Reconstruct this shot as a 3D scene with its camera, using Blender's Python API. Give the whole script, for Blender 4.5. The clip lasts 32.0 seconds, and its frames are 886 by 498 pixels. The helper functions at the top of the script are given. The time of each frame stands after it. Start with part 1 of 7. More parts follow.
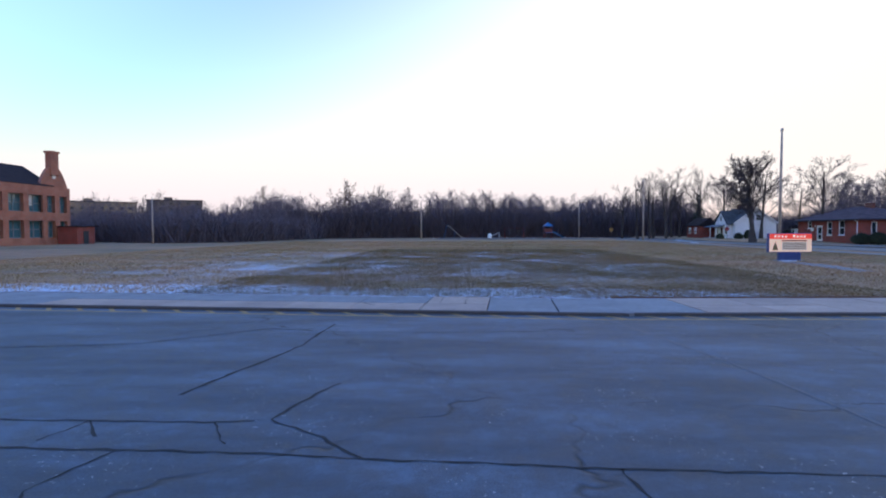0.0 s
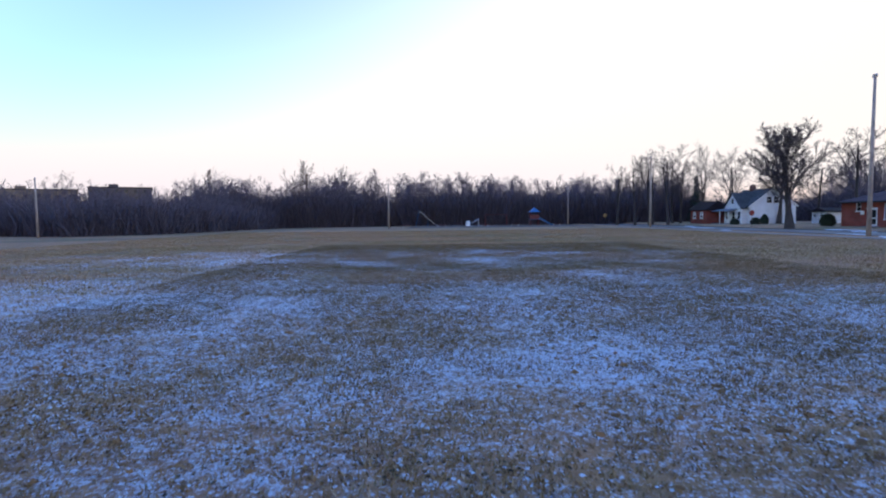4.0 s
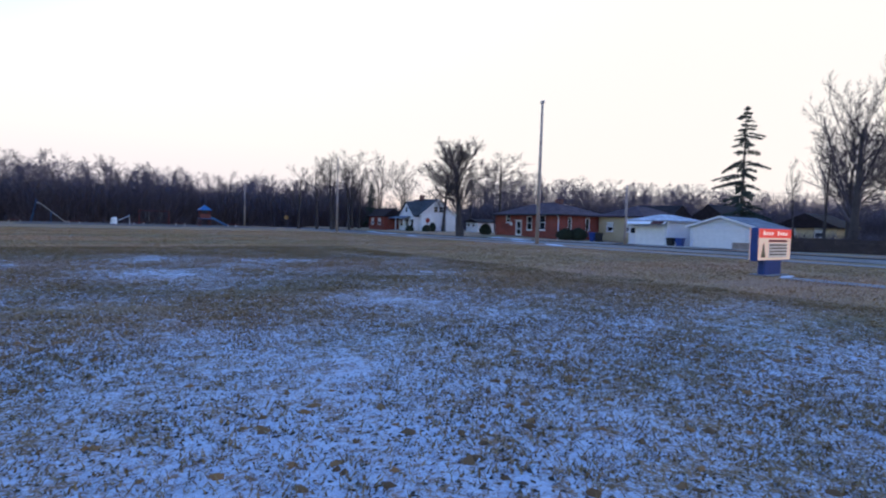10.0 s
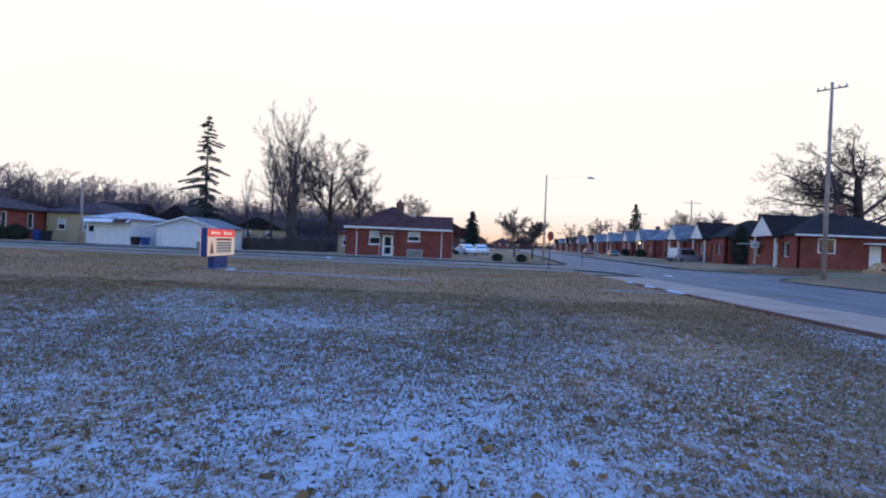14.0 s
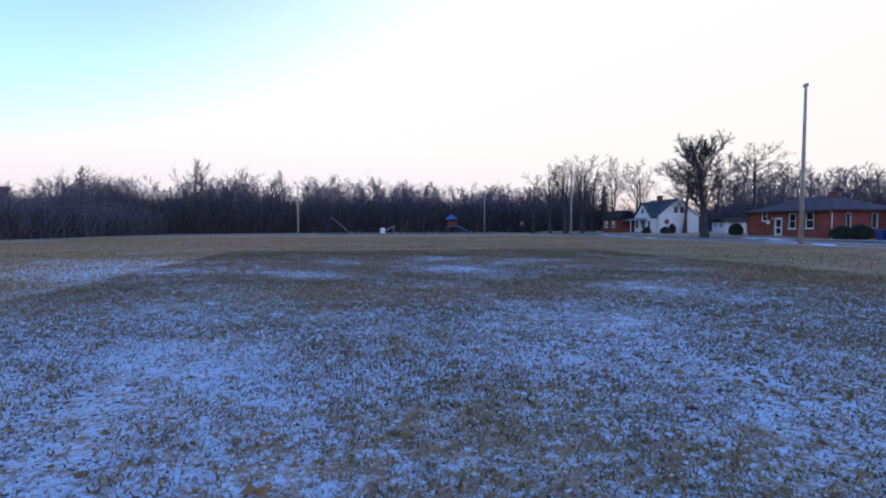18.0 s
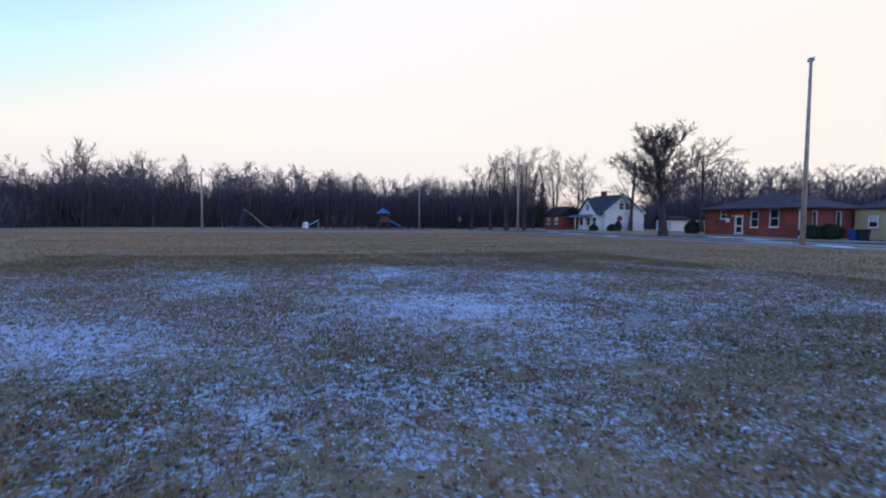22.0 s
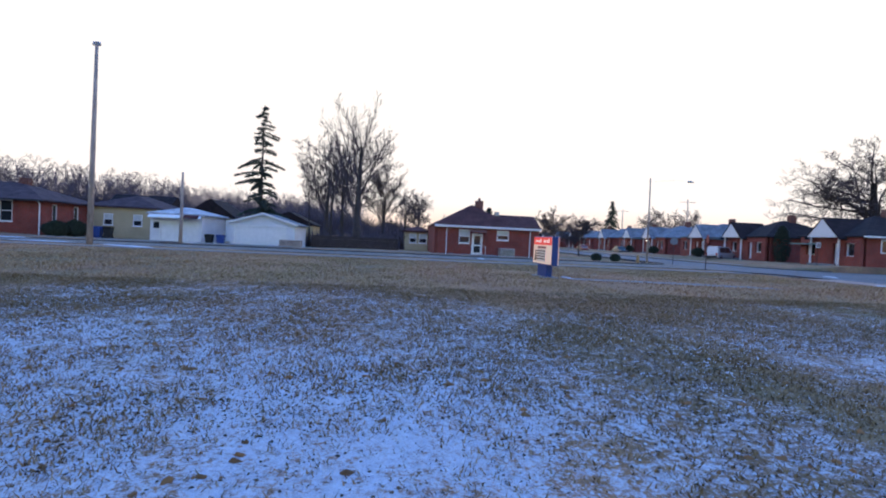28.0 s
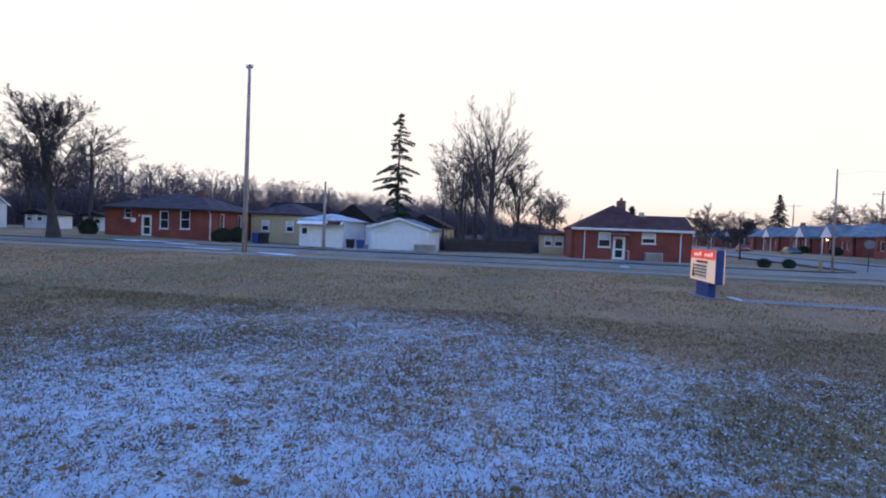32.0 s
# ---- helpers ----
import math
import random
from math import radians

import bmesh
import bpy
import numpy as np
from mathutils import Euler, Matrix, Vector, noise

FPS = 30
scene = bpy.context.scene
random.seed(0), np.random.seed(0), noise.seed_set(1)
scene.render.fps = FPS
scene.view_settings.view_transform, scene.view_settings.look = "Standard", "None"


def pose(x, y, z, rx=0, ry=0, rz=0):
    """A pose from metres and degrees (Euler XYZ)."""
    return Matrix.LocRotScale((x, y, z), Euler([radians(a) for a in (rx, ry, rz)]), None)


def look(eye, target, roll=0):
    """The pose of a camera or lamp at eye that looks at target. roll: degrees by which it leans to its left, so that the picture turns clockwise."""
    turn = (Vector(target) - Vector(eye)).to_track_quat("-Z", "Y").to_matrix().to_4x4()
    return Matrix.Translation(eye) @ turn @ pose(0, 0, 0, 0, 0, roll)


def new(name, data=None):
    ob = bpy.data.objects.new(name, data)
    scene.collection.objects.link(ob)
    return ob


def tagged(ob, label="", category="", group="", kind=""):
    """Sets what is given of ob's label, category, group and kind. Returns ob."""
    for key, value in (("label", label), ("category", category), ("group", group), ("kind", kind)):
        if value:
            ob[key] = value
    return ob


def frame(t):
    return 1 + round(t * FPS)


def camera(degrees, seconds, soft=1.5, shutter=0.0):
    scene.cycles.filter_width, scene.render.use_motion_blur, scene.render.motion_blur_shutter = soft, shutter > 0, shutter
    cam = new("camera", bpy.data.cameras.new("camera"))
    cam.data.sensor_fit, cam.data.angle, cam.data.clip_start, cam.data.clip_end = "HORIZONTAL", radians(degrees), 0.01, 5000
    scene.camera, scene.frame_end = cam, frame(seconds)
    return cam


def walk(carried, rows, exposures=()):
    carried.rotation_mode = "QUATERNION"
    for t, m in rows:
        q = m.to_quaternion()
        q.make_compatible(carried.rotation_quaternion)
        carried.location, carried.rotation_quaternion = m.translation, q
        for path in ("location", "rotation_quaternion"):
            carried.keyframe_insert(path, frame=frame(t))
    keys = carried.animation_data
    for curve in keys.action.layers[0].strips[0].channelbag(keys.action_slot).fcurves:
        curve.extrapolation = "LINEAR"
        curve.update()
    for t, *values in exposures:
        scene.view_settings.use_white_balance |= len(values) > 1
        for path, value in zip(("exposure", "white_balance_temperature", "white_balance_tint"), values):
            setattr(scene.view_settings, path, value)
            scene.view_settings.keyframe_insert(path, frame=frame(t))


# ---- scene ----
cam = camera(79.9, 32.0, soft=2.0, shutter=0.1)
PATH = [
    (0, (0.082, -1.904, 1.799), (-0.002, 0.094, 1.731), -0.2),
    (0.5, (-0.281, -0.716, 1.798), (-0.328, 1.283, 1.752), -0.2),
    (1, (-0.602, 0.032, 1.795), (-0.657, 2.03, 1.729), -0.4),
    (1.5, (-0.635, 1.051, 1.8), (-0.7, 3.048, 1.727), -0.4),
    (2, (-0.509, 2.769, 1.748), (-0.568, 4.767, 1.676), -0.4),
    (2.5, (-0.396, 5.026, 1.659), (-0.44, 7.024, 1.572), -0.6),
    (3, (-0.377, 7.682, 1.557), (-0.397, 9.679, 1.449), -0.8),
    (3.5, (-0.431, 11.127, 1.622), (-0.414, 13.124, 1.513), -0.6),
    (4, (-0.519, 13.926, 1.768), (-0.498, 15.922, 1.652), -0.7),
    (4.5, (-0.714, 16.387, 1.953), (-0.694, 18.383, 1.834), -0.5),
    (6.5, (-0.39, 20.456, 1.692), (-0.434, 22.452, 1.566), -0.5),
    (7, (-0.428, 20.71, 1.613), (-0.477, 22.705, 1.486), -0.5),
    (7.5, (-0.44, 20.946, 1.529), (-0.495, 22.941, 1.4), -0.6),
    (8, (-0.446, 21.144, 1.462), (-0.501, 23.139, 1.336), -0.6),
    (8.5, (-0.456, 21.347, 1.411), (-0.471, 23.343, 1.289), -0.5),
    (9, (-0.449, 21.504, 1.386), (-0.244, 23.49, 1.267), -0.0),
    (9.3, (-0.470, 21.568, 1.386), (-0.009, 23.511, 1.273), 0.4),
    (9.5, (-0.484, 21.61, 1.386), (0.167, 23.498, 1.277), 0.7),
    (9.7, (-0.515, 21.599, 1.391), (0.349, 23.400, 1.289), 1.1),
    (10, (-0.563, 21.582, 1.398), (0.598, 23.208, 1.307), 1.6),
    (10.2, (-0.614, 21.532, 1.400), (0.759, 22.984, 1.320), 1.9),
    (10.5, (-0.689, 21.457, 1.402), (0.965, 22.579, 1.34), 2.2),
    (10.7, (-0.749, 21.393, 1.403), (1.031, 22.304, 1.353), 2.4),
    (11, (-0.838, 21.297, 1.405), (1.101, 21.787, 1.372), 2.6),
    (11.5, (-1.079, 21.064, 1.408), (0.881, 21.464, 1.378), 2.5),
    (12, (-1.26, 20.887, 1.41), (0.678, 21.381, 1.373), 2.5),
    (12.5, (-1.419, 20.737, 1.417), (0.493, 21.324, 1.379), 2.4),
    (13, (-1.559, 20.608, 1.405), (0.332, 21.258, 1.361), 2.3),
    (13.5, (-1.721, 20.443, 1.383), (0.237, 20.85, 1.349), 2.4),
    (13.8, (-1.820, 20.347, 1.385), (0.170, 20.542, 1.359), 2.4),
    (14, (-1.887, 20.283, 1.387), (0.113, 20.332, 1.365), 2.4),
    (14.25, (-1.968, 20.204, 1.387), (0.031, 20.15, 1.362), 2.4),
    (14.5, (-2.048, 20.13, 1.387), (-0.052, 20.242, 1.357), 2.3),
    (14.7, (-2.117, 20.101, 1.370), (-0.146, 20.438, 1.327), 2.1),
    (14.9, (-2.187, 20.072, 1.353), (-0.327, 20.806, 1.297), 1.9),
    (15, (-2.221, 20.058, 1.345), (-0.474, 21.03, 1.281), 1.8),
    (15.1, (-2.274, 20.033, 1.329), (-0.669, 21.224, 1.258), 1.6),
    (15.2, (-2.327, 20.007, 1.313), (-0.888, 21.394, 1.234), 1.4),
    (15.3, (-2.379, 19.982, 1.297), (-1.129, 21.540, 1.210), 1.1),
    (15.4, (-2.432, 19.956, 1.281), (-1.396, 21.664, 1.187), 0.9),
    (15.5, (-2.485, 19.931, 1.265), (-1.747, 21.787, 1.163), 0.7),
    (15.9, (-2.476, 19.833, 1.266), (-2.119, 21.798, 1.170), 0.1),
    (17.5, (-2.44, 19.44, 1.269), (-2.114, 21.412, 1.183), -0.2),
    (18, (-2.39, 19.244, 1.379), (-2.008, 21.205, 1.294), -0.1),
    (18.5, (-2.331, 19.107, 1.681), (-1.905, 21.06, 1.6), -0.1),
    (19, (-2.265, 18.937, 1.778), (-1.802, 20.881, 1.697), -0.2),
    (19.5, (-2.246, 18.921, 1.746), (-1.756, 20.858, 1.658), -0.1),
    (20, (-2.157, 19.489, 1.667), (-1.635, 21.418, 1.577), 0.0),
    (20.5, (-1.988, 20.737, 1.603), (-1.436, 22.658, 1.513), 0.0),
    (21, (-1.779, 22.713, 1.529), (-1.202, 24.625, 1.434), 0.2),
    (21.5, (-1.556, 25.331, 1.355), (-0.949, 27.234, 1.247), 0.3),
    (22, (-1.36, 28.56, 1.277), (-0.712, 30.449, 1.177), 0.5),
    (22.5, (-1.221, 31.278, 1.369), (-0.555, 33.162, 1.289), 0.4),
    (23, (-1.188, 33.35, 1.487), (-0.514, 35.232, 1.404), 0.3),
    (23.5, (-1.193, 34.748, 1.568), (-0.516, 36.628, 1.478), 0.4),
    (24, (-1.232, 35.771, 1.579), (-0.554, 37.651, 1.484), 0.5),
    (24.3, (-1.246, 36.118, 1.559), (-0.462, 37.956, 1.463), 0.7),
    (24.5, (-1.256, 36.35, 1.545), (-0.36, 38.135, 1.448), 0.8),
    (24.7, (-1.255, 36.429, 1.531), (-0.229, 38.143, 1.436), 1.1),
    (25, (-1.253, 36.549, 1.51), (0.002, 38.103, 1.417), 1.4),
    (25.2, (-1.237, 36.555, 1.504), (0.169, 37.975, 1.416), 1.6),
    (25.5, (-1.212, 36.564, 1.494), (0.418, 37.72, 1.416), 1.9),
    (25.7, (-1.198, 36.542, 1.479), (0.577, 37.462, 1.413), 2.0),
    (26, (-1.176, 36.509, 1.458), (0.751, 37.042, 1.408), 2.3),
    (26.2, (-1.202, 36.470, 1.446), (0.781, 36.730, 1.407), 2.4),
    (26.5, (-1.239, 36.41, 1.429), (0.753, 36.241, 1.406), 2.6),
    (26.9, (-1.309, 36.320, 1.406), (0.640, 35.870, 1.392), 2.8),
    (28.5, (-1.586, 35.96, 1.313), (0.413, 35.916, 1.27), 2.6),
    (29, (-0.93, 35.946, 1.33), (1.068, 36.031, 1.294), 2.6),
    (29.5, (-0.293, 35.997, 1.36), (1.7, 36.154, 1.314), 2.5),
    (30, (-0.059, 36.029, 1.319), (1.932, 36.213, 1.263), 2.6),
    (30.5, (-0.094, 36.002, 1.309), (1.894, 36.212, 1.248), 2.4),
    (31, (-0.057, 35.962, 1.322), (1.927, 36.207, 1.26), 2.4),
    (31.5, (0.008, 35.926, 1.503), (1.988, 36.199, 1.439), 2.3),
    (32, (0.116, 35.899, 1.847), (2.093, 36.194, 1.781), 2.2),
]
EXPOSURES = [(0.0, 0.02, 6400, 11), (1.0, 0.12, 6400, 11), (2.0, 0.2, 6400, 11), (3.0, 0.06, 6380, 11), (4.0, 0.0, 6330, 11), (6.5, -0.12, 6120, 11), (9.0, -0.1, 6120, 11), (10.0, -0.03, 6300, 11), (11.0, 0.0, 6400, 11), (15.0, 0.0, 6400, 11),
             (17.5, -0.05, 6120, 11), (21.0, -0.08, 6160, 11), (22.0, -0.12, 6330, 11), (23.0, 0.1, 6330, 11), (26.5, 0.12, 6400, 11), (32.0, 0.03, 6400, 11)]
walk(cam, [(t, look(eye, target, roll)) for t, eye, target, roll in PATH], EXPOSURES)

# ---- world and light: just after sunset, glow low in the east of the plan, blue overhead ----
world = bpy.data.worlds.new("dusk_sky")
scene.world = world
world.use_nodes = True
wn, wl = world.node_tree.nodes, world.node_tree.links
sky = wn.new("ShaderNodeTexSky")
sky.sky_type = 'NISHITA'
sky.sun_disc = False
sky.sun_elevation = radians(1.5)
sky.sun_rotation = radians(95.0)
sky.altitude, sky.air_density, sky.dust_density, sky.ozone_density = 200.0, 1.0, 1.0, 3.0
wn["Background"].inputs["Strength"].default_value = 1.0


def world_vec(op, a, b):
    """A vector sum, product or minimum of two sockets or constants."""
    x = wn.new("ShaderNodeVectorMath")
    x.operation = op
    for k, v in enumerate((a, b)):
        if isinstance(v, tuple):
            x.inputs[k].default_value = v
        else:
            wl.new(v, x.inputs[k])
    return x.outputs[0]


def world_ramp(fac, stops):
    r = wn.new("ShaderNodeValToRGB")
    while len(r.color_ramp.elements) < len(stops):
        r.color_ramp.elements.new(0.5)
    for el, (p, c) in zip(r.color_ramp.elements, stops):
        el.position, el.color = p, (*c, 1)
    wl.new(fac, r.inputs[0])
    return r.outputs[0]


# haze: the glow is brightest high up and fades to peach towards the sunset's horizon, to pale rose opposite
way = wn.new("ShaderNodeSeparateXYZ")
wl.new(wn.new("ShaderNodeTexCoord").outputs["Generated"], way.inputs[0])
toward = world_ramp(way.outputs[2], [(0.0, (1.0, 0.64, 0.44)), (0.022, (1.06, 0.8, 0.64)), (0.065, (1.08, 0.99, 0.91)), (0.38, (1.08, 1.03, 0.96)), (0.5, (0.95, 1.35, 2.3)), (0.62, (0.34, 1.12, 3.3)), (1.0, (0.15, 0.92, 3.5))])
apart = world_ramp(way.outputs[2], [(0.0, (0.92, 0.76, 0.77)), (0.06, (1.02, 0.91, 0.91)), (0.14, (1.08, 1.03, 0.96)), (0.38, (1.08, 1.06, 1.1)), (0.5, (0.9, 1.3, 2.5)), (0.62, (0.32, 1.12, 3.3)), (1.0, (0.15, 0.9, 3.5))])
side_mix = wn.new("ShaderNodeMix")
side_mix.data_type = 'RGBA'
east_fac = wn.new("ShaderNodeMapRange")
east_fac.inputs["From Min"].default_value, east_fac.inputs["From Max"].default_value = 0.1, 0.8
wl.new(way.outputs[0], east_fac.inputs["Value"])
wl.new(east_fac.outputs[0], side_mix.inputs[0])
wl.new(apart, side_mix.inputs[6])
wl.new(toward, side_mix.inputs[7])
# thin high haze, whiter on the sunset's side
veil = wn.new("ShaderNodeMapRange")
veil.interpolation_type = 'SMOOTHSTEP'
for key, v in (("From Min", -0.6), ("From Max", 0.25), ("To Min", 0.18), ("To Max", 0.95)):
    veil.inputs[key].default_value = v
slant = wn.new("ShaderNodeMath")
slant.operation = 'MULTIPLY_ADD'
wl.new(way.outputs[2], slant.inputs[0])
slant.inputs[1].default_value = -1.3
slant_sum = wn.new("ShaderNodeMath")
slant_sum.operation = 'ADD'
slant.inputs[2].default_value = 0.33
wl.new(slant.outputs[0], slant_sum.inputs[0])
wl.new(way.outputs[0], slant_sum.inputs[1])
wl.new(slant_sum.outputs[0], veil.inputs["Value"])
lit = world_vec('ADD', world_vec('MULTIPLY', sky.outputs[0], (1.52, 1.38, 2.32)), world_vec('MULTIPLY', veil.outputs[0], (1.05, 0.95, 1.0)))
wl.new(world_vec('MINIMUM', lit, side_mix.outputs[2]), wn["Background"].inputs["Color"])
sun_data = bpy.data.lights.new("low_sun", 'SUN')
sun_data.energy, sun_data.angle, sun_data.color = 0.08, radians(12.0), (1.0, 0.72, 0.5)
sun = new("low_sun", sun_data)
sun.matrix_world = look((60, -5, 6), (0, 0, 0))

# ---- materials ----


class Mat:
    """A small builder of node materials."""

    def __init__(self, name, rough=0.8, metal=0.0):
        self.m = bpy.data.materials.new(name)
        self.m.use_nodes = True
        self.n, self.l = self.m.node_tree.nodes, self.m.node_tree.links
        self.b = self.n["Principled BSDF"]
        self.b.inputs["Roughness"].default_value = rough
        self.b.inputs["Metallic"].default_value = metal
        self.co = self.n.new("ShaderNodeTexCoord").outputs["Object"]
        self.geo = self.n.new("ShaderNodeNewGeometry")

    def pos(self, scale=(1, 1, 1)):
        mp = self.n.new("ShaderNodeMapping")
        mp.inputs["Scale"].default_value = scale
        self.l.new(self.geo.outputs["Position"], mp.inputs["Vector"])
        return mp.outputs[0]

    def noise(self, scale, detail=4.0, rough=0.55, vec=None):
        t = self.n.new("ShaderNodeTexNoise")
        t.inputs["Scale"].default_value, t.inputs["Detail"].default_value, t.inputs["Roughness"].default_value = scale, detail, rough
        self.l.new(vec or self.geo.outputs["Position"], t.inputs["Vector"])
        return t.outputs["Fac"]

    def voronoi(self, scale, feature='DISTANCE_TO_EDGE', vec=None):
        t = self.n.new("ShaderNodeTexVoronoi")
        t.feature = feature
        t.inputs["Scale"].default_value = scale
        self.l.new(vec or self.geo.outputs["Position"], t.inputs["Vector"])
        return t.outputs[0]

    def ramp(self, fac, stops):
        r = self.n.new("ShaderNodeValToRGB")
        e = r.color_ramp.elements
        while len(e) < len(stops):
            e.new(0.5)
        for el, (p, c) in zip(e, stops):
            el.position = p
            el.color = (*c, 1) if isinstance(c, tuple) else (c, c, c, 1)
        self.l.new(fac, r.inputs[0])
        return r.outputs[0]

    def mix(self, fac, a, b, mode='MIX'):
        x = self.n.new("ShaderNodeMix")
        x.data_type, x.blend_type = 'RGBA', mode
        for key, v in ((0, fac), (6, a), (7, b)):
            if isinstance(v, (int, float)):
                x.inputs[key].default_value = v if key == 0 else (v, v, v, 1)
            elif isinstance(v, tuple):
                x.inputs[key].default_value = (*v, 1)
            else:
                self.l.new(v, x.inputs[key])
        return x.outputs[2]

    def math(self, op, a, b=0.0, clamp=False):
        x = self.n.new("ShaderNodeMath")
        x.operation, x.use_clamp = op, clamp
        for k, v in enumerate((a, b)):
            if isinstance(v, (int, float)):
                x.inputs[k].default_value = v
            else:
                self.l.new(v, x.inputs[k])
        return x.outputs[0]

    def axis(self, k):
        s = self.n.new("ShaderNodeSeparateXYZ")
        self.l.new(self.geo.outputs["Position"], s.inputs[0])
        return s.outputs[k]

    def island(self):
        return self.geo.outputs["Random Per Island"]

    def color(self, c):
        if isinstance(c, tuple):
            self.b.inputs["Base Color"].default_value = (*c, 1)
        else:
            self.l.new(c, self.b.inputs["Base Color"])
        return self

    def rough(self, r):
        self.l.new(r, self.b.inputs["Roughness"])
        return self

    def bump(self, h, strength=0.4, dist=0.02):
        x = self.n.new("ShaderNodeBump")
        x.inputs["Strength"].default_value, x.inputs["Distance"].default_value = strength, dist
        self.l.new(h, x.inputs["Height"])
        self.l.new(x.outputs[0], self.b.inputs["Normal"])
        return self

    def done(self):
        return self.m


def plain(name, c, rough=0.6, metal=0.0, var=0.12, scale=3.0, bump=0.0):
    """Paint or metal with faint dirt at two scales."""
    k = Mat(name, rough, metal)
    n1, n2 = k.noise(scale), k.noise(scale * 14)
    f = k.math('ADD', k.math('MULTIPLY', n1, 0.7), k.math('MULTIPLY', n2, 0.3))
    lo = tuple(v * (1 - 2 * var) for v in c)
    hi = tuple(min(1, v * (1 + var)) for v in c)
    k.color(k.ramp(f, [(0.3, lo), (0.7, hi)]))
    if bump:
        k.bump(n2, bump, 0.01)
    return k.done()


def asphalt_material(name, base):
    k = Mat(name, 0.85)
    big = k.noise(0.5, 6, 0.62, vec=k.pos((0.5, 1.7, 1)))
    mid = k.noise(4.0, 6, 0.7)
    fine = k.noise(70.0, 3, 0.7)
    tone = k.math('ADD', k.math('MULTIPLY', big, 0.45), k.math('ADD', k.math('MULTIPLY', mid, 0.35), k.math('MULTIPLY', fine, 0.2)))
    col = k.ramp(tone, [(0.41, tuple(v * 0.4 for v in base)), (0.5, base), (0.59, tuple(v * 2.0 for v in base))])
    salt = k.ramp(k.noise(26.0, 2, 0.6), [(0.68, 0.0), (0.73, 0.8)])
    salt = k.math('MULTIPLY', salt, k.ramp(k.noise(0.8, 3), [(0.46, 0.0), (0.6, 1.0)]))
    col = k.mix(salt, col, (0.42, 0.43, 0.45))
    vec = k.n.new("ShaderNodeVectorMath")
    vec.operation = 'ADD'
    wob = k.n.new("ShaderNodeTexNoise")
    wob.inputs["Scale"].default_value = 1.7
    k.l.new(k.geo.outputs["Position"], wob.inputs["Vector"])
    k.l.new(k.geo.outputs["Position"], vec.inputs[0])
    k.l.new(wob.outputs["Color"], vec.inputs[1])
    crack = k.voronoi(0.16, vec=vec.outputs[0])
    mask = k.ramp(crack, [(0.0, 1.0), (0.0035, 0.7), (0.006, 0.0)])
    gap = k.ramp(k.noise(0.5, 2), [(0.42, 0.0), (0.55, 1.0)])
    mask = k.math('MULTIPLY', mask, gap)
    col = k.mix(mask, col, (0.012, 0.012, 0.013))
    k.color(col)
    k.rough(k.ramp(mid, [(0.3, 0.55), (0.7, 0.8)]))
    k.bump(k.math('SUBTRACT', fine, k.math('MULTIPLY', mask, 2.0)), 0.5, 0.01)
    return k.done()


def concrete_material(name, base):
    k = Mat(name, 0.9)
    info = k.n.new("ShaderNodeObjectInfo").outputs["Random"]
    tone = k.math('ADD', k.math('MULTIPLY', k.noise(0.9, 4), 0.5), k.math('ADD', k.math('MULTIPLY', k.noise(7, 5), 0.3), k.math('MULTIPLY', k.noise(60, 3), 0.2)))
    col = k.ramp(tone, [(0.34, tuple(v * 0.7 for v in base)), (0.66, tuple(v * 1.2 for v in base))])
    col = k.mix(k.math('MULTIPLY', info, 0.5), col, k.mix(1.0, col, (0.72, 0.72, 0.78), 'MULTIPLY'))
    k.color(col)
    k.bump(k.noise(60, 3), 0.3, 0.006)
    return k.done()


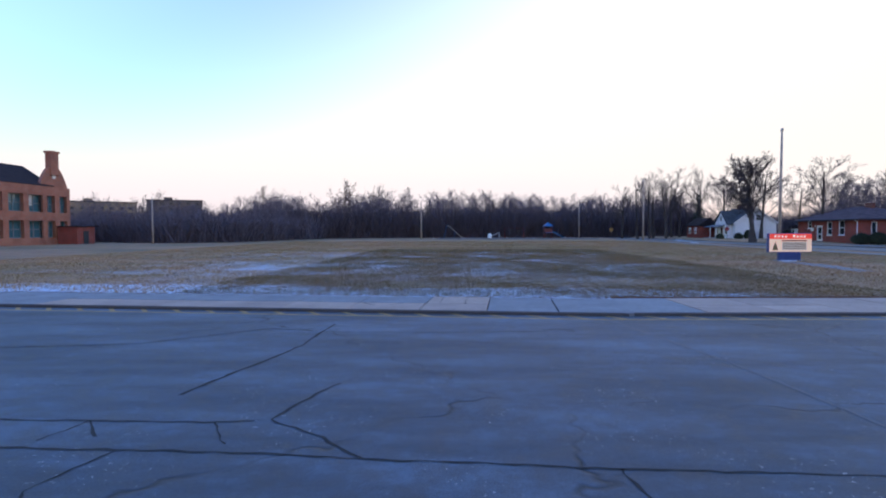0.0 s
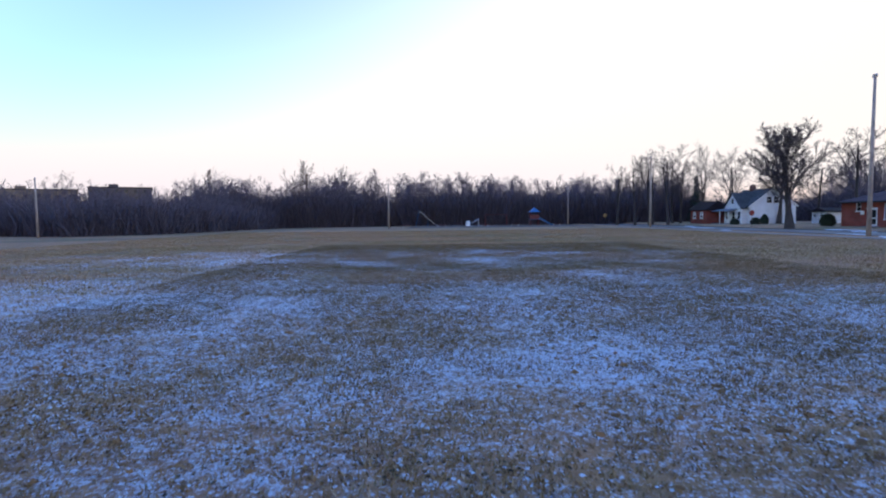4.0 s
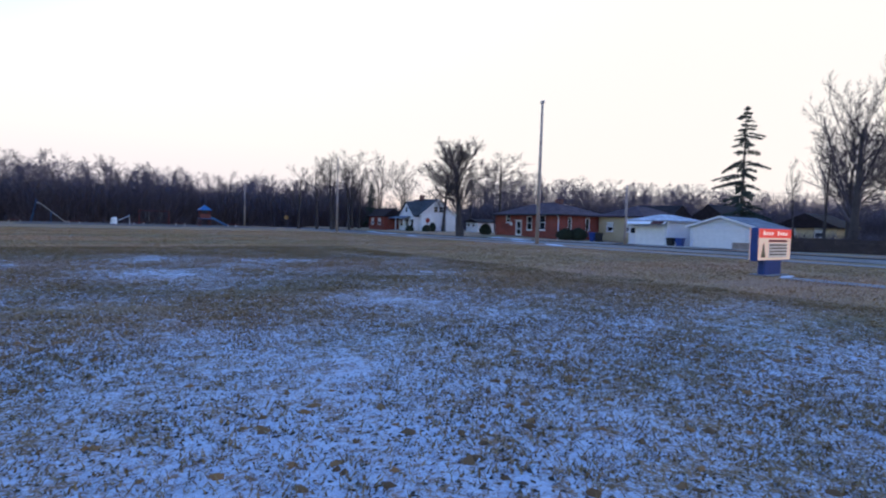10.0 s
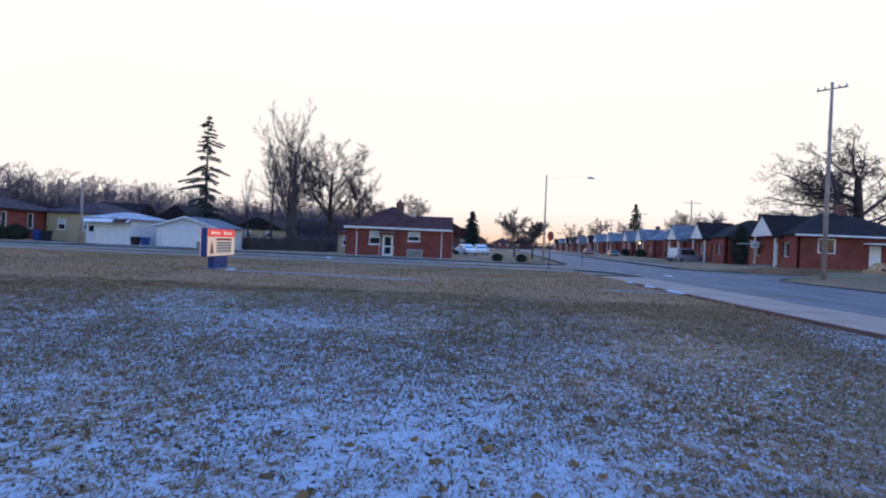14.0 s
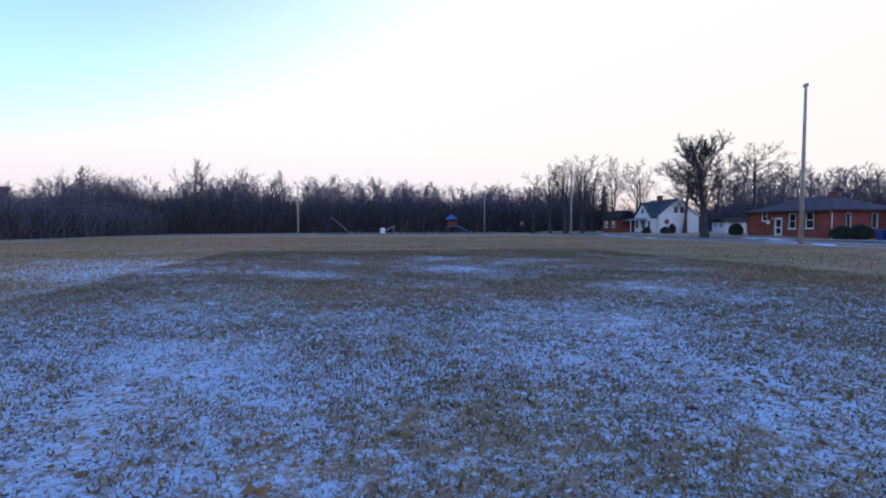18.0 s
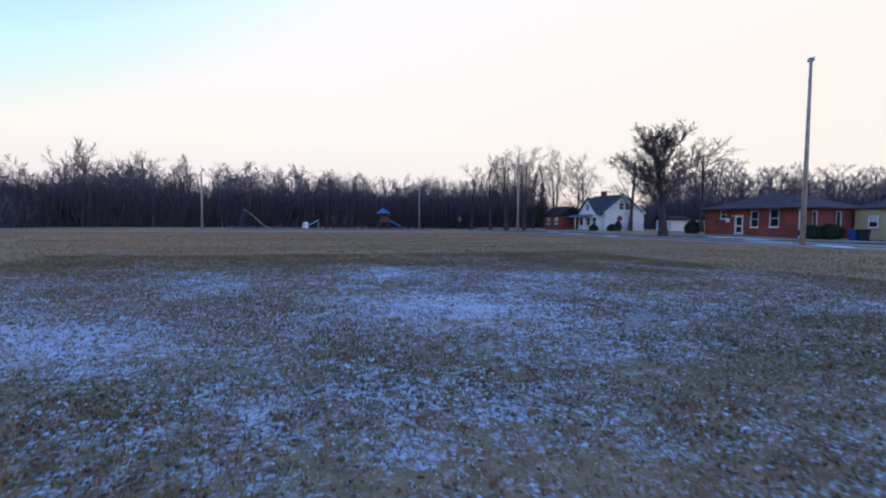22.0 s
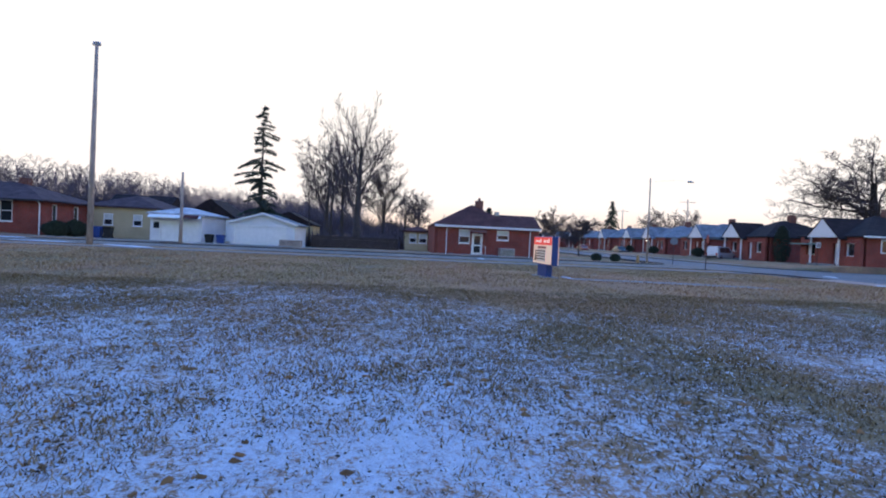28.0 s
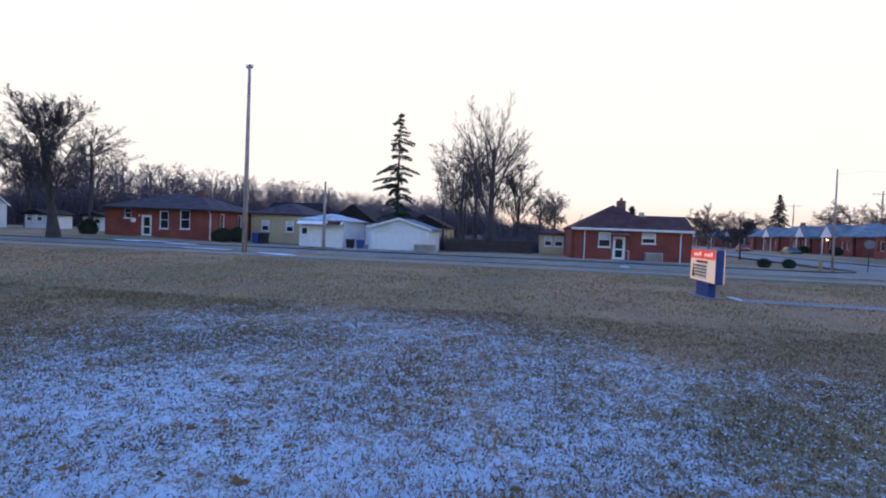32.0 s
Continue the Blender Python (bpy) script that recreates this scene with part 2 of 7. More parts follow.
def lawn_material():
    """Dry winter turf: straw, dull green and brown, with thin snow lying between the blades."""
    k = Mat("winter_turf", 0.95)
    band = k.noise(0.09, 4, 0.55, k.pos((0.45, 1.3, 1)))
    patch = k.noise(0.32, 5, 0.6, k.pos((0.7, 1.2, 1)))
    clump = k.noise(5.5, 5, 0.62)
    fine = k.noise(46, 3, 0.7)
    straw, green, brown = (0.32, 0.182, 0.092), (0.15, 0.12, 0.056), (0.22, 0.115, 0.07)
    base = k.mix(k.ramp(band, [(0.42, 0.0), (0.6, 1.0)]), straw, green)
    base = k.mix(k.ramp(patch, [(0.45, 0.0), (0.68, 0.8)]), base, brown)
    tex = k.math('ADD', k.math('MULTIPLY', clump, 0.55), k.math('MULTIPLY', fine, 0.45))
    base = k.mix(1.0, base, k.ramp(tex, [(0.3, 0.45), (0.7, 1.45)]), 'MULTIPLY')
    # thin snow cover: fullest in the middle of the field, thinning towards its edges
    y, x = k.axis(1), k.axis(0)
    cover = k.ramp(k.math('MULTIPLY', y, 0.0125), [(0.15, 0.54), (0.35, 0.565), (0.385, 0.505), (0.415, 0.505), (0.445, 0.575), (0.525, 0.58), (0.57, 0.45), (0.66, 0.33), (1.0, 0.22)])
    east = k.ramp(k.math('MULTIPLY', x, 0.04), [(0.3, 0.0), (0.42, 0.07), (0.62, 0.2)])
    west = k.ramp(k.math('MULTIPLY', x, -0.025), [(0.28, 0.0), (0.7, 0.2)])
    amount = k.math('ADD', k.math('SUBTRACT', cover, k.math('ADD', east, west)), k.math('MULTIPLY', k.math('SUBTRACT', patch, 0.5), 0.26))
    amount = k.math('ADD', amount, k.math('MULTIPLY', k.math('SUBTRACT', k.noise(2.6, 4, 0.6), 0.5), 0.24))
    kerb = k.math('ADD', y, k.math('MULTIPLY', x, 0.08))
    strip = k.math('MULTIPLY', k.ramp(k.math('MULTIPLY', kerb, 0.05), [(0.60, 0.0), (0.612, 1.0), (0.66, 0.75), (0.735, 0.25), (0.77, 0.0)]), 0.32)
    strip = k.math('MULTIPLY', strip, k.ramp(k.math('MULTIPLY', x, 0.1), [(0.6, 1.0), (1.2, 0.0)]))
    bare = k.math('MULTIPLY', k.ramp(k.math('MULTIPLY', kerb, 0.05), [(0.70, 0.0), (0.75, 1.0), (0.87, 1.0), (0.98, 0.0)]), 0.065)
    amount = k.math('SUBTRACT', amount, bare)
    amount = k.math('ADD', amount, strip)
    grain = k.math('ADD', k.math('MULTIPLY', k.noise(11, 5, 0.7), 0.36), k.math('ADD', k.math('MULTIPLY', k.noise(27, 4, 0.75), 0.4), k.math('MULTIPLY', k.noise(62, 3, 0.7), 0.24)))
    snow = k.math('MULTIPLY', k.math('ADD', k.math('SUBTRACT', grain, 1.0), amount), 10.5, True)
    # snow is tinted blue, the skylight on it put into the colour
    skylit_crust = k.ramp(k.noise(18, 4, 0.7), [(0.34, (0.375, 0.44, 0.54)), (0.62, (0.5, 0.59, 0.71))])
    k.color(k.mix(k.math('MULTIPLY', snow, 0.93), base, skylit_crust))
    k.bump(k.math('ADD', k.math('MULTIPLY', clump, 1.0), fine), 0.8, 0.04)
    return k.done()


def brick_material(name, c1, c2, mortar, scale=1.0):
    k = Mat(name, 0.85)
    x, y, z = k.axis(0), k.axis(1), k.axis(2)
    comb = k.n.new("ShaderNodeCombineXYZ")
    k.l.new(k.math('ADD', x, y), comb.inputs[0])
    k.l.new(z, comb.inputs[1])
    br = k.n.new("ShaderNodeTexBrick")
    br.inputs["Scale"].default_value = 1.0
    br.inputs["Brick Width"].default_value, br.inputs["Row Height"].default_value = 0.21 * scale, 0.075 * scale
    br.inputs["Mortar Size"].default_value = 0.006
    br.inputs["Color1"].default_value, br.inputs["Color2"].default_value, br.inputs["Mortar"].default_value = (*c1, 1), (*c2, 1), (*mortar, 1)
    k.l.new(comb.outputs[0], br.inputs["Vector"])
    dirt = k.ramp(k.noise(0.8, 5), [(0.3, 0.7), (0.7, 1.15)])
    k.color(k.mix(1.0, br.outputs["Color"], dirt, 'MULTIPLY'))
    k.bump(br.outputs["Fac"], -0.4, 0.01)
    return k.done()


def shingle_material(name, c):
    k = Mat(name, 0.9)
    zz = k.math('FRACT', k.math('MULTIPLY', k.axis(2), 11.0))
    course = k.ramp(zz, [(0.0, 0.6), (0.18, 1.0), (1.0, 1.08)])
    tab = k.voronoi(5.0, 'F1')
    tone = k.ramp(k.noise(1.1, 4), [(0.3, tuple(v * 0.7 for v in c)), (0.7, tuple(v * 1.3 for v in c))])
    col = k.mix(1.0, tone, course, 'MULTIPLY')
    col = k.mix(0.35, col, k.mix(1.0, col, tab, 'MULTIPLY'))
    k.color(col)
    k.b.inputs["Specular IOR Level"].default_value = 0.15
    k.bump(zz, 0.4, 0.02)
    return k.done()


def siding_material(name, c, pitch=0.12):
    k = Mat(name, 0.6)
    zz = k.math('FRACT', k.math('MULTIPLY', k.axis(2), 1 / pitch))
    lap = k.ramp(zz, [(0.0, 0.62), (0.1, 0.96), (1.0, 1.0)])
    tone = k.ramp(k.noise(0.9, 5), [(0.3, tuple(v * 0.86 for v in c)), (0.7, c)])
    k.color(k.mix(1.0, tone, lap, 'MULTIPLY'))
    k.bump(zz, 0.5, 0.015)
    return k.done()


def bark_material(name, c):
    k = Mat(name, 0.95)
    n1 = k.noise(9, 5, 0.6, k.pos((1, 1, 0.25)))
    tone = k.math('ADD', k.math('MULTIPLY', n1, 0.6), k.math('MULTIPLY', k.noise(1.2, 3), 0.4))
    k.color(k.ramp(tone, [(0.3, tuple(v * 0.5 for v in c)), (0.7, tuple(v * 1.5 for v in c))]))
    k.bump(n1, 0.7, 0.03)
    return k.done()


def twig_material(name, c, spread=0.5):
    k = Mat(name, 0.95)
    k.color(k.ramp(k.island(), [(0.0, tuple(v * (1 - spread) for v in c)), (1.0, tuple(v * (1 + spread) for v in c))]))
    return k.done()


def blade_material(name, stops, drift=None):
    """Grass blades: each its own tone, the whole in drifts of straw, rust and dull green."""
    k = Mat(name, 0.95)
    col = k.ramp(k.island(), stops)
    if drift:
        band = k.noise(0.11, 4, 0.55, k.pos((0.4, 1.3, 1)))
        col = k.mix(k.ramp(band, [(0.4, 0.0), (0.58, 1.0)]), col, k.mix(1.0, col, drift, 'MULTIPLY'))
    k.b.inputs["Specular IOR Level"].default_value = 0.2
    k.color(col)
    return k.done()


def glow_material(name, c, strength):
    k = Mat(name, 0.5)
    k.color(c)
    k.b.inputs["Emission Color"].default_value = (*c, 1)
    k.b.inputs["Emission Strength"].default_value = strength
    return k.done()


def glass_material(name, c=(0.02, 0.025, 0.03)):
    k = Mat(name, 0.06)
    k.color(c)
    k.b.inputs["Specular IOR Level"].default_value = 0.8
    k.bump(k.noise(0.9, 2), 0.04, 0.02)
    return k.done()


ASPHALT = asphalt_material("asphalt", (0.039, 0.055, 0.077))
ASPHALT2 = asphalt_material("older_asphalt", (0.055, 0.056, 0.06))
CONCRETE = concrete_material("concrete", (0.2, 0.205, 0.215))
CONCRETE_WARM = concrete_material("warm_concrete", (0.36, 0.262, 0.21))
# the whole kerb is darkened to carry the shade on its face
KERB = concrete_material("shade_darkened_kerb_concrete", (0.075, 0.066, 0.066))
CONCRETE_OLD = concrete_material("old_concrete", (0.17, 0.165, 0.16))
CRACK = plain("tar_filled_crack", (0.012, 0.012, 0.014), 0.9)
SEAM = plain("pale_seam", (0.12, 0.12, 0.125), 0.9)
LAWN = lawn_material()
BRICK = brick_material("red_brick", (0.27, 0.05, 0.032), (0.215, 0.039, 0.027), (0.17, 0.095, 0.078))
BRICK_SCHOOL = brick_material("school_brick", (0.36, 0.12, 0.065), (0.30, 0.09, 0.05), (0.28, 0.2, 0.16))
BRICK_DARK = brick_material("dark_brick", (0.19, 0.055, 0.035), (0.15, 0.05, 0.035), (0.2, 0.16, 0.14))
BRICK_DULL = brick_material("dull_brown_brick", (0.13, 0.095, 0.08), (0.1, 0.078, 0.07), (0.16, 0.13, 0.12))
BRICK_BUFF = brick_material("buff_brick", (0.30, 0.21, 0.13), (0.25, 0.17, 0.11), (0.3, 0.26, 0.2))
ROOF_RED = shingle_material("brown_red_shingles", (0.1, 0.042, 0.04))
ROOF_DARK = shingle_material("dark_shingles", (0.03, 0.022, 0.024))
ROOF_GREY = shingle_material("grey_shingles", (0.19, 0.215, 0.245))
ROOF_FROST = shingle_material("frosted_shingles", (0.5, 0.52, 0.56))
ROOF_PURPLE = shingle_material("dull_purple_shingles", (0.075, 0.05, 0.06))
ROOF_SLATE = shingle_material("slate_grey_shingles", (0.07, 0.075, 0.08))
SIDING = siding_material("white_siding", (0.78, 0.78, 0.79))
SIDING_TAN = siding_material("tan_siding", (0.52, 0.41, 0.24))
WHITE = plain("white_paint", (0.78, 0.77, 0.75), 0.5, var=0.06)
GLASS = glass_material("dark_window_glass")
GLASS_TEAL = glass_material("teal_window_glass", (0.05, 0.12, 0.14))
CURTAIN = plain("window_blind", (0.55, 0.55, 0.52), 0.9, var=0.1)
DARK = plain("dark_interior", (0.03, 0.03, 0.032), 0.9)
BLUE = plain("blue_enamel", (0.012, 0.045, 0.19), 0.45, var=0.15)
PLAY_BLUE = plain("play_blue_plastic", (0.015, 0.1, 0.26), 0.4, var=0.1)
PLAY_RED = plain("play_red_paint", (0.13, 0.025, 0.025), 0.5, var=0.1)
STEEL = plain("galvanised_steel", (0.42, 0.43, 0.45), 0.45, 0.7, var=0.15)
POLE_WOOD = bark_material("weathered_pole_wood", (0.34, 0.275, 0.235))
BARK = bark_material("bark", (0.055, 0.044, 0.04))
# twigs of single trees are darkened as if backlit
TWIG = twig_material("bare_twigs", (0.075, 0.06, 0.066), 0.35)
# the woods' twigs are lifted towards violet, distance haze put into the colour
TWIG_WOODS = twig_material("hazed_woodland_twigs", (0.125, 0.1, 0.118), 0.35)
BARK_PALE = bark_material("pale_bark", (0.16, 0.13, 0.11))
# for pale-limbed trees, and for roadside trees with evening glow put into the colour
TWIG_PALE = twig_material("pale_glow_warmed_twigs", (0.15, 0.11, 0.095))
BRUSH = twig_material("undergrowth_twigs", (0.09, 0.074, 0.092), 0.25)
# fine twigs hold the same pale violet haze in their colour
THICKET = twig_material("hazed_fine_twigs", (0.135, 0.11, 0.135), 0.3)
NEEDLE = twig_material("spruce_needles", (0.022, 0.035, 0.024), 0.4)
BLADE = blade_material("dry_grass_blades", [(0.0, (0.11, 0.06, 0.026)), (0.5, (0.24, 0.135, 0.055)), (0.86, (0.36, 0.215, 0.1)), (1.0, (0.46, 0.36, 0.26))], (0.7, 0.79, 0.78))
BLADE_GREEN = blade_material("dull_green_blades", [(0.0, (0.09, 0.07, 0.036)), (0.6, (0.185, 0.143, 0.073)), (1.0, (0.3, 0.23, 0.14))])
STRAW = blade_material("pale_straw_blades", [(0.0, (0.23, 0.13, 0.072)), (0.5, (0.42, 0.248, 0.14)), (1.0, (0.58, 0.39, 0.24))], (0.72, 0.84, 0.74))
LEAF = blade_material("dead_leaves", [(0.0, (0.06, 0.022, 0.015)), (0.6, (0.13, 0.045, 0.028)), (1.0, (0.2, 0.085, 0.045))])
CLOD = blade_material("dark_turf_clods", [(0.0, (0.03, 0.026, 0.02)), (0.7, (0.075, 0.055, 0.035)), (1.0, (0.16, 0.1, 0.055))])
CLOD_TAN = blade_material("tan_turf", [(0.0, (0.1, 0.055, 0.026)), (0.6, (0.2, 0.105, 0.045)), (1.0, (0.26, 0.12, 0.045))])
YELLOW = plain("worn_yellow_paint", (0.36, 0.22, 0.08), 0.8, var=0.25, scale=6)
RED_SIGN = plain("red_sign_paint", (0.26, 0.016, 0.016), 0.4, var=0.05)
RUBBER = plain("rubber", (0.02, 0.02, 0.02), 0.9)
CHROME = plain("chrome", (0.6, 0.6, 0.62), 0.2, 1.0, var=0.05)
RED_DARK = plain("dark_red_paint", (0.1, 0.02, 0.025), 0.6)
SILVER = plain("silver_car_paint", (0.42, 0.44, 0.47), 0.25, 0.4, var=0.03)
CAR_WHITE = plain("white_car_paint", (0.74, 0.75, 0.77), 0.25, var=0.03)
CAR_BLACK = plain("black_car_paint", (0.015, 0.015, 0.018), 0.2, var=0.03)
CAR_RED = plain("red_car_paint", (0.22, 0.03, 0.025), 0.25, var=0.03)
HEADLAMP = glow_material("lit_headlamp", (1.0, 0.93, 0.8), 6.0)
TAIL = plain("red_lens", (0.3, 0.01, 0.01), 0.2)
LAMP_LIT = glow_material("lit_porch_lamp", (1.0, 0.75, 0.45), 10.0)
FACE_RED = glow_material("lit_red_panel", (0.66, 0.05, 0.03), 0.65)
FACE_GREY = glow_material("lit_grey_panel", (0.55, 0.47, 0.4), 0.3)
FACE_CREAM = glow_material("lit_cream_panel", (0.82, 0.55, 0.39), 0.42)
FACE_WHITE = glow_material("lit_white_strip", (0.95, 0.75, 0.62), 0.6)
INK = plain("sign_ink", (0.1, 0.05, 0.04), 0.7)
BIN_BLUE = plain("blue_bin_plastic", (0.02, 0.06, 0.25), 0.5)
AWNING = plain("green_awning_metal", (0.16, 0.34, 0.32), 0.5)
FENCE_WOOD = plain("dark_fence_wood", (0.06, 0.042, 0.036), 0.9, var=0.25)
EDGING = plain("weathered_edging", (0.2, 0.2, 0.21), 0.9, var=0.2)
MULCH = plain("mulch", (0.09, 0.06, 0.045), 0.95, var=0.3, scale=8, bump=0.8)
# bluish like the turf's snow, with skylight in the base colour
SNOW = plain("snow", (0.46, 0.52, 0.59), 0.8, var=0.08, scale=9, bump=0.5)

# ---- mesh helpers ----


class M:
    """Collects boxes, tubes and faces into one mesh."""

    def __init__(self):
        self.v, self.f = [], []

    def add(self, verts, faces):
        o = len(self.v)
        self.v += [tuple(p) for p in verts]
        self.f += [tuple(i + o for i in q) for q in faces]
        return self

    def box(self, x0, y0, z0, x1, y1, z1, c=0.0):
        """A box; c: chamfer of its upright and top edges."""
        if c <= 0:
            return self.add([(x0, y0, z0), (x1, y0, z0), (x1, y1, z0), (x0, y1, z0), (x0, y0, z1), (x1, y0, z1), (x1, y1, z1), (x0, y1, z1)],
                            [(3, 2, 1, 0), (4, 5, 6, 7), (0, 1, 5, 4), (1, 2, 6, 5), (2, 3, 7, 6), (3, 0, 4, 7)])
        rings = []
        for z, d in ((z0, 0), (z1 - c, 0), (z1, c)):
            a0, a1, b0, b1 = x0 + d, x1 - d, y0 + d, y1 - d
            rings.append([(a0 + c, b0, z), (a1 - c, b0, z), (a1, b0 + c, z), (a1, b1 - c, z), (a1 - c, b1, z), (a0 + c, b1, z), (a0, b1 - c, z), (a0, b0 + c, z)])
        faces = [tuple(range(7, -1, -1)), tuple(range(16, 24))]
        for r in (0, 8):
            faces += [(r + k, r + (k + 1) % 8, r + 8 + (k + 1) % 8, r + 8 + k) for k in range(8)]
        return self.add([p for r in rings for p in r], faces)

    def tube(self, pts, radii, n=8, caps=True):
        """A tapered tube along points."""
        pts = [Vector(p) for p in pts]
        if not isinstance(radii, (list, tuple)):
            radii = [radii] * len(pts)
        verts = []
        for i, p in enumerate(pts):
            d = (pts[min(i + 1, len(pts) - 1)] - pts[max(i - 1, 0)]).normalized()
            a = d.orthogonal().normalized() if abs(d.z) < 0.99 else Vector((1, 0, 0))
            b = d.cross(a).normalized()
            a = b.cross(d)
            verts += [p + radii[i] * (math.cos(2 * math.pi * k / n) * a + math.sin(2 * math.pi * k / n) * b) for k in range(n)]
        faces = []
        for i in range(len(pts) - 1):
            faces += [(i * n + k, i * n + (k + 1) % n, (i + 1) * n + (k + 1) % n, (i + 1) * n + k) for k in range(n)]
        if caps:
            faces += [tuple(range(n - 1, -1, -1)), tuple(range((len(pts) - 1) * n, len(pts) * n))]
        return self.add(verts, faces)

    def prism(self, profile, y0, y1):
        """A profile in x, z drawn out along y."""
        n = len(profile)
        verts = [(x, y0, z) for x, z in profile] + [(x, y1, z) for x, z in profile]
        faces = [tuple(range(n)), tuple(range(2 * n - 1, n - 1, -1))]
        faces += [((k + 1) % n, k, n + k, n + (k + 1) % n) for k in range(n)]
        return self.add(verts, faces)

    def wall(self, p, q, z0, z1, th, holes=()):
        """An upright wall from p to q (plan), th thick to its right side, with holes (s0, s1, za, zb) along it."""
        p, q = Vector(p), Vector(q)
        d = (q - p)
        length = d.length
        d.normalize()
        side = Vector((d.y, -d.x)) * th
        cuts = sorted({0.0, length, *[s for h in holes for s in h[:2]]})
        for a, b in zip(cuts, cuts[1:]):
            zs = [(z0, z1)]
            for s0, s1, za, zb in holes:
                if s0 <= a + 1e-6 and s1 >= b - 1e-6:
                    zs = [w for lo, hi in zs for w in ((lo, min(hi, za)), (max(lo, zb), hi)) if w[1] - w[0] > 1e-4]
            for lo, hi in zs:
                c = [p + d * a, p + d * b, p + d * b + side, p + d * a + side]
                self.add([(*w, lo) for w in c] + [(*w, hi) for w in c], [(0, 1, 2, 3), (7, 6, 5, 4), (1, 0, 4, 5), (2, 1, 5, 6), (3, 2, 6, 7), (0, 3, 7, 4)])
        return self

    def mesh(self, name, mat, smooth=False):
        me = bpy.data.meshes.new(name)
        me.from_pydata(self.v, [], self.f)
        me.materials.append(mat)
        bm = bmesh.new()
        bm.from_mesh(me)
        bmesh.ops.recalc_face_normals(bm, faces=bm.faces)
        bm.to_mesh(me)
        bm.free()
        if smooth:
            me.polygons.foreach_set("use_smooth", [True] * len(me.polygons))
        return me


def part(name, m, mat, parent=None, label="", smooth=False):
    """One mesh object under a thing or a part."""
    ob = new(name, m.mesh(name, mat, smooth) if isinstance(m, M) else m)
    if parent is not None:
        ob.parent = parent
    return tagged(ob, label)


def thing(name, m, label, category, group="", kind=""):
    """A top-level thing: an Empty at its base, at the pose m."""
    ob = new(name)
    ob.empty_display_size = 0.3
    ob.matrix_basis = m
    return tagged(ob, label, category, group, kind)


def solid(name, m, mat, label, category="", kind="", group="", smooth=False):
    return tagged(new(name, m.mesh(name, mat, smooth)), label, category, group, kind)


def raw_mesh(name, verts, quads, mat):
    """A large mesh straight from arrays of corners and of quads or triangles."""
    verts, quads = np.asarray(verts, np.float32), np.asarray(quads, np.int32)
    me = bpy.data.meshes.new(name)
    me.vertices.add(len(verts))
    me.vertices.foreach_set("co", verts.ravel())
    me.loops.add(quads.size)
    me.loops.foreach_set("vertex_index", quads.ravel())
    me.polygons.add(len(quads))
    me.polygons.foreach_set("loop_start", np.arange(0, quads.size, quads.shape[1]))
    me.materials.append(mat)
    me.update(calc_edges=True)
    me.validate()
    return me


# ---- the plan: a road along x with a slight skew, a side street along y ----
SKEW = -0.08
ROAD_S, STREET_W, STREET_E = -9.2, 33.6, 41.6
TURN = math.degrees(math.atan(SKEW))


def kerb_y(x):
    """The road's north kerb: skewed past the school, bending level towards the corner, then falling away again."""
    y = 9.83 + SKEW * min(x, 3.0)
    y += 0.026 * max(0.0, min(x, 28.0) - 3.0)
    return y + SKEW * max(0.0, x - 46.0)


def spot(x, v, z=0.0):
    """A place at x, v metres north of the road's north kerb."""
    return Vector((x, v + kerb_y(x), z))


def plot(x, v, z=0.0):
    """A place in the house plots, whose lines run askew to the road."""
    return Vector((x, v + 9.83 + SKEW * x, z))


def lawn_z(x, v):
    """Height of the turf."""
    z = 0.05 * noise.noise((x * 0.12, v * 0.12, 0.3)) + 0.025 * noise.noise((x * 0.5, v * 0.5, 1.7))
    edge = min(1.0, max(0.0, min(abs(v - 2.6), abs(x - 29.2), abs(x - 30.8)) / 2.5))
    z *= edge
    if v < ROAD_S - 2:
        z += 0.55 * min(1.0, (ROAD_S - 2 - v) / 4.0)
    if x > 44:
        z += -0.15 + max(0.0, min(1.0, (v - 52) / 12.0)) * 0.35 - 0.3 * math.exp(-((v - 42) / 9.0) ** 2) * max(0.0, min(1.0, (x - 45.8) / 4.0))
    d = math.hypot(x - 100, v - 110)
    z += 7.0 * max(0.0, min(1.0, (d - 70) / 60)) * max(0.0, min(1.0, (x - 62) / 60)) * max(0.0, min(1.0, (v - 20) / 40))
    return z


def in_road(x, v):
    corner = 5.0
    if ROAD_S < v < 0:
        return True
    if STREET_W < x < STREET_E:
        return True
    for ex, sx in ((STREET_W, -1), (STREET_E, 1)):
        for ev, sv in ((0, 1), (ROAD_S, -1)):
            a, b = (x - ex) * sx, (v - ev) * sv
            if 0 <= a < corner and 0 <= b < corner and math.hypot(corner - a, corner - b) > corner:
                return True
    return False


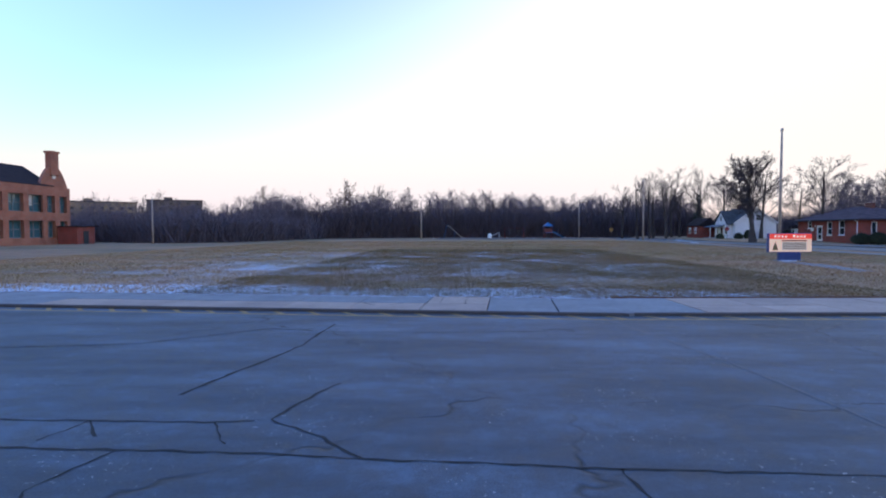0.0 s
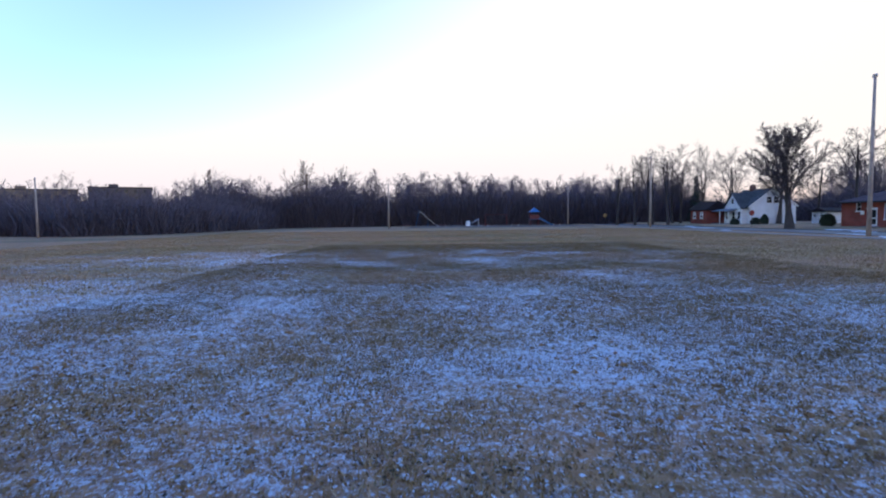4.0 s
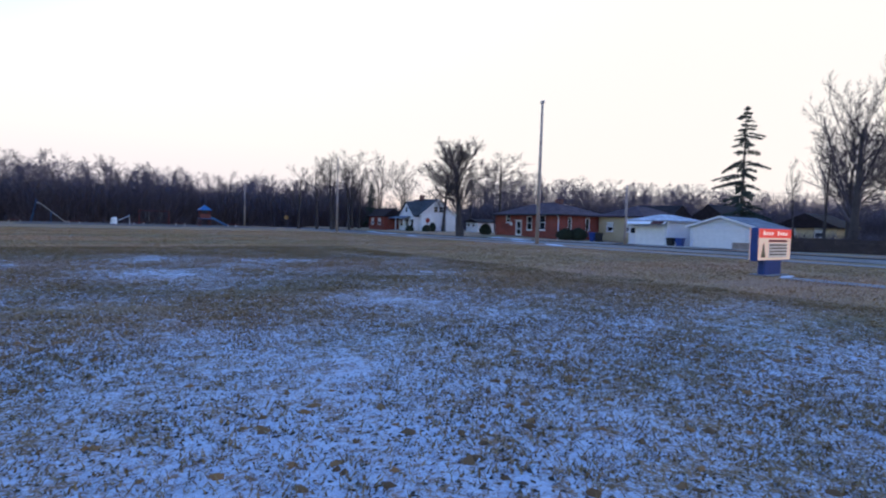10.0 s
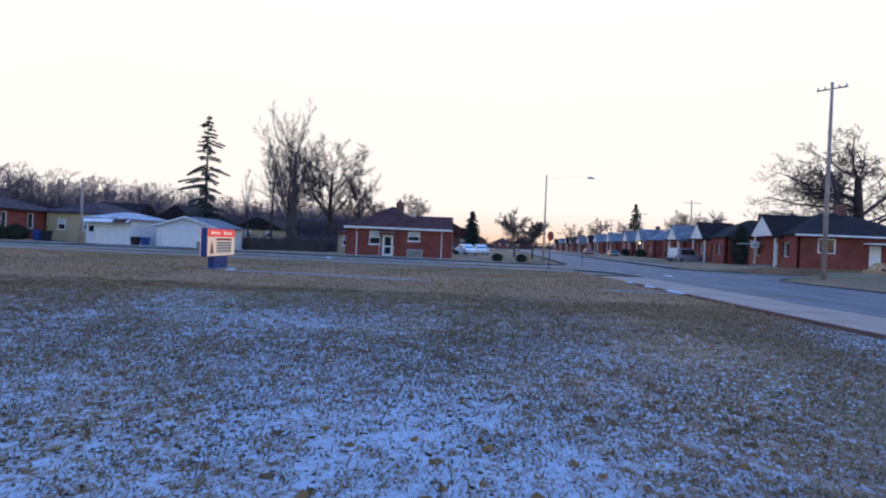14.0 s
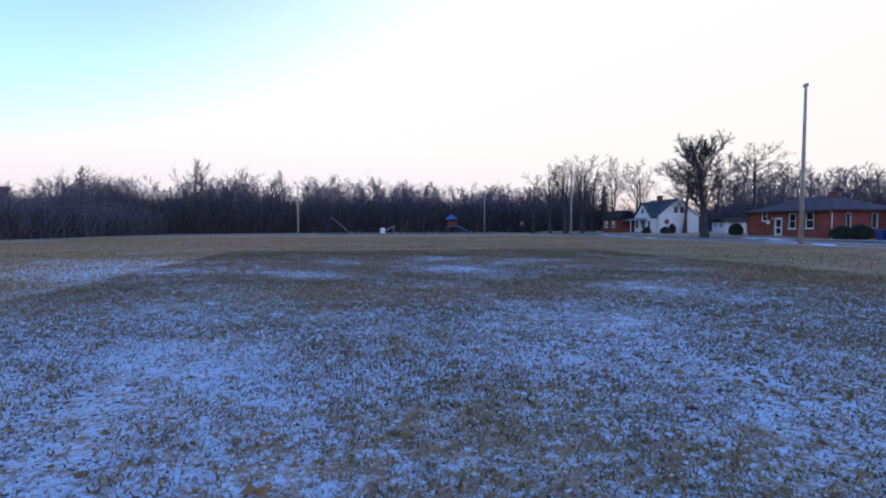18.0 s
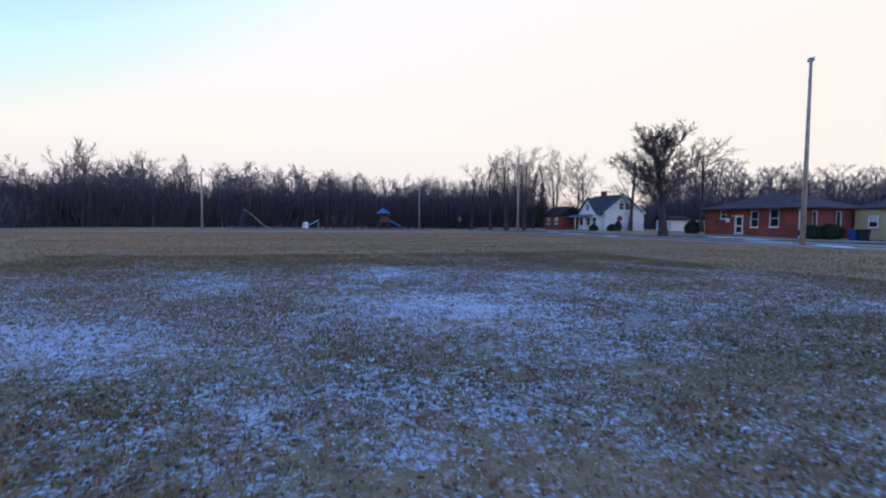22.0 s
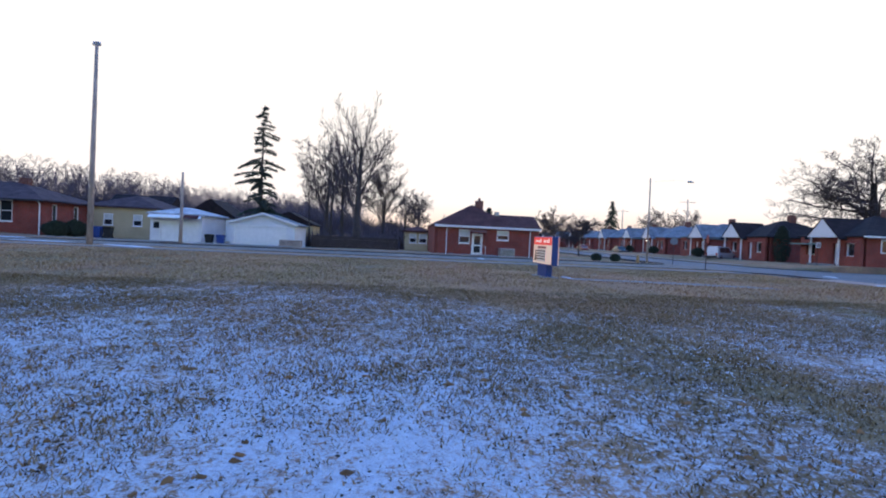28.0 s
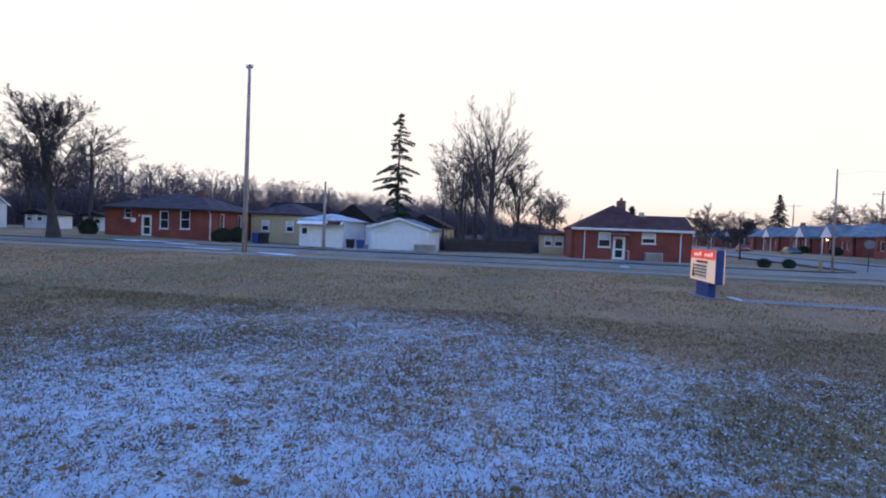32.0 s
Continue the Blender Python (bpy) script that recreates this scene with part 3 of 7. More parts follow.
def build_ground():
    xs = {-2500.0, -900, -400, -220, -150, -110, 150, 180, 220, 300, 500, 1000, 2500, STREET_W - 0.02, STREET_W + 0.02, STREET_E - 0.02, STREET_E + 0.02}
    xs |= set(np.arange(-90, 140, 4.0)) | set(np.arange(-14, 30, 1.0)) | set(np.arange(28, 48, 0.5))
    vs = {-2500.0, -900, -400, -200, -100, -60, 160, 200, 300, 500, 1000, 2500, -0.02, 0.02, ROAD_S - 0.02, ROAD_S + 0.02}
    vs |= set(np.arange(-40, 160, 4.0)) | set(np.arange(-15, 46, 1.0)) | set(np.arange(0, 6, 0.5)) | set(np.arange(-15, -9, 0.5))
    xs, vs = sorted(xs), sorted(vs)
    verts = []
    for v in vs:
        for x in xs:
            z = -0.35 if in_road(x, v) or (v > -1 and v < 2.4 and -200 < x < STREET_W) else lawn_z(x, v)
            verts.append((x, v + kerb_y(max(-200, min(300, x))), z))
    n = len(xs)
    quads = [(j * n + i, j * n + i + 1, (j + 1) * n + i + 1, (j + 1) * n + i) for j in range(len(vs) - 1) for i in range(n - 1)]
    me = raw_mesh("ground", verts, quads, LAWN)
    me.polygons.foreach_set("use_smooth", [True] * len(me.polygons))
    tagged(new("ground", me), "flat winter field of dry turf with thin snow", "ground", "", "structure")


build_ground()


def strip(x0, x1, v0, v1, z, step=4.0, place=spot):
    """A level sheet in plan coordinates."""
    m = M()
    nx = max(1, int((x1 - x0) / step))
    xs = [x0 + (x1 - x0) * k / nx for k in range(nx + 1)]
    m.add([place(x, v, z) for v in (v0, v1) for x in xs], [(k, k + 1, nx + 2 + k, nx + 1 + k) for k in range(nx)])
    return m


ROAD_Z = -0.055
road = strip(-250, 300, ROAD_S - 0.02, 0.02, ROAD_Z, 1.0)
solid("road", road, ASPHALT, "wide cracked asphalt road with frost and road salt", "road", "structure")
side = M()
for v0, v1 in ((0.02, 5.0), (5.0, 180), (-120, ROAD_S - 5), (ROAD_S - 5, ROAD_S - 0.02)):
    wide = 4.9 if abs(v0) < 16 and abs(v1) < 16 else 0
    a = strip(STREET_W - wide, STREET_E + wide, v0, v1, ROAD_Z - 0.004)
    side.add(a.v, a.f)
solid("side_street", side, ASPHALT2, "narrow grey asphalt side street between field and houses", "road", "structure")


def kerb_run(name, pts):
    """A concrete kerb along plan points, its face towards the left of the way."""
    m = M()
    pts = [Vector(p) for p in pts]
    rows = []
    for i, p in enumerate(pts):
        d = (pts[min(i + 1, len(pts) - 1)] - pts[max(i - 1, 0)])
        d.z = 0
        d.normalize()
        s = Vector((d.y, -d.x, 0))
        rows.append([p + Vector((0, 0, -0.3)), p + Vector((0, 0, -0.02)), p + s * 0.02, p + s * 0.06, p + s * 0.06 + Vector((0, 0, -0.3))])
    faces = [(i * 5 + k, i * 5 + k + 1, i * 5 + k + 6, i * 5 + k + 5) for i in range(len(rows) - 1) for k in range(4)]
    m.add([q for r in rows for q in r], faces)
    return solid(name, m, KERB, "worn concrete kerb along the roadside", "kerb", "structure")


def arc(cx, cv, a0, a1, r=5.0, n=8):
    return [spot(cx + r * math.cos(radians(a0 + (a1 - a0) * k / n)), cv + r * math.sin(radians(a0 + (a1 - a0) * k / n)), 0.02) for k in range(n + 1)]


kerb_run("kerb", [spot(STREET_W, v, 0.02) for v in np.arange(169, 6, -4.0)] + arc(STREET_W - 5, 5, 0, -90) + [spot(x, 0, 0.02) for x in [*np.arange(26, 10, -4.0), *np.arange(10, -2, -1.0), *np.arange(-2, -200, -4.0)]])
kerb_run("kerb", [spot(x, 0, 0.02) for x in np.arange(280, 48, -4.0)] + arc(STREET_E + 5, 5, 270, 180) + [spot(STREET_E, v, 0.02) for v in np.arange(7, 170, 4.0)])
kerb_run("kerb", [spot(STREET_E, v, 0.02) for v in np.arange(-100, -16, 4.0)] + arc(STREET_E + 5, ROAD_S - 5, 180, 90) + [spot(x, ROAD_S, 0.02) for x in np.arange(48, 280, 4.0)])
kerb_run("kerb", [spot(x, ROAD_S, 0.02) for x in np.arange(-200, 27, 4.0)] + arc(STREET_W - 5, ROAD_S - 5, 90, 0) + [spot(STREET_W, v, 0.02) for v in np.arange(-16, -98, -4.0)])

# long cracks and a pale seam in the road


def crack(pts, wide, mat, label):
    """A wavering strip laid on the road."""
    rng = random.Random(len(pts) + int(pts[0][0] * 10))
    line = []
    for (xa, ya), (xb, yb) in zip(pts, pts[1:]):
        n = max(2, int(math.hypot(xb - xa, yb - ya) / 0.12))
        for k in range(n):
            t = k / n
            line.append((xa + (xb - xa) * t + rng.uniform(-0.018, 0.018), ya + (yb - ya) * t + rng.uniform(-0.018, 0.018), wide * rng.uniform(0.35, 1.2)))
    m = M()
    for i, (x, y, w) in enumerate(line):
        a, b = line[max(0, i - 1)], line[min(len(line) - 1, i + 1)]
        d = Vector((b[0] - a[0], b[1] - a[1])).normalized()
        m.v += [(x - d.y * w, y + d.x * w, ROAD_Z + 0.004), (x + d.y * w, y - d.x * w, ROAD_Z + 0.004)]
    m.f += [(2 * i, 2 * i + 1, 2 * i + 3, 2 * i + 2) for i in range(len(line) - 1)]
    solid("road_crack", m, mat, label, "crack", "structure")


for pts, wide in (([(-9, 2.8), (-4.0, 2.43), (-1.9, 2.4), (-0.78, 2.31), (1.1, 2.21), (3.3, 2.14), (9, 1.6)], 0.017), ([(-0.78, 2.31), (-1.3, 2.82), (-1.85, 3.17), (-1.59, 4.1), (-1.41, 4.55)], 0.02),
                  ([(-3.15, 3.9), (-2.96, 4.93), (-2.8, 5.4), (-2.58, 6.5), (-2.56, 7.7), (-2.5, 8.6)], 0.03), ([(-9.5, 5.9), (-5.3, 6.6), (-3.64, 8.0), (-2.56, 7.72)], 0.022), ([(-2.56, 7.72), (-0.83, 7.68), (0.6, 7.75), (1.76, 7.85)], 0.018),
                  ([(-8, 3.4), (-4.6, 3.09), (-3.62, 3.09), (-3.17, 2.58)], 0.016), ([(-3.6, 3.09), (-2.35, 3.09), (-1.96, 2.45)], 0.014), ([(-2.35, 3.09), (-1.85, 3.17)], 0.014), ([(1.28, 2.22), (1.33, 1.82), (1.6, 1.1)], 0.016),
                  ([(-4.6, 2.46), (-4.75, 1.9), (-4.5, 1.2)], 0.014), ([(-2.9, 2.4), (-3.1, 1.7), (-2.7, 1.1)], 0.012), ([(-3.62, 3.09), (-3.75, 2.45)], 0.012), ([(1.5, 7.95), (1.75, 8.05), (2.05, 8.0), (2.1, 7.85), (1.76, 7.8)], 0.02)):
    crack(pts, wide, CRACK, "dark irregular crack across the asphalt")
crack([(3.02, 9.33), (3.48, 7.12), (3.79, 5.49), (3.94, 4.16), (4.03, 3.17), (4.1, 1.5)], 0.03, SEAM, "pale paving seam running across the asphalt")

# yellow no-standing hatching along the kerb
m = M()
a = strip(-60, 24, -0.48, -0.38, ROAD_Z + 0.004, 1.0)
m.add(a.v, a.f)
for k in range(-60, 25):
    x = k * 0.83
    m.add([spot(x - 0.26, -0.02, ROAD_Z + 0.004), spot(x - 0.12, -0.02, ROAD_Z + 0.004), spot(x + 0.2, -0.38, ROAD_Z + 0.004), spot(x + 0.06, -0.38, ROAD_Z + 0.004)], [(0, 1, 2, 3)])
solid("kerb_marking", m, YELLOW, "worn yellow hatching painted along the kerb", "road marking", "structure")


def school_building():
    """Two-storey brick school: long east front with a shaped end gable and chimney."""
    o = thing("school_building", pose(-62, 0, 0), "two-storey orange brick school with shaped end gable and chimney", "school")
    y0, yg, y1 = 20.0, 73.0, 78.4
    holes = []
    for y in list(np.arange(23, 71, 3.4)) + [73.9, 76.3]:
        wide = 2.5 if y < 73 else 1.5
        for z in (1.0, 4.75):
            holes.append((y - y0, y - y0 + wide, z, z + 2.5))
    w = M().wall((0, y1), (0, y0), -0.3, 8.6, -0.4, [(y1 - y0 - b, y1 - y0 - a, za, zb) for a, b, za, zb in holes])
    part("wall", w, BRICK_SCHOOL, o)
    part("wall", M().wall((0, y1), (-18, y1), -0.3, 8.6, 0.4).wall((-18, y0), (0, y0), -0.3, 8.6, 0.4).wall((-18, y1), (-18, y0), -0.3, 8.6, 0.4), BRICK_SCHOOL, o)
    # shaped gable: a stepped curve up to the chimney
    prof = []
    for k in range(13):
        s = k / 12
        prof.append((yg + 2.0 * s, 8.6 + 2.9 * (1 - (1 - s) ** 1.7)))
    left = prof + [(y1 - 1.9 * (p[0] - yg) / 2.0, p[1]) for p in prof[::-1]]
    g = M()
    n = len(left)
    g.add([(0.06, y, z) for y, z in left] + [(-0.4, y, z) for y, z in left], [tuple(range(n)), tuple(range(2 * n - 1, n - 1, -1))] + [(k, k + 1, n + k + 1, n + k) for k in range(n - 1)])
    part("gable", g, BRICK_SCHOOL, o, "curved brick gable with pale round plaque")
    part("plaque", M().tube([(0.04, 75.7, 10.2), (0.12, 75.7, 10.2)], 0.34, 14), WHITE, o)
    part("roof", M().prism([(0.35, 8.5), (-4.5, 11.6), (-18.4, 8.5), (-18.4, 8.7), (-4.5, 11.8), (0.35, 8.7)], y0 - 0.3, 75.4), ROOF_DARK, o)
    part("chimney", M().box(-0.7, 75.0, 10.4, 0.3, 76.5, 13.7, 0.06).box(-0.8, 74.9, 13.7, 0.4, 76.6, 14.0), BRICK_SCHOOL, o)
    part("cornice", M().box(0.0, y0, 7.9, 0.12, yg, 8.15).box(0.0, y0, 4.0, 0.07, y1, 4.3), BRICK_BUFF, o, "pale stone band")
    part("downpipe", M().tube([(0.1, yg, 0), (0.1, yg, 8.5)], 0.1, 8), RUBBER, o)
    for a, b, za, zb in holes:
        win = part("window", M().box(-0.22, y0 + a, za, -0.19, y0 + b, zb), GLASS_TEAL, o)
        f = M().box(-0.18, y0 + a, za, -0.1, y0 + b, za + 0.1).box(-0.18, y0 + a, zb - 0.1, -0.1, y0 + b, zb)
        for y in (y0 + a, y0 + (a + b) / 2 - 0.04, y0 + b - 0.08):
            f.box(-0.18, y, za + 0.1, -0.1, y + 0.08, zb - 0.1)
        f.box(-0.17, y0 + a + 0.08, (za + zb) / 2 - 0.04, -0.11, y0 + b - 0.08, (za + zb) / 2 + 0.04)
        part("window_frame", f, EDGING, win)
        if int(a * 3 + za) % 3 == 0:
            part("blind", M().box(-0.185, y0 + a + 0.1, za + 0.9, -0.181, y0 + (a + b) / 2, zb - 0.1), CURTAIN, win, "half-drawn pale blind")
    hut = thing("brick_shed", pose(-59.8, 77.3, 0), "small dark red flat-roofed shed beside the school", "shed")
    part("wall", M().box(-1.5, -1.9, -0.2, 1.5, 1.9, 2.6), BRICK, hut)
    part("roof", M().box(-1.65, -2.05, 2.6, 1.65, 2.05, 2.75), ROOF_DARK, hut)
    part("door", M().box(1.5, -0.6, 0, 1.55, 0.5, 2.0), DARK, hut)


school_building()


def window_unit(o, x, y0, y1, z0, z1, blind=True, sash=True, sill=True):
    """A white framed window in a wall on the plane x facing -x; parts hang under one pane."""
    g = part("window", M().box(x + 0.10, y0, z0, x + 0.12, y1, z1), GLASS, o)
    f = M()
    for a, b, c, d in ((y0, y0 + 0.07, z0, z1), (y1 - 0.07, y1, z0, z1), (y0 + 0.07, y1 - 0.07, z0, z0 + 0.07), (y0 + 0.07, y1 - 0.07, z1 - 0.07, z1)):
        f.box(x + 0.02, a, c, x + 0.1, b, d)
    if sash:
        f.box(x + 0.03, y0 + 0.07, (z0 + z1) / 2 - 0.03, x + 0.1, y1 - 0.07, (z0 + z1) / 2 + 0.03)
    part("window_frame", f, WHITE, g)
    if sill:
        part("window_sill", M().box(x - 0.06, y0 - 0.06, z0 - 0.08, x + 0.1, y1 + 0.06, z0), WHITE, g)
    if blind:
        part("blind", M().box(x + 0.085, y0 + 0.07, (z0 + z1) / 2 + 0.03, x + 0.095, y1 - 0.07, z1 - 0.07), CURTAIN, g)


def door_unit(o, x, y0, y1, z0, z1):
    d = part("door", M().box(x + 0.04, y0, z0, x + 0.08, y1, z1), WHITE, o, "white storm door")
    part("door_glass", M().box(x + 0.025, y0 + 0.14, z0 + 1.0, x + 0.038, y1 - 0.14, z1 - 0.16), GLASS, d)
    part("door_glass", M().box(x + 0.025, y0 + 0.14, z0 + 0.2, x + 0.038, y1 - 0.14, z0 + 0.85), GLASS, d)
    part("door_handle", M().box(x, y0 + 0.06, z0 + 0.95, x + 0.03, y0 + 0.12, z0 + 1.1), CHROME, d)
    part("door_frame", M().box(x - 0.03, y0 - 0.09, z0, x + 0.04, y0, z1 + 0.09).box(x - 0.03, y1, z0, x + 0.04, y1 + 0.09, z1 + 0.09).box(x - 0.03, y0, z1, x + 0.04, y1, z1 + 0.09), WHITE, d)


def hip_roof(x0, y0, x1, y1, z, rise, over=0.35, gable=False):
    """A hipped roof over a rectangle, ridge along the longer side."""
    x0, y0, x1, y1 = x0 - over, y0 - over, x1 + over, y1 + over
    w, d = x1 - x0, y1 - y0
    m = M()
    base = [(x0, y0, z), (x1, y0, z), (x1, y1, z), (x0, y1, z)]
    low = [(a, b, c - 0.14) for a, b, c in base]
    if w <= d:
        k = 0 if gable else w / 2
        top = [((x0 + x1) / 2, y0 + k, z + rise), ((x0 + x1) / 2, y1 - k + 0.001, z + rise)]
        faces = [(0, 1, 4), (1, 2, 5, 4), (2, 3, 5), (3, 0, 4, 5)]
    else:
        k = 0 if gable else d / 2
        top = [(x0 + k, (y0 + y1) / 2, z + rise), (x1 - k + 0.001, (y0 + y1) / 2, z + rise)]
        faces = [(0, 1, 5, 4), (1, 2, 5), (2, 3, 4, 5), (3, 0, 4)]
    faces += [(0, 6, 7, 1), (1, 7, 8, 2), (2, 8, 9, 3), (3, 9, 6, 0), (9, 8, 7, 6)]
    return m.add(base + top + low, faces)


def brick_corner_house():
    """hipped brick bungalow facing the side street."""
    o = thing("brick_bungalow", pose(50.6, 0, -0.2), "red brick bungalow with brown-red hipped roof and white trim", "house")
    y0, y1, e = 21.0, 31.1, 2.95
    holes = [(y1 - 28.95, y1 - 27.85, 1.2, 2.55), (y1 - 27.55, y1 - 26.65, 0.1, 2.12), (y1 - 25.1, y1 - 23.9, 1.65, 2.6)]
    part("wall", M().wall((0, y1), (0, y0), -0.4, e, -0.28, holes), BRICK, o)
    part("wall", M().wall((9.5, y0), (0.28, y0), -0.4, e, -0.28).wall((0.28, y1), (9.5, y1), -0.4, e, -0.28).wall((9.5, y1), (9.5, y0), -0.4, e, 0.28), BRICK, o)
    part("interior", M().box(0.5, y0 + 0.4, 0, 9, y1 - 0.4, 0.05), DARK, o)
    window_unit(o, 0, 27.85, 28.95, 1.2, 2.55)
    window_unit(o, 0, 23.9, 25.1, 1.65, 2.6)
    door_unit(o, 0, 26.65, 27.55, 0.1, 2.12)
    part("porch_hood", M().prism([(-0.9, 2.3), (0, 2.55), (0, 2.62), (-0.9, 2.37)], 26.3, 27.9).tube([(-0.85, 26.4, 2.3), (0, 26.4, 1.8)], 0.025, 6).tube([(-0.85, 27.8, 2.3), (0, 27.8, 1.8)], 0.025, 6), BRICK_DARK, o, "small brown door hood")
    part("step", M().box(-1.0, 26.3, -0.3, 0, 27.9, 0.1, 0.02), CONCRETE, o)
    part("railing", M().tube([(-0.95, 27.8, 0.1), (-0.95, 27.8, 0.95), (-0.02, 27.8, 0.95)], 0.025, 6), WHITE, o)
    part("railing", M().tube([(-0.95, 26.4, 0.1), (-0.95, 26.4, 0.95), (-0.02, 26.4, 0.95)], 0.025, 6), WHITE, o)
    part("roof", hip_roof(0, y0 + 2.2, 9.5, y1, e, 2.35), ROOF_RED, o)
    part("wing_roof", M().prism([(-0.35, e - 0.1), (-0.35, e + 0.04), (2.6, e + 1.35), (5.6, e + 0.04), (5.6, e - 0.1)], y0 - 0.3, y0 + 4.6), ROOF_RED, o, "lower brown-red roof wing with gable end")
    part("wing_gable", M().prism([(0.0, e), (2.6, e + 1.2), (5.3, e)], y0 + 0.02, y0 + 0.25), BRICK, o)
    part("gutter", M().box(-0.47, y0 - 0.3, e - 0.18, -0.35, y1 + 0.35, e - 0.02), WHITE, o)
    part("fascia", M().box(-0.34, y0 - 0.28, e - 0.24, 0.0, y1 + 0.3, e - 0.142), WHITE, o)
    for y in (21.75, 30.2):
        part("downspout", M().tube([(-0.4, y, e - 0.15), (-0.07, y, e - 0.45), (-0.07, y, 0.05), (-0.25, y, -0.02)], 0.05, 6), WHITE, o)
    part("chimney", M().box(3.6, 26.0, e + 1.2, 4.3, 26.8, 5.75, 0.03).tube([(3.95, 26.4, 5.75), (3.95, 26.4, 6.05)], [0.16, 0.12], 10), BRICK_DARK, o)
    part("roof_vent", M().box(1.9, 24.6, e + 1.2, 2.4, 25.0, e + 1.62), STEEL, o)
    # pale enclosed porch at the rear corner
    part("rear_porch", M().wall((8.6, 34.0), (8.6, 31.1), -0.4, 2.3, -0.15, [(0.5, 1.3, 0.9, 2.0), (1.6, 2.5, 0.9, 2.0)]).wall((8.75, 34.0), (12.5, 34.0), -0.4, 2.3, 0.15), SIDING_TAN, o, "pale boarded rear porch")
    part("rear_roof", hip_roof(8.6, 31.1, 12.5, 34.0, 2.3, 0.6), ROOF_RED, o)
    window_unit(o, 8.6, 32.7, 33.5, 0.9, 2.0)
    window_unit(o, 8.6, 31.5, 32.4, 0.9, 2.0)
    ac = thing("air_conditioner", pose(49.6, 24.3, -0.2), "grey outdoor air-conditioner unit beside brick wall", "air conditioner")
    part("casing", M().box(-0.4, -0.75, 0.05, 0.4, 0.75, 0.85, 0.04), STEEL, ac)
    for k in range(8):
        part("louvre", M().box(-0.42, -0.68, 0.14 + k * 0.085, -0.4, 0.68, 0.17 + k * 0.085), RUBBER, ac)


brick_corner_house()


def brick_long_house():
    o = thing("brick_bungalow", pose(49.7, 0, 0.1), "long red brick bungalow with dark hipped roof and tall windows", "house")
    y0, y1, e = 67.1, 79.2, 3.05
    wins = [(76.15, 76.95, 1.9, 2.95), (71.9, 72.9, 0.95, 2.75), (69.5, 70.6, 1.0, 2.9)]
    holes = [(y1 - b, y1 - a, c, d) for a, b, c, d in wins] + [(y1 - 74.85, y1 - 73.9, 0.15, 2.2)]
    part("wall", M().wall((0, y1), (0, y0), -0.5, e, -0.28, holes), BRICK, o)
    sw = [(5.0, 5.8, 1.0, 2.7), (1.6, 2.3, 1.0, 2.7)]
    part("wall", M().wall((0.28, y0), (9.0, y0), -0.5, e, -0.28, [(a - 0.28, b - 0.28, c, d) for a, b, c, d in sw]), BRICK, o)
    part("wall", M().wall((0.28, y1), (9.0, y1), -0.5, e, 0.28).wall((9.0, y1), (9.0, y0), -0.5, e, 0.28), BRICK, o)
    part("interior", M().box(0.5, y0 + 0.4, 0, 8.6, y1 - 0.4, 0.05), DARK, o)
    for a, b, c, d in wins:
        window_unit(o, 0, a, b, c, d, False)
    for a, b, c, d in sw:
        g = part("window", M().box(a, y0 + 0.1, c, b, y0 + 0.12, d), GLASS, o)
        part("window_frame", M().box(a, y0 + 0.02, c, a + 0.08, y0 + 0.09, d).box(b - 0.08, y0 + 0.02, c, b, y0 + 0.09, d).box(a + 0.08, y0 + 0.02, c, b - 0.08, y0 + 0.09, c + 0.08).box(a + 0.08, y0 + 0.02, d - 0.08, b - 0.08, y0 + 0.09, d), WHITE, g)
    door_unit(o, 0, 73.9, 74.85, 0.15, 2.2)
    part("step", M().box(-1.1, 73.4, -0.4, 0, 75.3, 0.13, 0.02), CONCRETE, o)
    part("mailbox", M().box(-0.14, 75.6, 1.5, -0.02, 76.1, 1.95, 0.03), WHITE, o, "white wall box")
    part("roof", hip_roof(0, y0, 9.0, y1, e, 1.75, 0.45), ROOF_PURPLE, o)
    part("gutter", M().box(-0.58, y0 - 0.45, e - 0.16, -0.45, y1 + 0.45, e - 0.02), DARK, o)
    part("chimney", M().box(4.2, 70.9, e + 1.2, 4.9, 71.8, 5.25, 0.03), BRICK_DARK, o)
    part("downspout", M().tube([(-0.45, y0 + 0.1, e - 0.1), (-0.07, y0 + 0.1, e - 0.4), (-0.07, y0 + 0.1, -0.1)], 0.055, 6), WHITE, o)
    part("porch_lamp", M().tube([(-0.12, 75.15, 2.1), (-0.12, 75.15, 2.3)], 0.06, 8), WHITE, o)


brick_long_house()


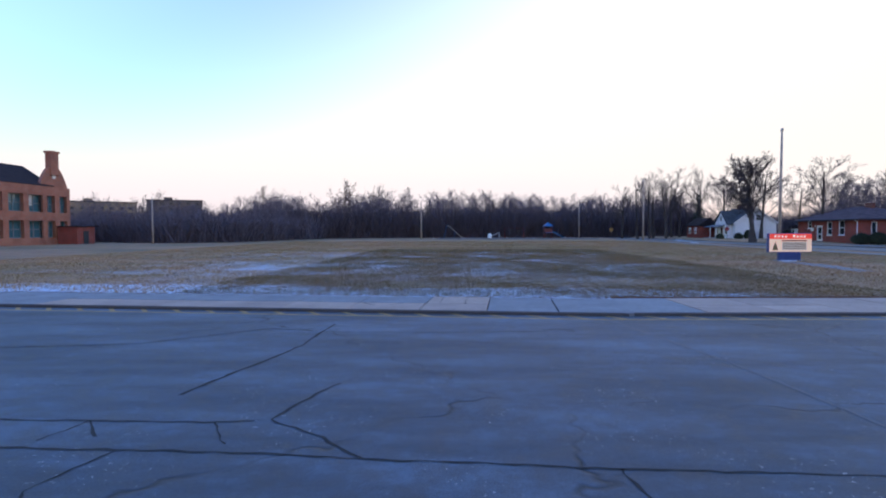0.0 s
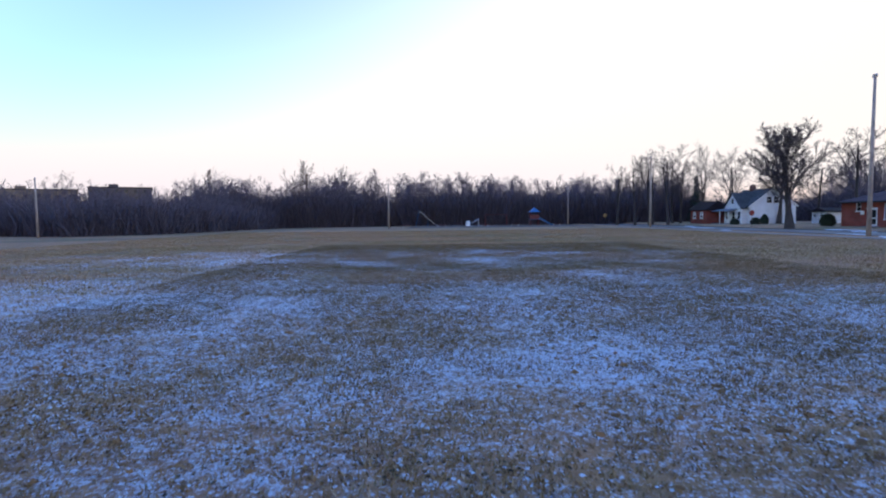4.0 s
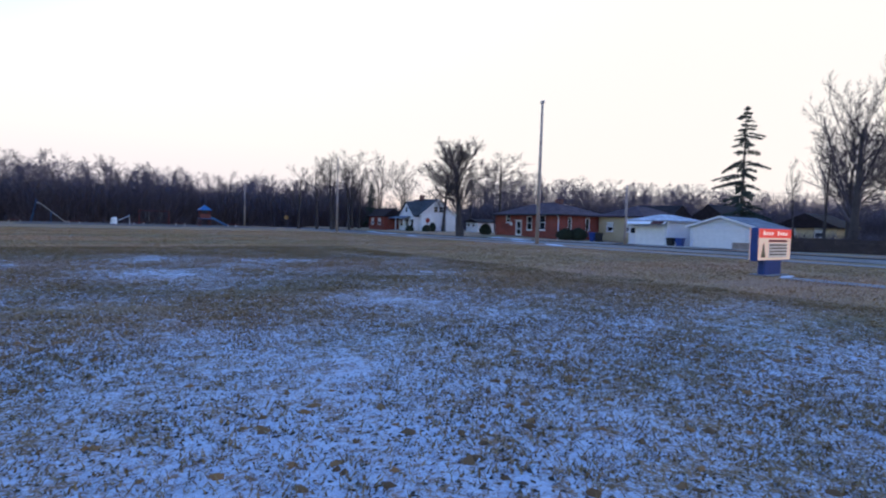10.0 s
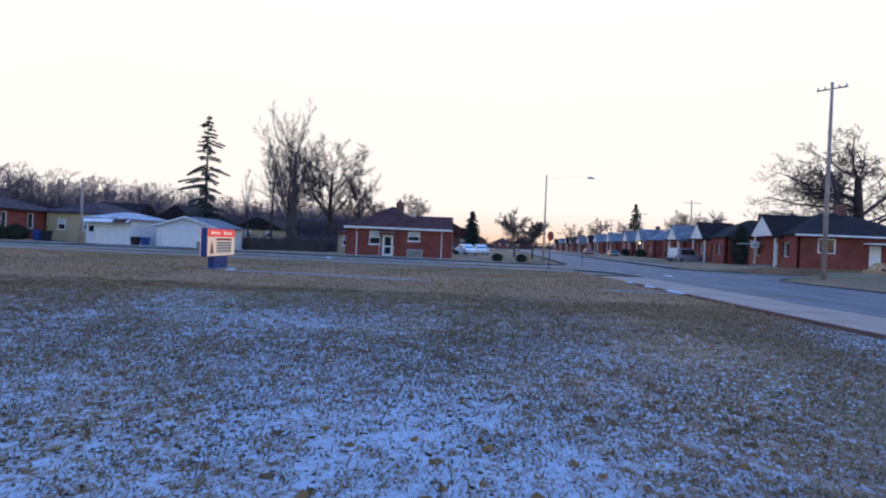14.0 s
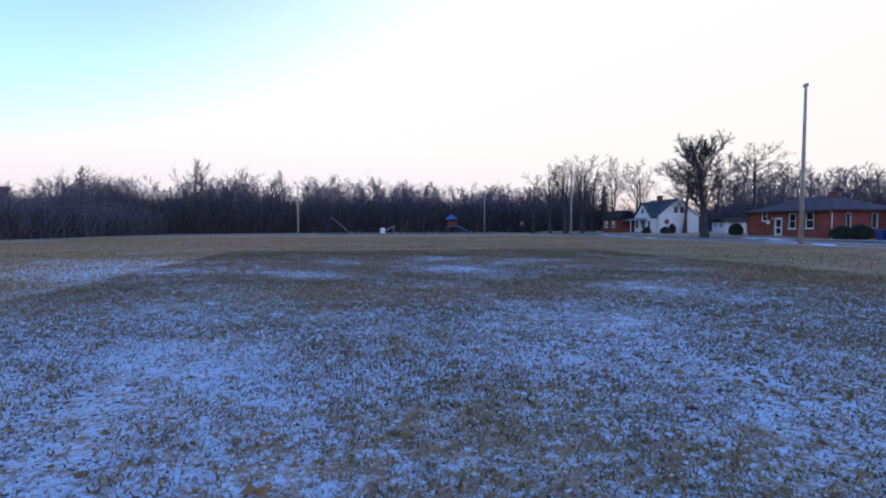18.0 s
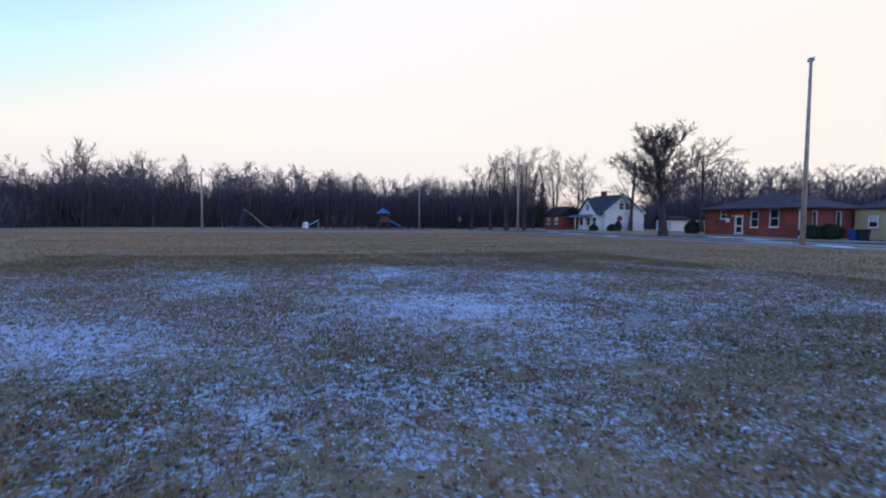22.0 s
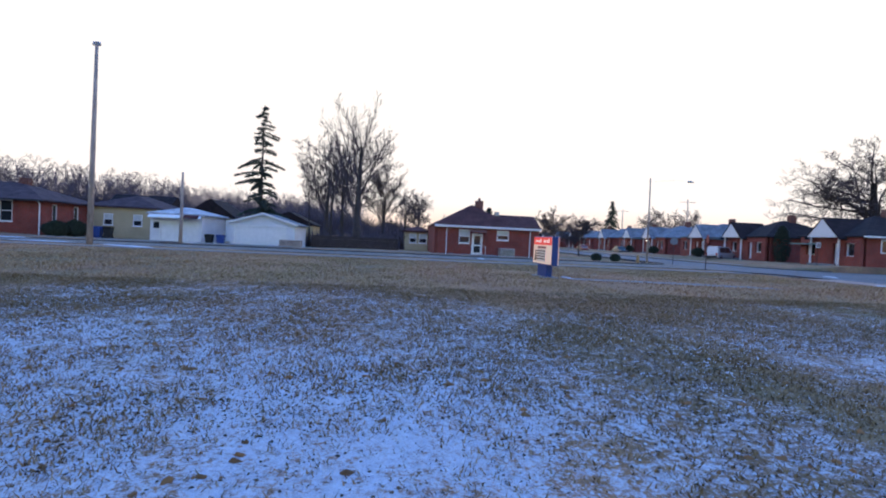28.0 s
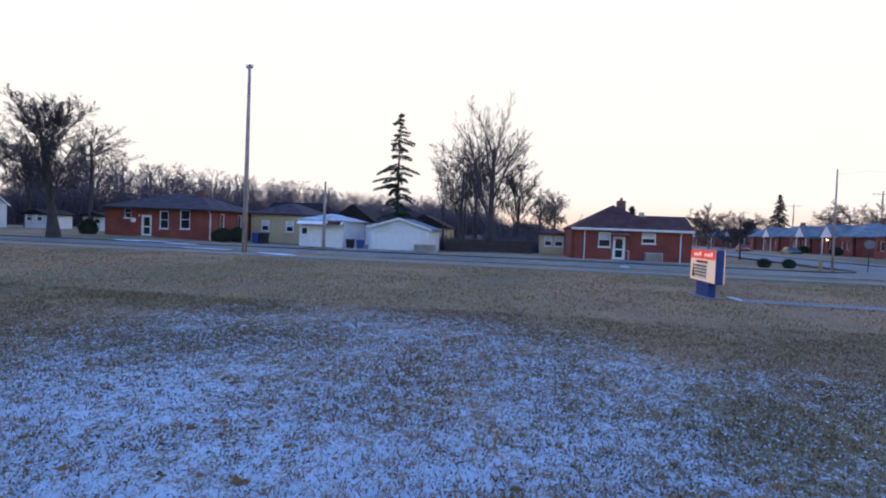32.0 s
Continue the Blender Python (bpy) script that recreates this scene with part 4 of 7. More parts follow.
def garage(x, y0, y1, depth, eave, peak, label, hipped=False, door_span=(0.12, 0.88), roof=ROOF_GREY):
    """A white garage with its door towards the side street."""
    o = thing("garage", pose(x, 0, -0.42), label, "garage")
    w = y1 - y0
    d0, d1 = y0 + w * door_span[0], y0 + w * door_span[1]
    part("wall", M().wall((0, y1), (0, y0), -0.4, eave, -0.15, [(y1 - d1, y1 - d0, 0.0, 2.05)]), SIDING, o)
    part("wall", M().wall((0.15, y1), (depth, y1), -0.4, eave, 0.15).wall((depth, y0), (0.15, y0), -0.4, eave, 0.15).wall((depth, y1), (depth, y0), -0.4, eave, 0.15), SIDING, o)
    if hipped:
        part("roof", hip_roof(0, y0, depth, y1, eave, peak - eave, 0.3), roof, o)
    else:
        yc = (y0 + y1) / 2
        g = M().add([(0.0, y0, eave), (0.0, y1, eave), (0.0, yc, peak), (0.15, y0, eave), (0.15, y1, eave), (0.15, yc, peak)], [(0, 2, 1), (3, 4, 5), (0, 3, 5, 2), (1, 2, 5, 4), (0, 1, 4, 3)])
        part("gable", g, SIDING, o)
        r = M()
        for s in (-1, 1):
            ye = yc + s * (w / 2 + 0.3)
            ze = eave - (peak - eave) * 0.3 / (w / 2)
            r.add([(-0.3, yc, peak + 0.12), (depth + 0.3, yc, peak + 0.12), (depth + 0.3, ye, ze + 0.12), (-0.3, ye, ze + 0.12), (-0.3, yc, peak), (depth + 0.3, yc, peak), (depth + 0.3, ye, ze), (-0.3, ye, ze)],
                  [(0, 1, 2, 3), (7, 6, 5, 4), (0, 3, 7, 4), (1, 5, 6, 2), (3, 2, 6, 7)])
        part("roof", r, roof, o)
        f = M()
        for s in (-1, 1):
            ye = yc + s * (w / 2 + 0.3)
            ze = eave - (peak - eave) * 0.3 / (w / 2)
            f.add([(-0.33, yc, peak + 0.13), (-0.33, ye, ze + 0.13), (-0.33, ye, ze - 0.06), (-0.33, yc, peak - 0.06), (-0.305, yc, peak + 0.13), (-0.305, ye, ze + 0.13), (-0.305, ye, ze - 0.06), (-0.305, yc, peak - 0.06)],
                  [(0, 1, 2, 3), (7, 6, 5, 4), (0, 4, 5, 1), (1, 5, 6, 2), (2, 6, 7, 3)])
        part("bargeboard", f, WHITE, o)
    d = part("garage_door", M().box(0.06, d0, 0.0, 0.1, d1, 2.05), WHITE, o, "white sectional door")
    for k in range(4):
        part("door_panel", M().box(0.04, d0 + 0.06, 0.04 + k * 0.51, 0.058, d1 - 0.06, 0.49 + k * 0.51), WHITE, d)
    part("door_trim", M().box(-0.03, d0 - 0.12, 0, 0.0, d0, 2.18).box(-0.03, d1, 0, 0.0, d1 + 0.12, 2.18).box(-0.03, d0, 2.05, 0.0, d1, 2.18), WHITE, o)
    return o


garage(52.0, 45.1, 51.3, 7.0, 2.4, 3.35, "white two-car garage with low gable roof", door_span=(0.16, 0.93))
old = garage(52.2, 54.0, 58.8, 7.5, 3.0, 3.7, "older white garage with peeling hipped roof", hipped=True, door_span=(0.08, 0.8), roof=ROOF_FROST)
part("roof_apron", M().prism([(-0.75, 2.5), (0, 2.95), (0, 3.02), (-0.75, 2.57)], 54.0, 58.8), WHITE, old, "pale sloping apron over the door")
part("roof_patch", M().prism([(-0.78, 2.53), (-0.05, 2.98), (-0.05, 3.05), (-0.78, 2.6)], 54.2, 55.6), ROOF_RED, old, "bare brown patch on the roof apron")
part("side_window", M().box(-0.02, 57.9, 1.5, 0.0, 58.5, 2.1), GLASS, old)


def wall_window(o, p, way, out, half, z0, z1, shutters=False):
    """A window on a wall at plan point p; way runs along the wall and out points away from it."""
    def slab(a0, a1, b0, b1, c0, c1):
        m = M()
        q = [(p[0] + way[0] * a + out[0] * b, p[1] + way[1] * a + out[1] * b) for a, b in ((a0, b0), (a1, b0), (a1, b1), (a0, b1))]
        return m.add([(*w, c0) for w in q] + [(*w, c1) for w in q], [(3, 2, 1, 0), (4, 5, 6, 7), (0, 1, 5, 4), (1, 2, 6, 5), (2, 3, 7, 6), (3, 0, 4, 7)])
    g = part("window", slab(-half, half, 0.004, 0.02, z0, z1), GLASS, o)
    f = M()
    for a0, a1, c0, c1 in ((-half - 0.09, -half, z0 - 0.09, z1 + 0.09), (half, half + 0.09, z0 - 0.09, z1 + 0.09), (-half, half, z0 - 0.09, z0), (-half, half, z1, z1 + 0.09), (-half, half, (z0 + z1) / 2 - 0.03, (z0 + z1) / 2 + 0.03)):
        e = slab(a0, a1, 0.004, 0.05, c0, c1)
        f.add(e.v, e.f)
    part("window_frame", f, WHITE, g)
    if shutters:
        for sgn in (-1, 1):
            lo, hi = sorted((sgn * (half + 0.1), sgn * (half + 0.42)))
            part("shutter", slab(lo, hi, 0.004, 0.04, z0 - 0.05, z1 + 0.05), RED_DARK, g, "dark red shutter")


def white_cottage():
    """White house with a broad end gable towards the field and a cross gable over its porch side."""
    o = thing("white_house", pose(0, 0, 0.1), "white clapboard one-and-a-half-storey house with cross gable and grey roof", "house")
    x0, x1, y0, y1, eave, peak = 52.0, 59.7, 102.4, 110.8, 3.15, 6.0
    xc = (x0 + x1) / 2
    part("wall", M().wall((x1, y0), (x0, y0), -0.4, eave, -0.2), SIDING, o)
    part("wall", M().wall((x0, y1), (x0, y0 + 0.2), -0.4, eave, -0.2), SIDING, o)
    part("wall", M().wall((x1, y0 + 0.2), (x1, y1), -0.4, eave, -0.2).wall((x1 - 0.2, y1), (x0 + 0.2, y1), -0.4, eave, 0.2), SIDING, o)
    part("gable", M().prism([(x0, eave), (x1, eave), (xc, peak)], y0, y0 + 0.2), SIDING, o, "broad white boarded end gable")
    r = M()
    for s in (-1, 1):
        xe, ze = xc + s * ((x1 - x0) / 2 + 0.35), eave - (peak - eave) * 0.35 / ((x1 - x0) / 2)
        r.prism([(xc, peak), (xe, ze), (xe, ze + 0.14), (xc, peak + 0.14)], y0 - 0.3, y1 + 0.3)
    part("roof", r, ROOF_SLATE, o)
    b = M()
    for s in (-1, 1):
        xe, ze = xc + s * ((x1 - x0) / 2 + 0.35), eave - (peak - eave) * 0.35 / ((x1 - x0) / 2)
        b.prism([(xc, peak - 0.08), (xe, ze - 0.08), (xe, ze + 0.15), (xc, peak + 0.15)], y0 - 0.34, y0 - 0.305)
    part("bargeboard", b, WHITE, o)
    # cross gable over the porch side
    ya, yb, low, top = 103.1, 108.4, 2.9, 5.4
    yc = (ya + yb) / 2
    n = M()
    n.add([(x0 - 1.0, ya, -0.4), (x0 - 1.0, yb, -0.4), (x0 - 1.0, yb, low), (x0 - 1.0, yc, top), (x0 - 1.0, ya, low), (x0, ya, -0.4), (x0, yb, -0.4), (x0, yb, low), (x0, yc, top), (x0, ya, low)],
          [(0, 1, 2, 3, 4), (5, 9, 8, 7, 6), (0, 4, 9, 5), (1, 6, 7, 2)])
    part("cross_wing", n, SIDING, o, "white gabled bay")
    r = M()
    for s in (-1, 1):
        ye, ze = yc + s * ((yb - ya) / 2 + 0.3), low - (top - low) * 0.3 / ((yb - ya) / 2)
        v = [(x0 - 1.3, yc, top), (x0 - 1.3, ye, ze), (x0 - 1.3, ye, ze + 0.13), (x0 - 1.3, yc, top + 0.13)]
        r.add(v + [(xc - 0.6, b_, c_) for _, b_, c_ in v], [(0, 1, 2, 3), (7, 6, 5, 4), (0, 4, 5, 1), (1, 5, 6, 2), (2, 6, 7, 3), (3, 7, 4, 0)])
    part("wing_roof", r, ROOF_SLATE, o)
    part("porch_roof", M().add([(x0 - 2.6, ya + 1.2, 2.35), (x0 - 2.6, y1 + 0.4, 2.35), (x0 - 1.0, y1 + 0.4, 2.75), (x0 - 1.0, ya + 1.2, 2.75), (x0 - 2.6, ya + 1.2, 2.25), (x0 - 2.6, y1 + 0.4, 2.25), (x0 - 1.0, y1 + 0.4, 2.62), (x0 - 1.0, ya + 1.2, 2.62)],
                               [(0, 1, 2, 3), (7, 6, 5, 4), (0, 4, 5, 1), (1, 5, 6, 2), (3, 2, 6, 7), (0, 3, 7, 4)]), ROOF_GREY, o, "frosted grey porch roof")
    for y in (ya + 1.4, 107.2, y1 + 0.2):
        part("porch_post", M().box(x0 - 2.52, y - 0.06, -0.3, x0 - 2.4, y + 0.06, 2.3), WHITE, o)
    part("porch_floor", M().box(x0 - 2.6, ya + 1.2, -0.4, x0 - 1.004, y1 + 0.4, 0.2), CONCRETE, o)
    west, south = ((0, -1), (-1, 0)), ((1, 0), (0, -1))
    for y, z0, z1 in ((103.7, 0.95, 2.15), (105.4, 0.95, 2.15), (107.4, 0.95, 2.15)):
        wall_window(o, (x0 - 1.0, y), *west, 0.4, z0, z1)
    wall_window(o, (x0 - 1.0, yc), *west, 0.36, 3.55, 4.35)
    wall_window(o, (x0, 109.6), *west, 0.4, 0.95, 2.15)
    for x in (53.4, 55.6, 58.3):
        wall_window(o, (x, y0), *south, 0.42, 0.95, 2.2, True)
    wall_window(o, (xc - 0.6, y0), *south, 0.42, 3.6, 4.6)
    wall_window(o, (xc + 0.6, y0), *south, 0.42, 3.6, 4.6)
    part("chimney", M().box(55.4, 107.5, 5.2, 56.1, 108.3, 6.9), BRICK_DARK, o)
    part("foundation", M().box(x0 + 0.02, y0 - 0.03, -0.4, x1 - 0.02, y0 - 0.003, 0.3), CONCRETE, o)


white_cottage()


def row_house(x, v, base, wide, label, roof, gable_side=0, awning=None, door_lit=False):
    """A small brick bungalow across the road, hipped, with a white front gable towards the road."""
    o = thing("row_house", Matrix.Translation(plot(x, v, base)) @ pose(0, 0, 0, 0, 0, TURN), label, "house", "row of bungalows")
    h, deep = 2.9, 10.0
    part("wall", M().wall((wide / 2, 0), (-wide / 2, 0), -0.5, h, 0.25, [(0.9, 2.2, 0.9, 2.2), (wide - 3.6, wide - 2.7, 0.1, 2.15), (wide - 2.0, wide - 0.8, 0.9, 2.2)]), BRICK, o)
    part("wall", M().wall((-wide / 2, -0.25), (-wide / 2, -deep), -0.5, h, -0.25).wall((wide / 2, -0.25), (wide / 2, -deep), -0.5, h, 0.25).wall((-wide / 2, -deep), (wide / 2, -deep), -0.5, h, 0.25), BRICK, o)
    part("roof", hip_roof(-wide / 2, -deep, wide / 2, 0, h, 2.2, 0.4), roof, o)
    gx = gable_side * wide / 4
    part("gable", M().prism([(gx - 2.1, h - 0.15), (gx + 2.1, h - 0.15), (gx, h + 1.75)], 0.3, 1.07), SIDING, o, "white boarded front gable")
    r = M()
    for s in (-1, 1):
        r.prism([(gx, h + 1.75), (gx + s * 2.4, h - 0.4), (gx + s * 2.4, h - 0.27), (gx, h + 1.88)], -3.2, 1.12)
    part("gable_roof", r, roof, o)
    for s in (-1.9, 1.9):
        part("porch_post", M().box(gx + s - 0.07, 0.65, -0.4, gx + s + 0.07, 0.79, h - 0.15), WHITE, o)
    part("step", M().box(gx - 1.6, 0.02, -0.5, gx + 1.6, 1.3, 0.05, 0.02), CONCRETE, o)
    for a, b, c, d in ((0.9, 2.2, 0.9, 2.2), (wide - 2.0, wide - 0.8, 0.9, 2.2)):
        xa, xb = wide / 2 - b, wide / 2 - a
        g = part("window", M().box(xa, -0.14, c, xb, -0.12, d), GLASS, o)
        part("window_frame", M().box(xa, -0.1, c, xa + 0.08, 0.02, d).box(xb - 0.08, -0.1, c, xb, 0.02, d).box(xa + 0.08, -0.1, c, xb - 0.08, 0.02, c + 0.08).box(xa + 0.08, -0.1, d - 0.08, xb - 0.08, 0.02, d), WHITE, g)
    part("door", M().box(wide / 2 - wide + 2.7, -0.1, 0.1, wide / 2 - wide + 3.6, -0.05, 2.15), WHITE, o)
    part("chimney", M().box(-0.4, -6, h + 1.4, 0.4, -5.3, h + 3.0, 0.03), BRICK_DARK, o)
    if awning:
        part("awning", M().prism([(awning - 1.6, 2.0), (awning + 1.6, 2.0), (awning + 1.6, 2.08), (awning - 1.6, 2.08)], 0.1, 1.4), AWNING, o, "pale green metal awning")
    if door_lit:
        part("porch_lamp", M().tube([(gx + 1.2, 0.4, 2.2), (gx + 1.2, 0.4, 2.4)], 0.1, 10), LAMP_LIT, o, "lit porch lamp")
    return o


for k, (x, roof, side, lit, aw) in enumerate(((48.2, ROOF_DARK, 0, False, 2.6), (62.5, ROOF_DARK, 1, False, None), (76.0, ROOF_GREY, -1, False, None), (90.0, ROOF_GREY, 1, True, None), (104.0, ROOF_GREY, -1, False, None),
                                              (118.0, ROOF_GREY, 0, False, None), (132.0, ROOF_GREY, 1, False, None), (147.0, ROOF_DARK, -1, False, None), (163.0, ROOF_GREY, 0, False, None), (179.0, ROOF_GREY, 1, False, None), (195.0, ROOF_DARK, -1, False, None), (212.0, ROOF_GREY, 0, False, None), (230.0, ROOF_DARK, 1, False, None))):
    h = row_house(x, -15.2, 0.55, 8.2, "red brick bungalow with white front gable, dark roof" if roof is ROOF_DARK else "red brick bungalow with white front gable, grey roof", roof, side, aw, lit)
    if k == 0:
        # west wall towards the side street: door with hood and a window
        part("side_window", M().box(-4.13, -2.9, 1.4, -4.11, -1.7, 2.5), GLASS, h)
        part("side_window_frame", M().box(-4.16, -3.0, 1.3, -4.13, -1.6, 1.4).box(-4.16, -3.0, 2.5, -4.13, -1.6, 2.6).box(-4.16, -3.0, 1.4, -4.13, -2.9, 2.5).box(-4.16, -1.7, 1.4, -4.13, -1.6, 2.5), WHITE, h)
        part("side_door", M().box(-4.15, -6.6, 0.1, -4.11, -5.7, 2.1), WHITE, h)
        part("side_hood", M().box(-5.2, -7.3, 2.2, -4.11, -5.2, 2.32), WHITE, h, "white flat hood over side door")
        part("side_gutter", M().box(-4.7, -10.4, 2.75, -4.5, 0.4, 2.9), WHITE, h)


def tan_house(x, y, wide, deep, h, rise, wallmat, roof, label, gable=True):
    """A plain house seen behind others."""
    o = thing("house", pose(x, y, 0.15), label, "house")
    part("wall", M().box(0, 0, -0.5, wide, deep, h), wallmat, o)
    part("roof", hip_roof(0, 0, wide, deep, h, rise, 0.35, gable), roof, o)
    if gable:
        if wide > deep:
            part("gable", M().add([(-0.01, 0, h), (-0.01, deep, h), (-0.01, deep / 2, h + rise - 0.1)], [(0, 1, 2)]), WHITE, o)
        else:
            part("gable", M().prism([(0, h), (wide, h), (wide / 2, h + rise - 0.1)], -0.01, 0.1), SIDING, o)
    for yy in (deep * 0.2, deep * 0.65):
        window_unit(o, -0.13, yy, yy + 0.9, 1.0, 2.2)
    return o


tan_house(57.0, 60.3, 9, 6.5, 3.0, 1.4, SIDING_TAN, ROOF_PURPLE, "tan sided low house behind hedge", False)
tan_house(70, 56.0, 7, 6, 2.6, 2.4, SIDING, ROOF_DARK, "white gabled house behind the garages")
tan_house(68, 64.0, 7, 7, 2.6, 2.4, SIDING, ROOF_DARK, "white gabled house behind the garages")
tan_house(78, 47.0, 8, 7, 2.3, 1.8, SIDING_TAN, ROOF_DARK, "dull tan house behind bare trees")
for k, (x, y, roof) in enumerate(((98, 17.0, ROOF_RED), (116, 15.0, ROOF_DARK), (136, 13.5, ROOF_RED), (158, 12.0, ROOF_DARK), (182, 10.0, ROOF_RED), (250, -6.0, ROOF_RED), (262, -16.0, ROOF_DARK))):
    tan_house(x, y, 9, 8, 2.9, 2.2, BRICK_DARK, roof, "dark brick house farther along the road", k % 2 == 0)
tan_house(63, 99.5, 4, 3.5, 2.0, 0.6, SIDING, ROOF_DARK, "low white outbuilding beyond the big tree")
tan_house(61, 89.0, 4.5, 3.2, 2.0, 0.5, SIDING, ROOF_DARK, "low white outbuilding beyond the big tree")
tan_house(48.6, 110, 4.0, 6, 2.6, 1.6, BRICK, ROOF_DARK, "small brick house beside the white house")


def apartment_block(x, y, wide, deep, h, turn, mat, label):
    o = thing("apartment_block", pose(x, y, 0, 0, 0, turn), label, "apartment block")
    holes = [(a, a + 1.6, z, z + 1.5) for z in np.arange(1.2, h - 1.5, 3.0) for a in np.arange(2, wide - 2, 4.2)]
    part("wall", M().wall((wide, 0), (0, 0), 0, h, -0.3, holes), mat, o)
    part("wall", M().wall((0, 0.3), (0, deep), 0, h, 0.3).wall((wide, 0.3), (wide, deep), 0, h, -0.3).wall((wide, deep), (0, deep), 0, h, 0.3), mat, o)
    part("roof", M().box(-0.4, -0.4, h, wide + 0.4, deep + 0.4, h + 0.5), ROOF_DARK, o)
    part("roof_housing", M().box(wide * 0.3, deep * 0.4, h + 0.5, wide * 0.3 + 4, deep * 0.4 + 4, h + 2.2), mat, o)
    for a, b, c, d in holes:
        part("window", M().box(wide - b, 0.15, c, wide - a, 0.18, d), GLASS, o)


apartment_block(-200, 250, 34, 16, 17.0, 33, BRICK_BUFF, "long buff brick apartment block beyond the woods")
apartment_block(-168, 271, 27, 16, 18.6, 28, BRICK_DULL, "flat-roofed dark apartment block beyond the woods")

# ---- trees ----


def branch_lines(rng, start, way, length, r, level, out, rules):
    """Grows a branch as a bent line and its children; out collects (level, points, radii)."""
    seg = 4 if level == 0 else 3 if level < 2 else 2
    pts, p, d = [start], Vector(start), Vector(way).normalized()
    for k in range(seg):
        j = rules["bend"] * (0.35 if level == 0 else 1.0)
        d = (d + Vector((rng.uniform(-j, j), rng.uniform(-j, j), rng.uniform(-j, j) + rules["lift"] * (level > 0)))).normalized()
        p = p + d * (length / seg)
        pts.append(p.copy())
    end = r * (0.35 if level == 0 else 0.4)
    radii = [r + (end - r) * k / seg for k in range(seg + 1)]
    out.append((level, pts, radii))
    if level >= rules["levels"]:
        return
    n = rules["kids"][level]
    for k in range(n):
        s = rules["low"] + (1 - rules["low"]) * (k + rng.random()) / n if level == 0 else 0.2 + 0.8 * (k + rng.random()) / n
        f = min(s, 0.999) * seg
        i = int(f)
        q = pts[i].lerp(pts[i + 1], f - i)
        axis = (pts[i + 1] - pts[i]).normalized()
        side = axis.orthogonal().normalized()
        side.rotate(Matrix.Rotation(rng.uniform(0, 6.283), 3, axis))
        ang = radians(rng.uniform(*rules["angle"]))
        dd = axis * math.cos(ang) + side * math.sin(ang)
        ln = length * rules["ratio"][level] * rng.uniform(0.65, 1.1) * (1.0 - 0.45 * s if level == 0 else 1.0 - 0.3 * s)
        branch_lines(rng, q, dd, ln, max(rules["thin"], (r + (end - r) * s) * rng.uniform(0.4, 0.6) * (rules.get("slim", 1.0) if level == 0 else 1.0)), level + 1, out, rules)


def bare_tree_parts(seed, height, trunk_r, rules, wide=None):
    """Corners and triangles of a leafless tree of a given height and crown width: trunk, and crown of twigs."""
    rng = random.Random(seed)
    out = []
    branch_lines(rng, Vector((0, 0, -0.2)), Vector((rng.uniform(-.05, .05), rng.uniform(-.05, .05), 1)), height * rules.get("stem", 0.75), trunk_r, 0, out, rules)
    res = []
    last = rules["levels"]
    for which in (0, 1):
        V, F, o = [], [], 0
        for level, pts, radii in out:
            if (level > 0) != bool(which):
                continue
            if level == last and rules.get("flat"):
                # the thinnest twigs are slivers
                w = Vector((rng.uniform(-1, 1), rng.uniform(-1, 1), rng.uniform(-0.4, 0.4))).normalized() * rules["thin"] * 1.4
                V += [pts[0] - w, pts[0] + w, pts[-1]]
                F.append((o, o + 1, o + 2))
                o += 3
                continue
            n = 8 if level == 0 else 5 if level == 1 else 3
            if level == 0:
                radii = [radii[0] * 1.5, *radii[1:]]
            for i, p in enumerate(pts):
                d = (pts[min(i + 1, len(pts) - 1)] - pts[max(i - 1, 0)]).normalized()
                a = d.orthogonal().normalized()
                b = d.cross(a)
                for k in range(n):
                    V.append(p + radii[i] * (math.cos(6.2832 * k / n) * a + math.sin(6.2832 * k / n) * b))
            for i in range(len(pts) - 1):
                for k in range(n):
                    q = (o + i * n + k, o + i * n + (k + 1) % n, o + (i + 1) * n + (k + 1) % n, o + (i + 1) * n + k)
                    F += [q[:3], (q[0], q[2], q[3])]
            o += n * len(pts)
        res.append((np.array([tuple(v) for v in V], np.float32), np.array(F, np.int32)))
    crown = res[1][0]
    up = height / max(1.0, float(crown[:, 2].max()))
    out_r = float(np.percentile(np.hypot(crown[:, 0], crown[:, 1]), 96))
    side = 1.0 if wide is None else wide / 2 / out_r
    for v, _ in res:
        v[:, 2] *= up
        far = np.clip(np.hypot(v[:, 0], v[:, 1]) / 1.5, 0, 1)[:, None]
        v[:, :2] *= 1 + (side - 1) * far
    return res


BROAD = dict(levels=4, kids=(15, 9, 7, 6), low=0.34, bend=0.2, lift=0.07, angle=(34, 72), ratio=(0.85, 0.5, 0.52, 0.8), thin=0.02, stem=0.62, flat=True)
UPRIGHT = dict(levels=4, kids=(14, 8, 6, 5), low=0.22, bend=0.13, lift=0.1, angle=(20, 46), ratio=(0.46, 0.48, 0.5, 0.8), thin=0.02, stem=0.88, flat=True)
VASE = dict(slim=0.62, levels=4, kids=(15, 9, 8, 6), low=0.2, bend=0.15, lift=0.09, angle=(16, 52), ratio=(0.9, 0.5, 0.5, 0.8), thin=0.02, stem=0.6, flat=True)
OPEN = dict(slim=0.75, levels=4, kids=(10, 7, 5, 4), low=0.28, bend=0.09, lift=0.1, angle=(18, 46), ratio=(0.5, 0.5, 0.5, 0.8), thin=0.014, stem=0.88, flat=True)
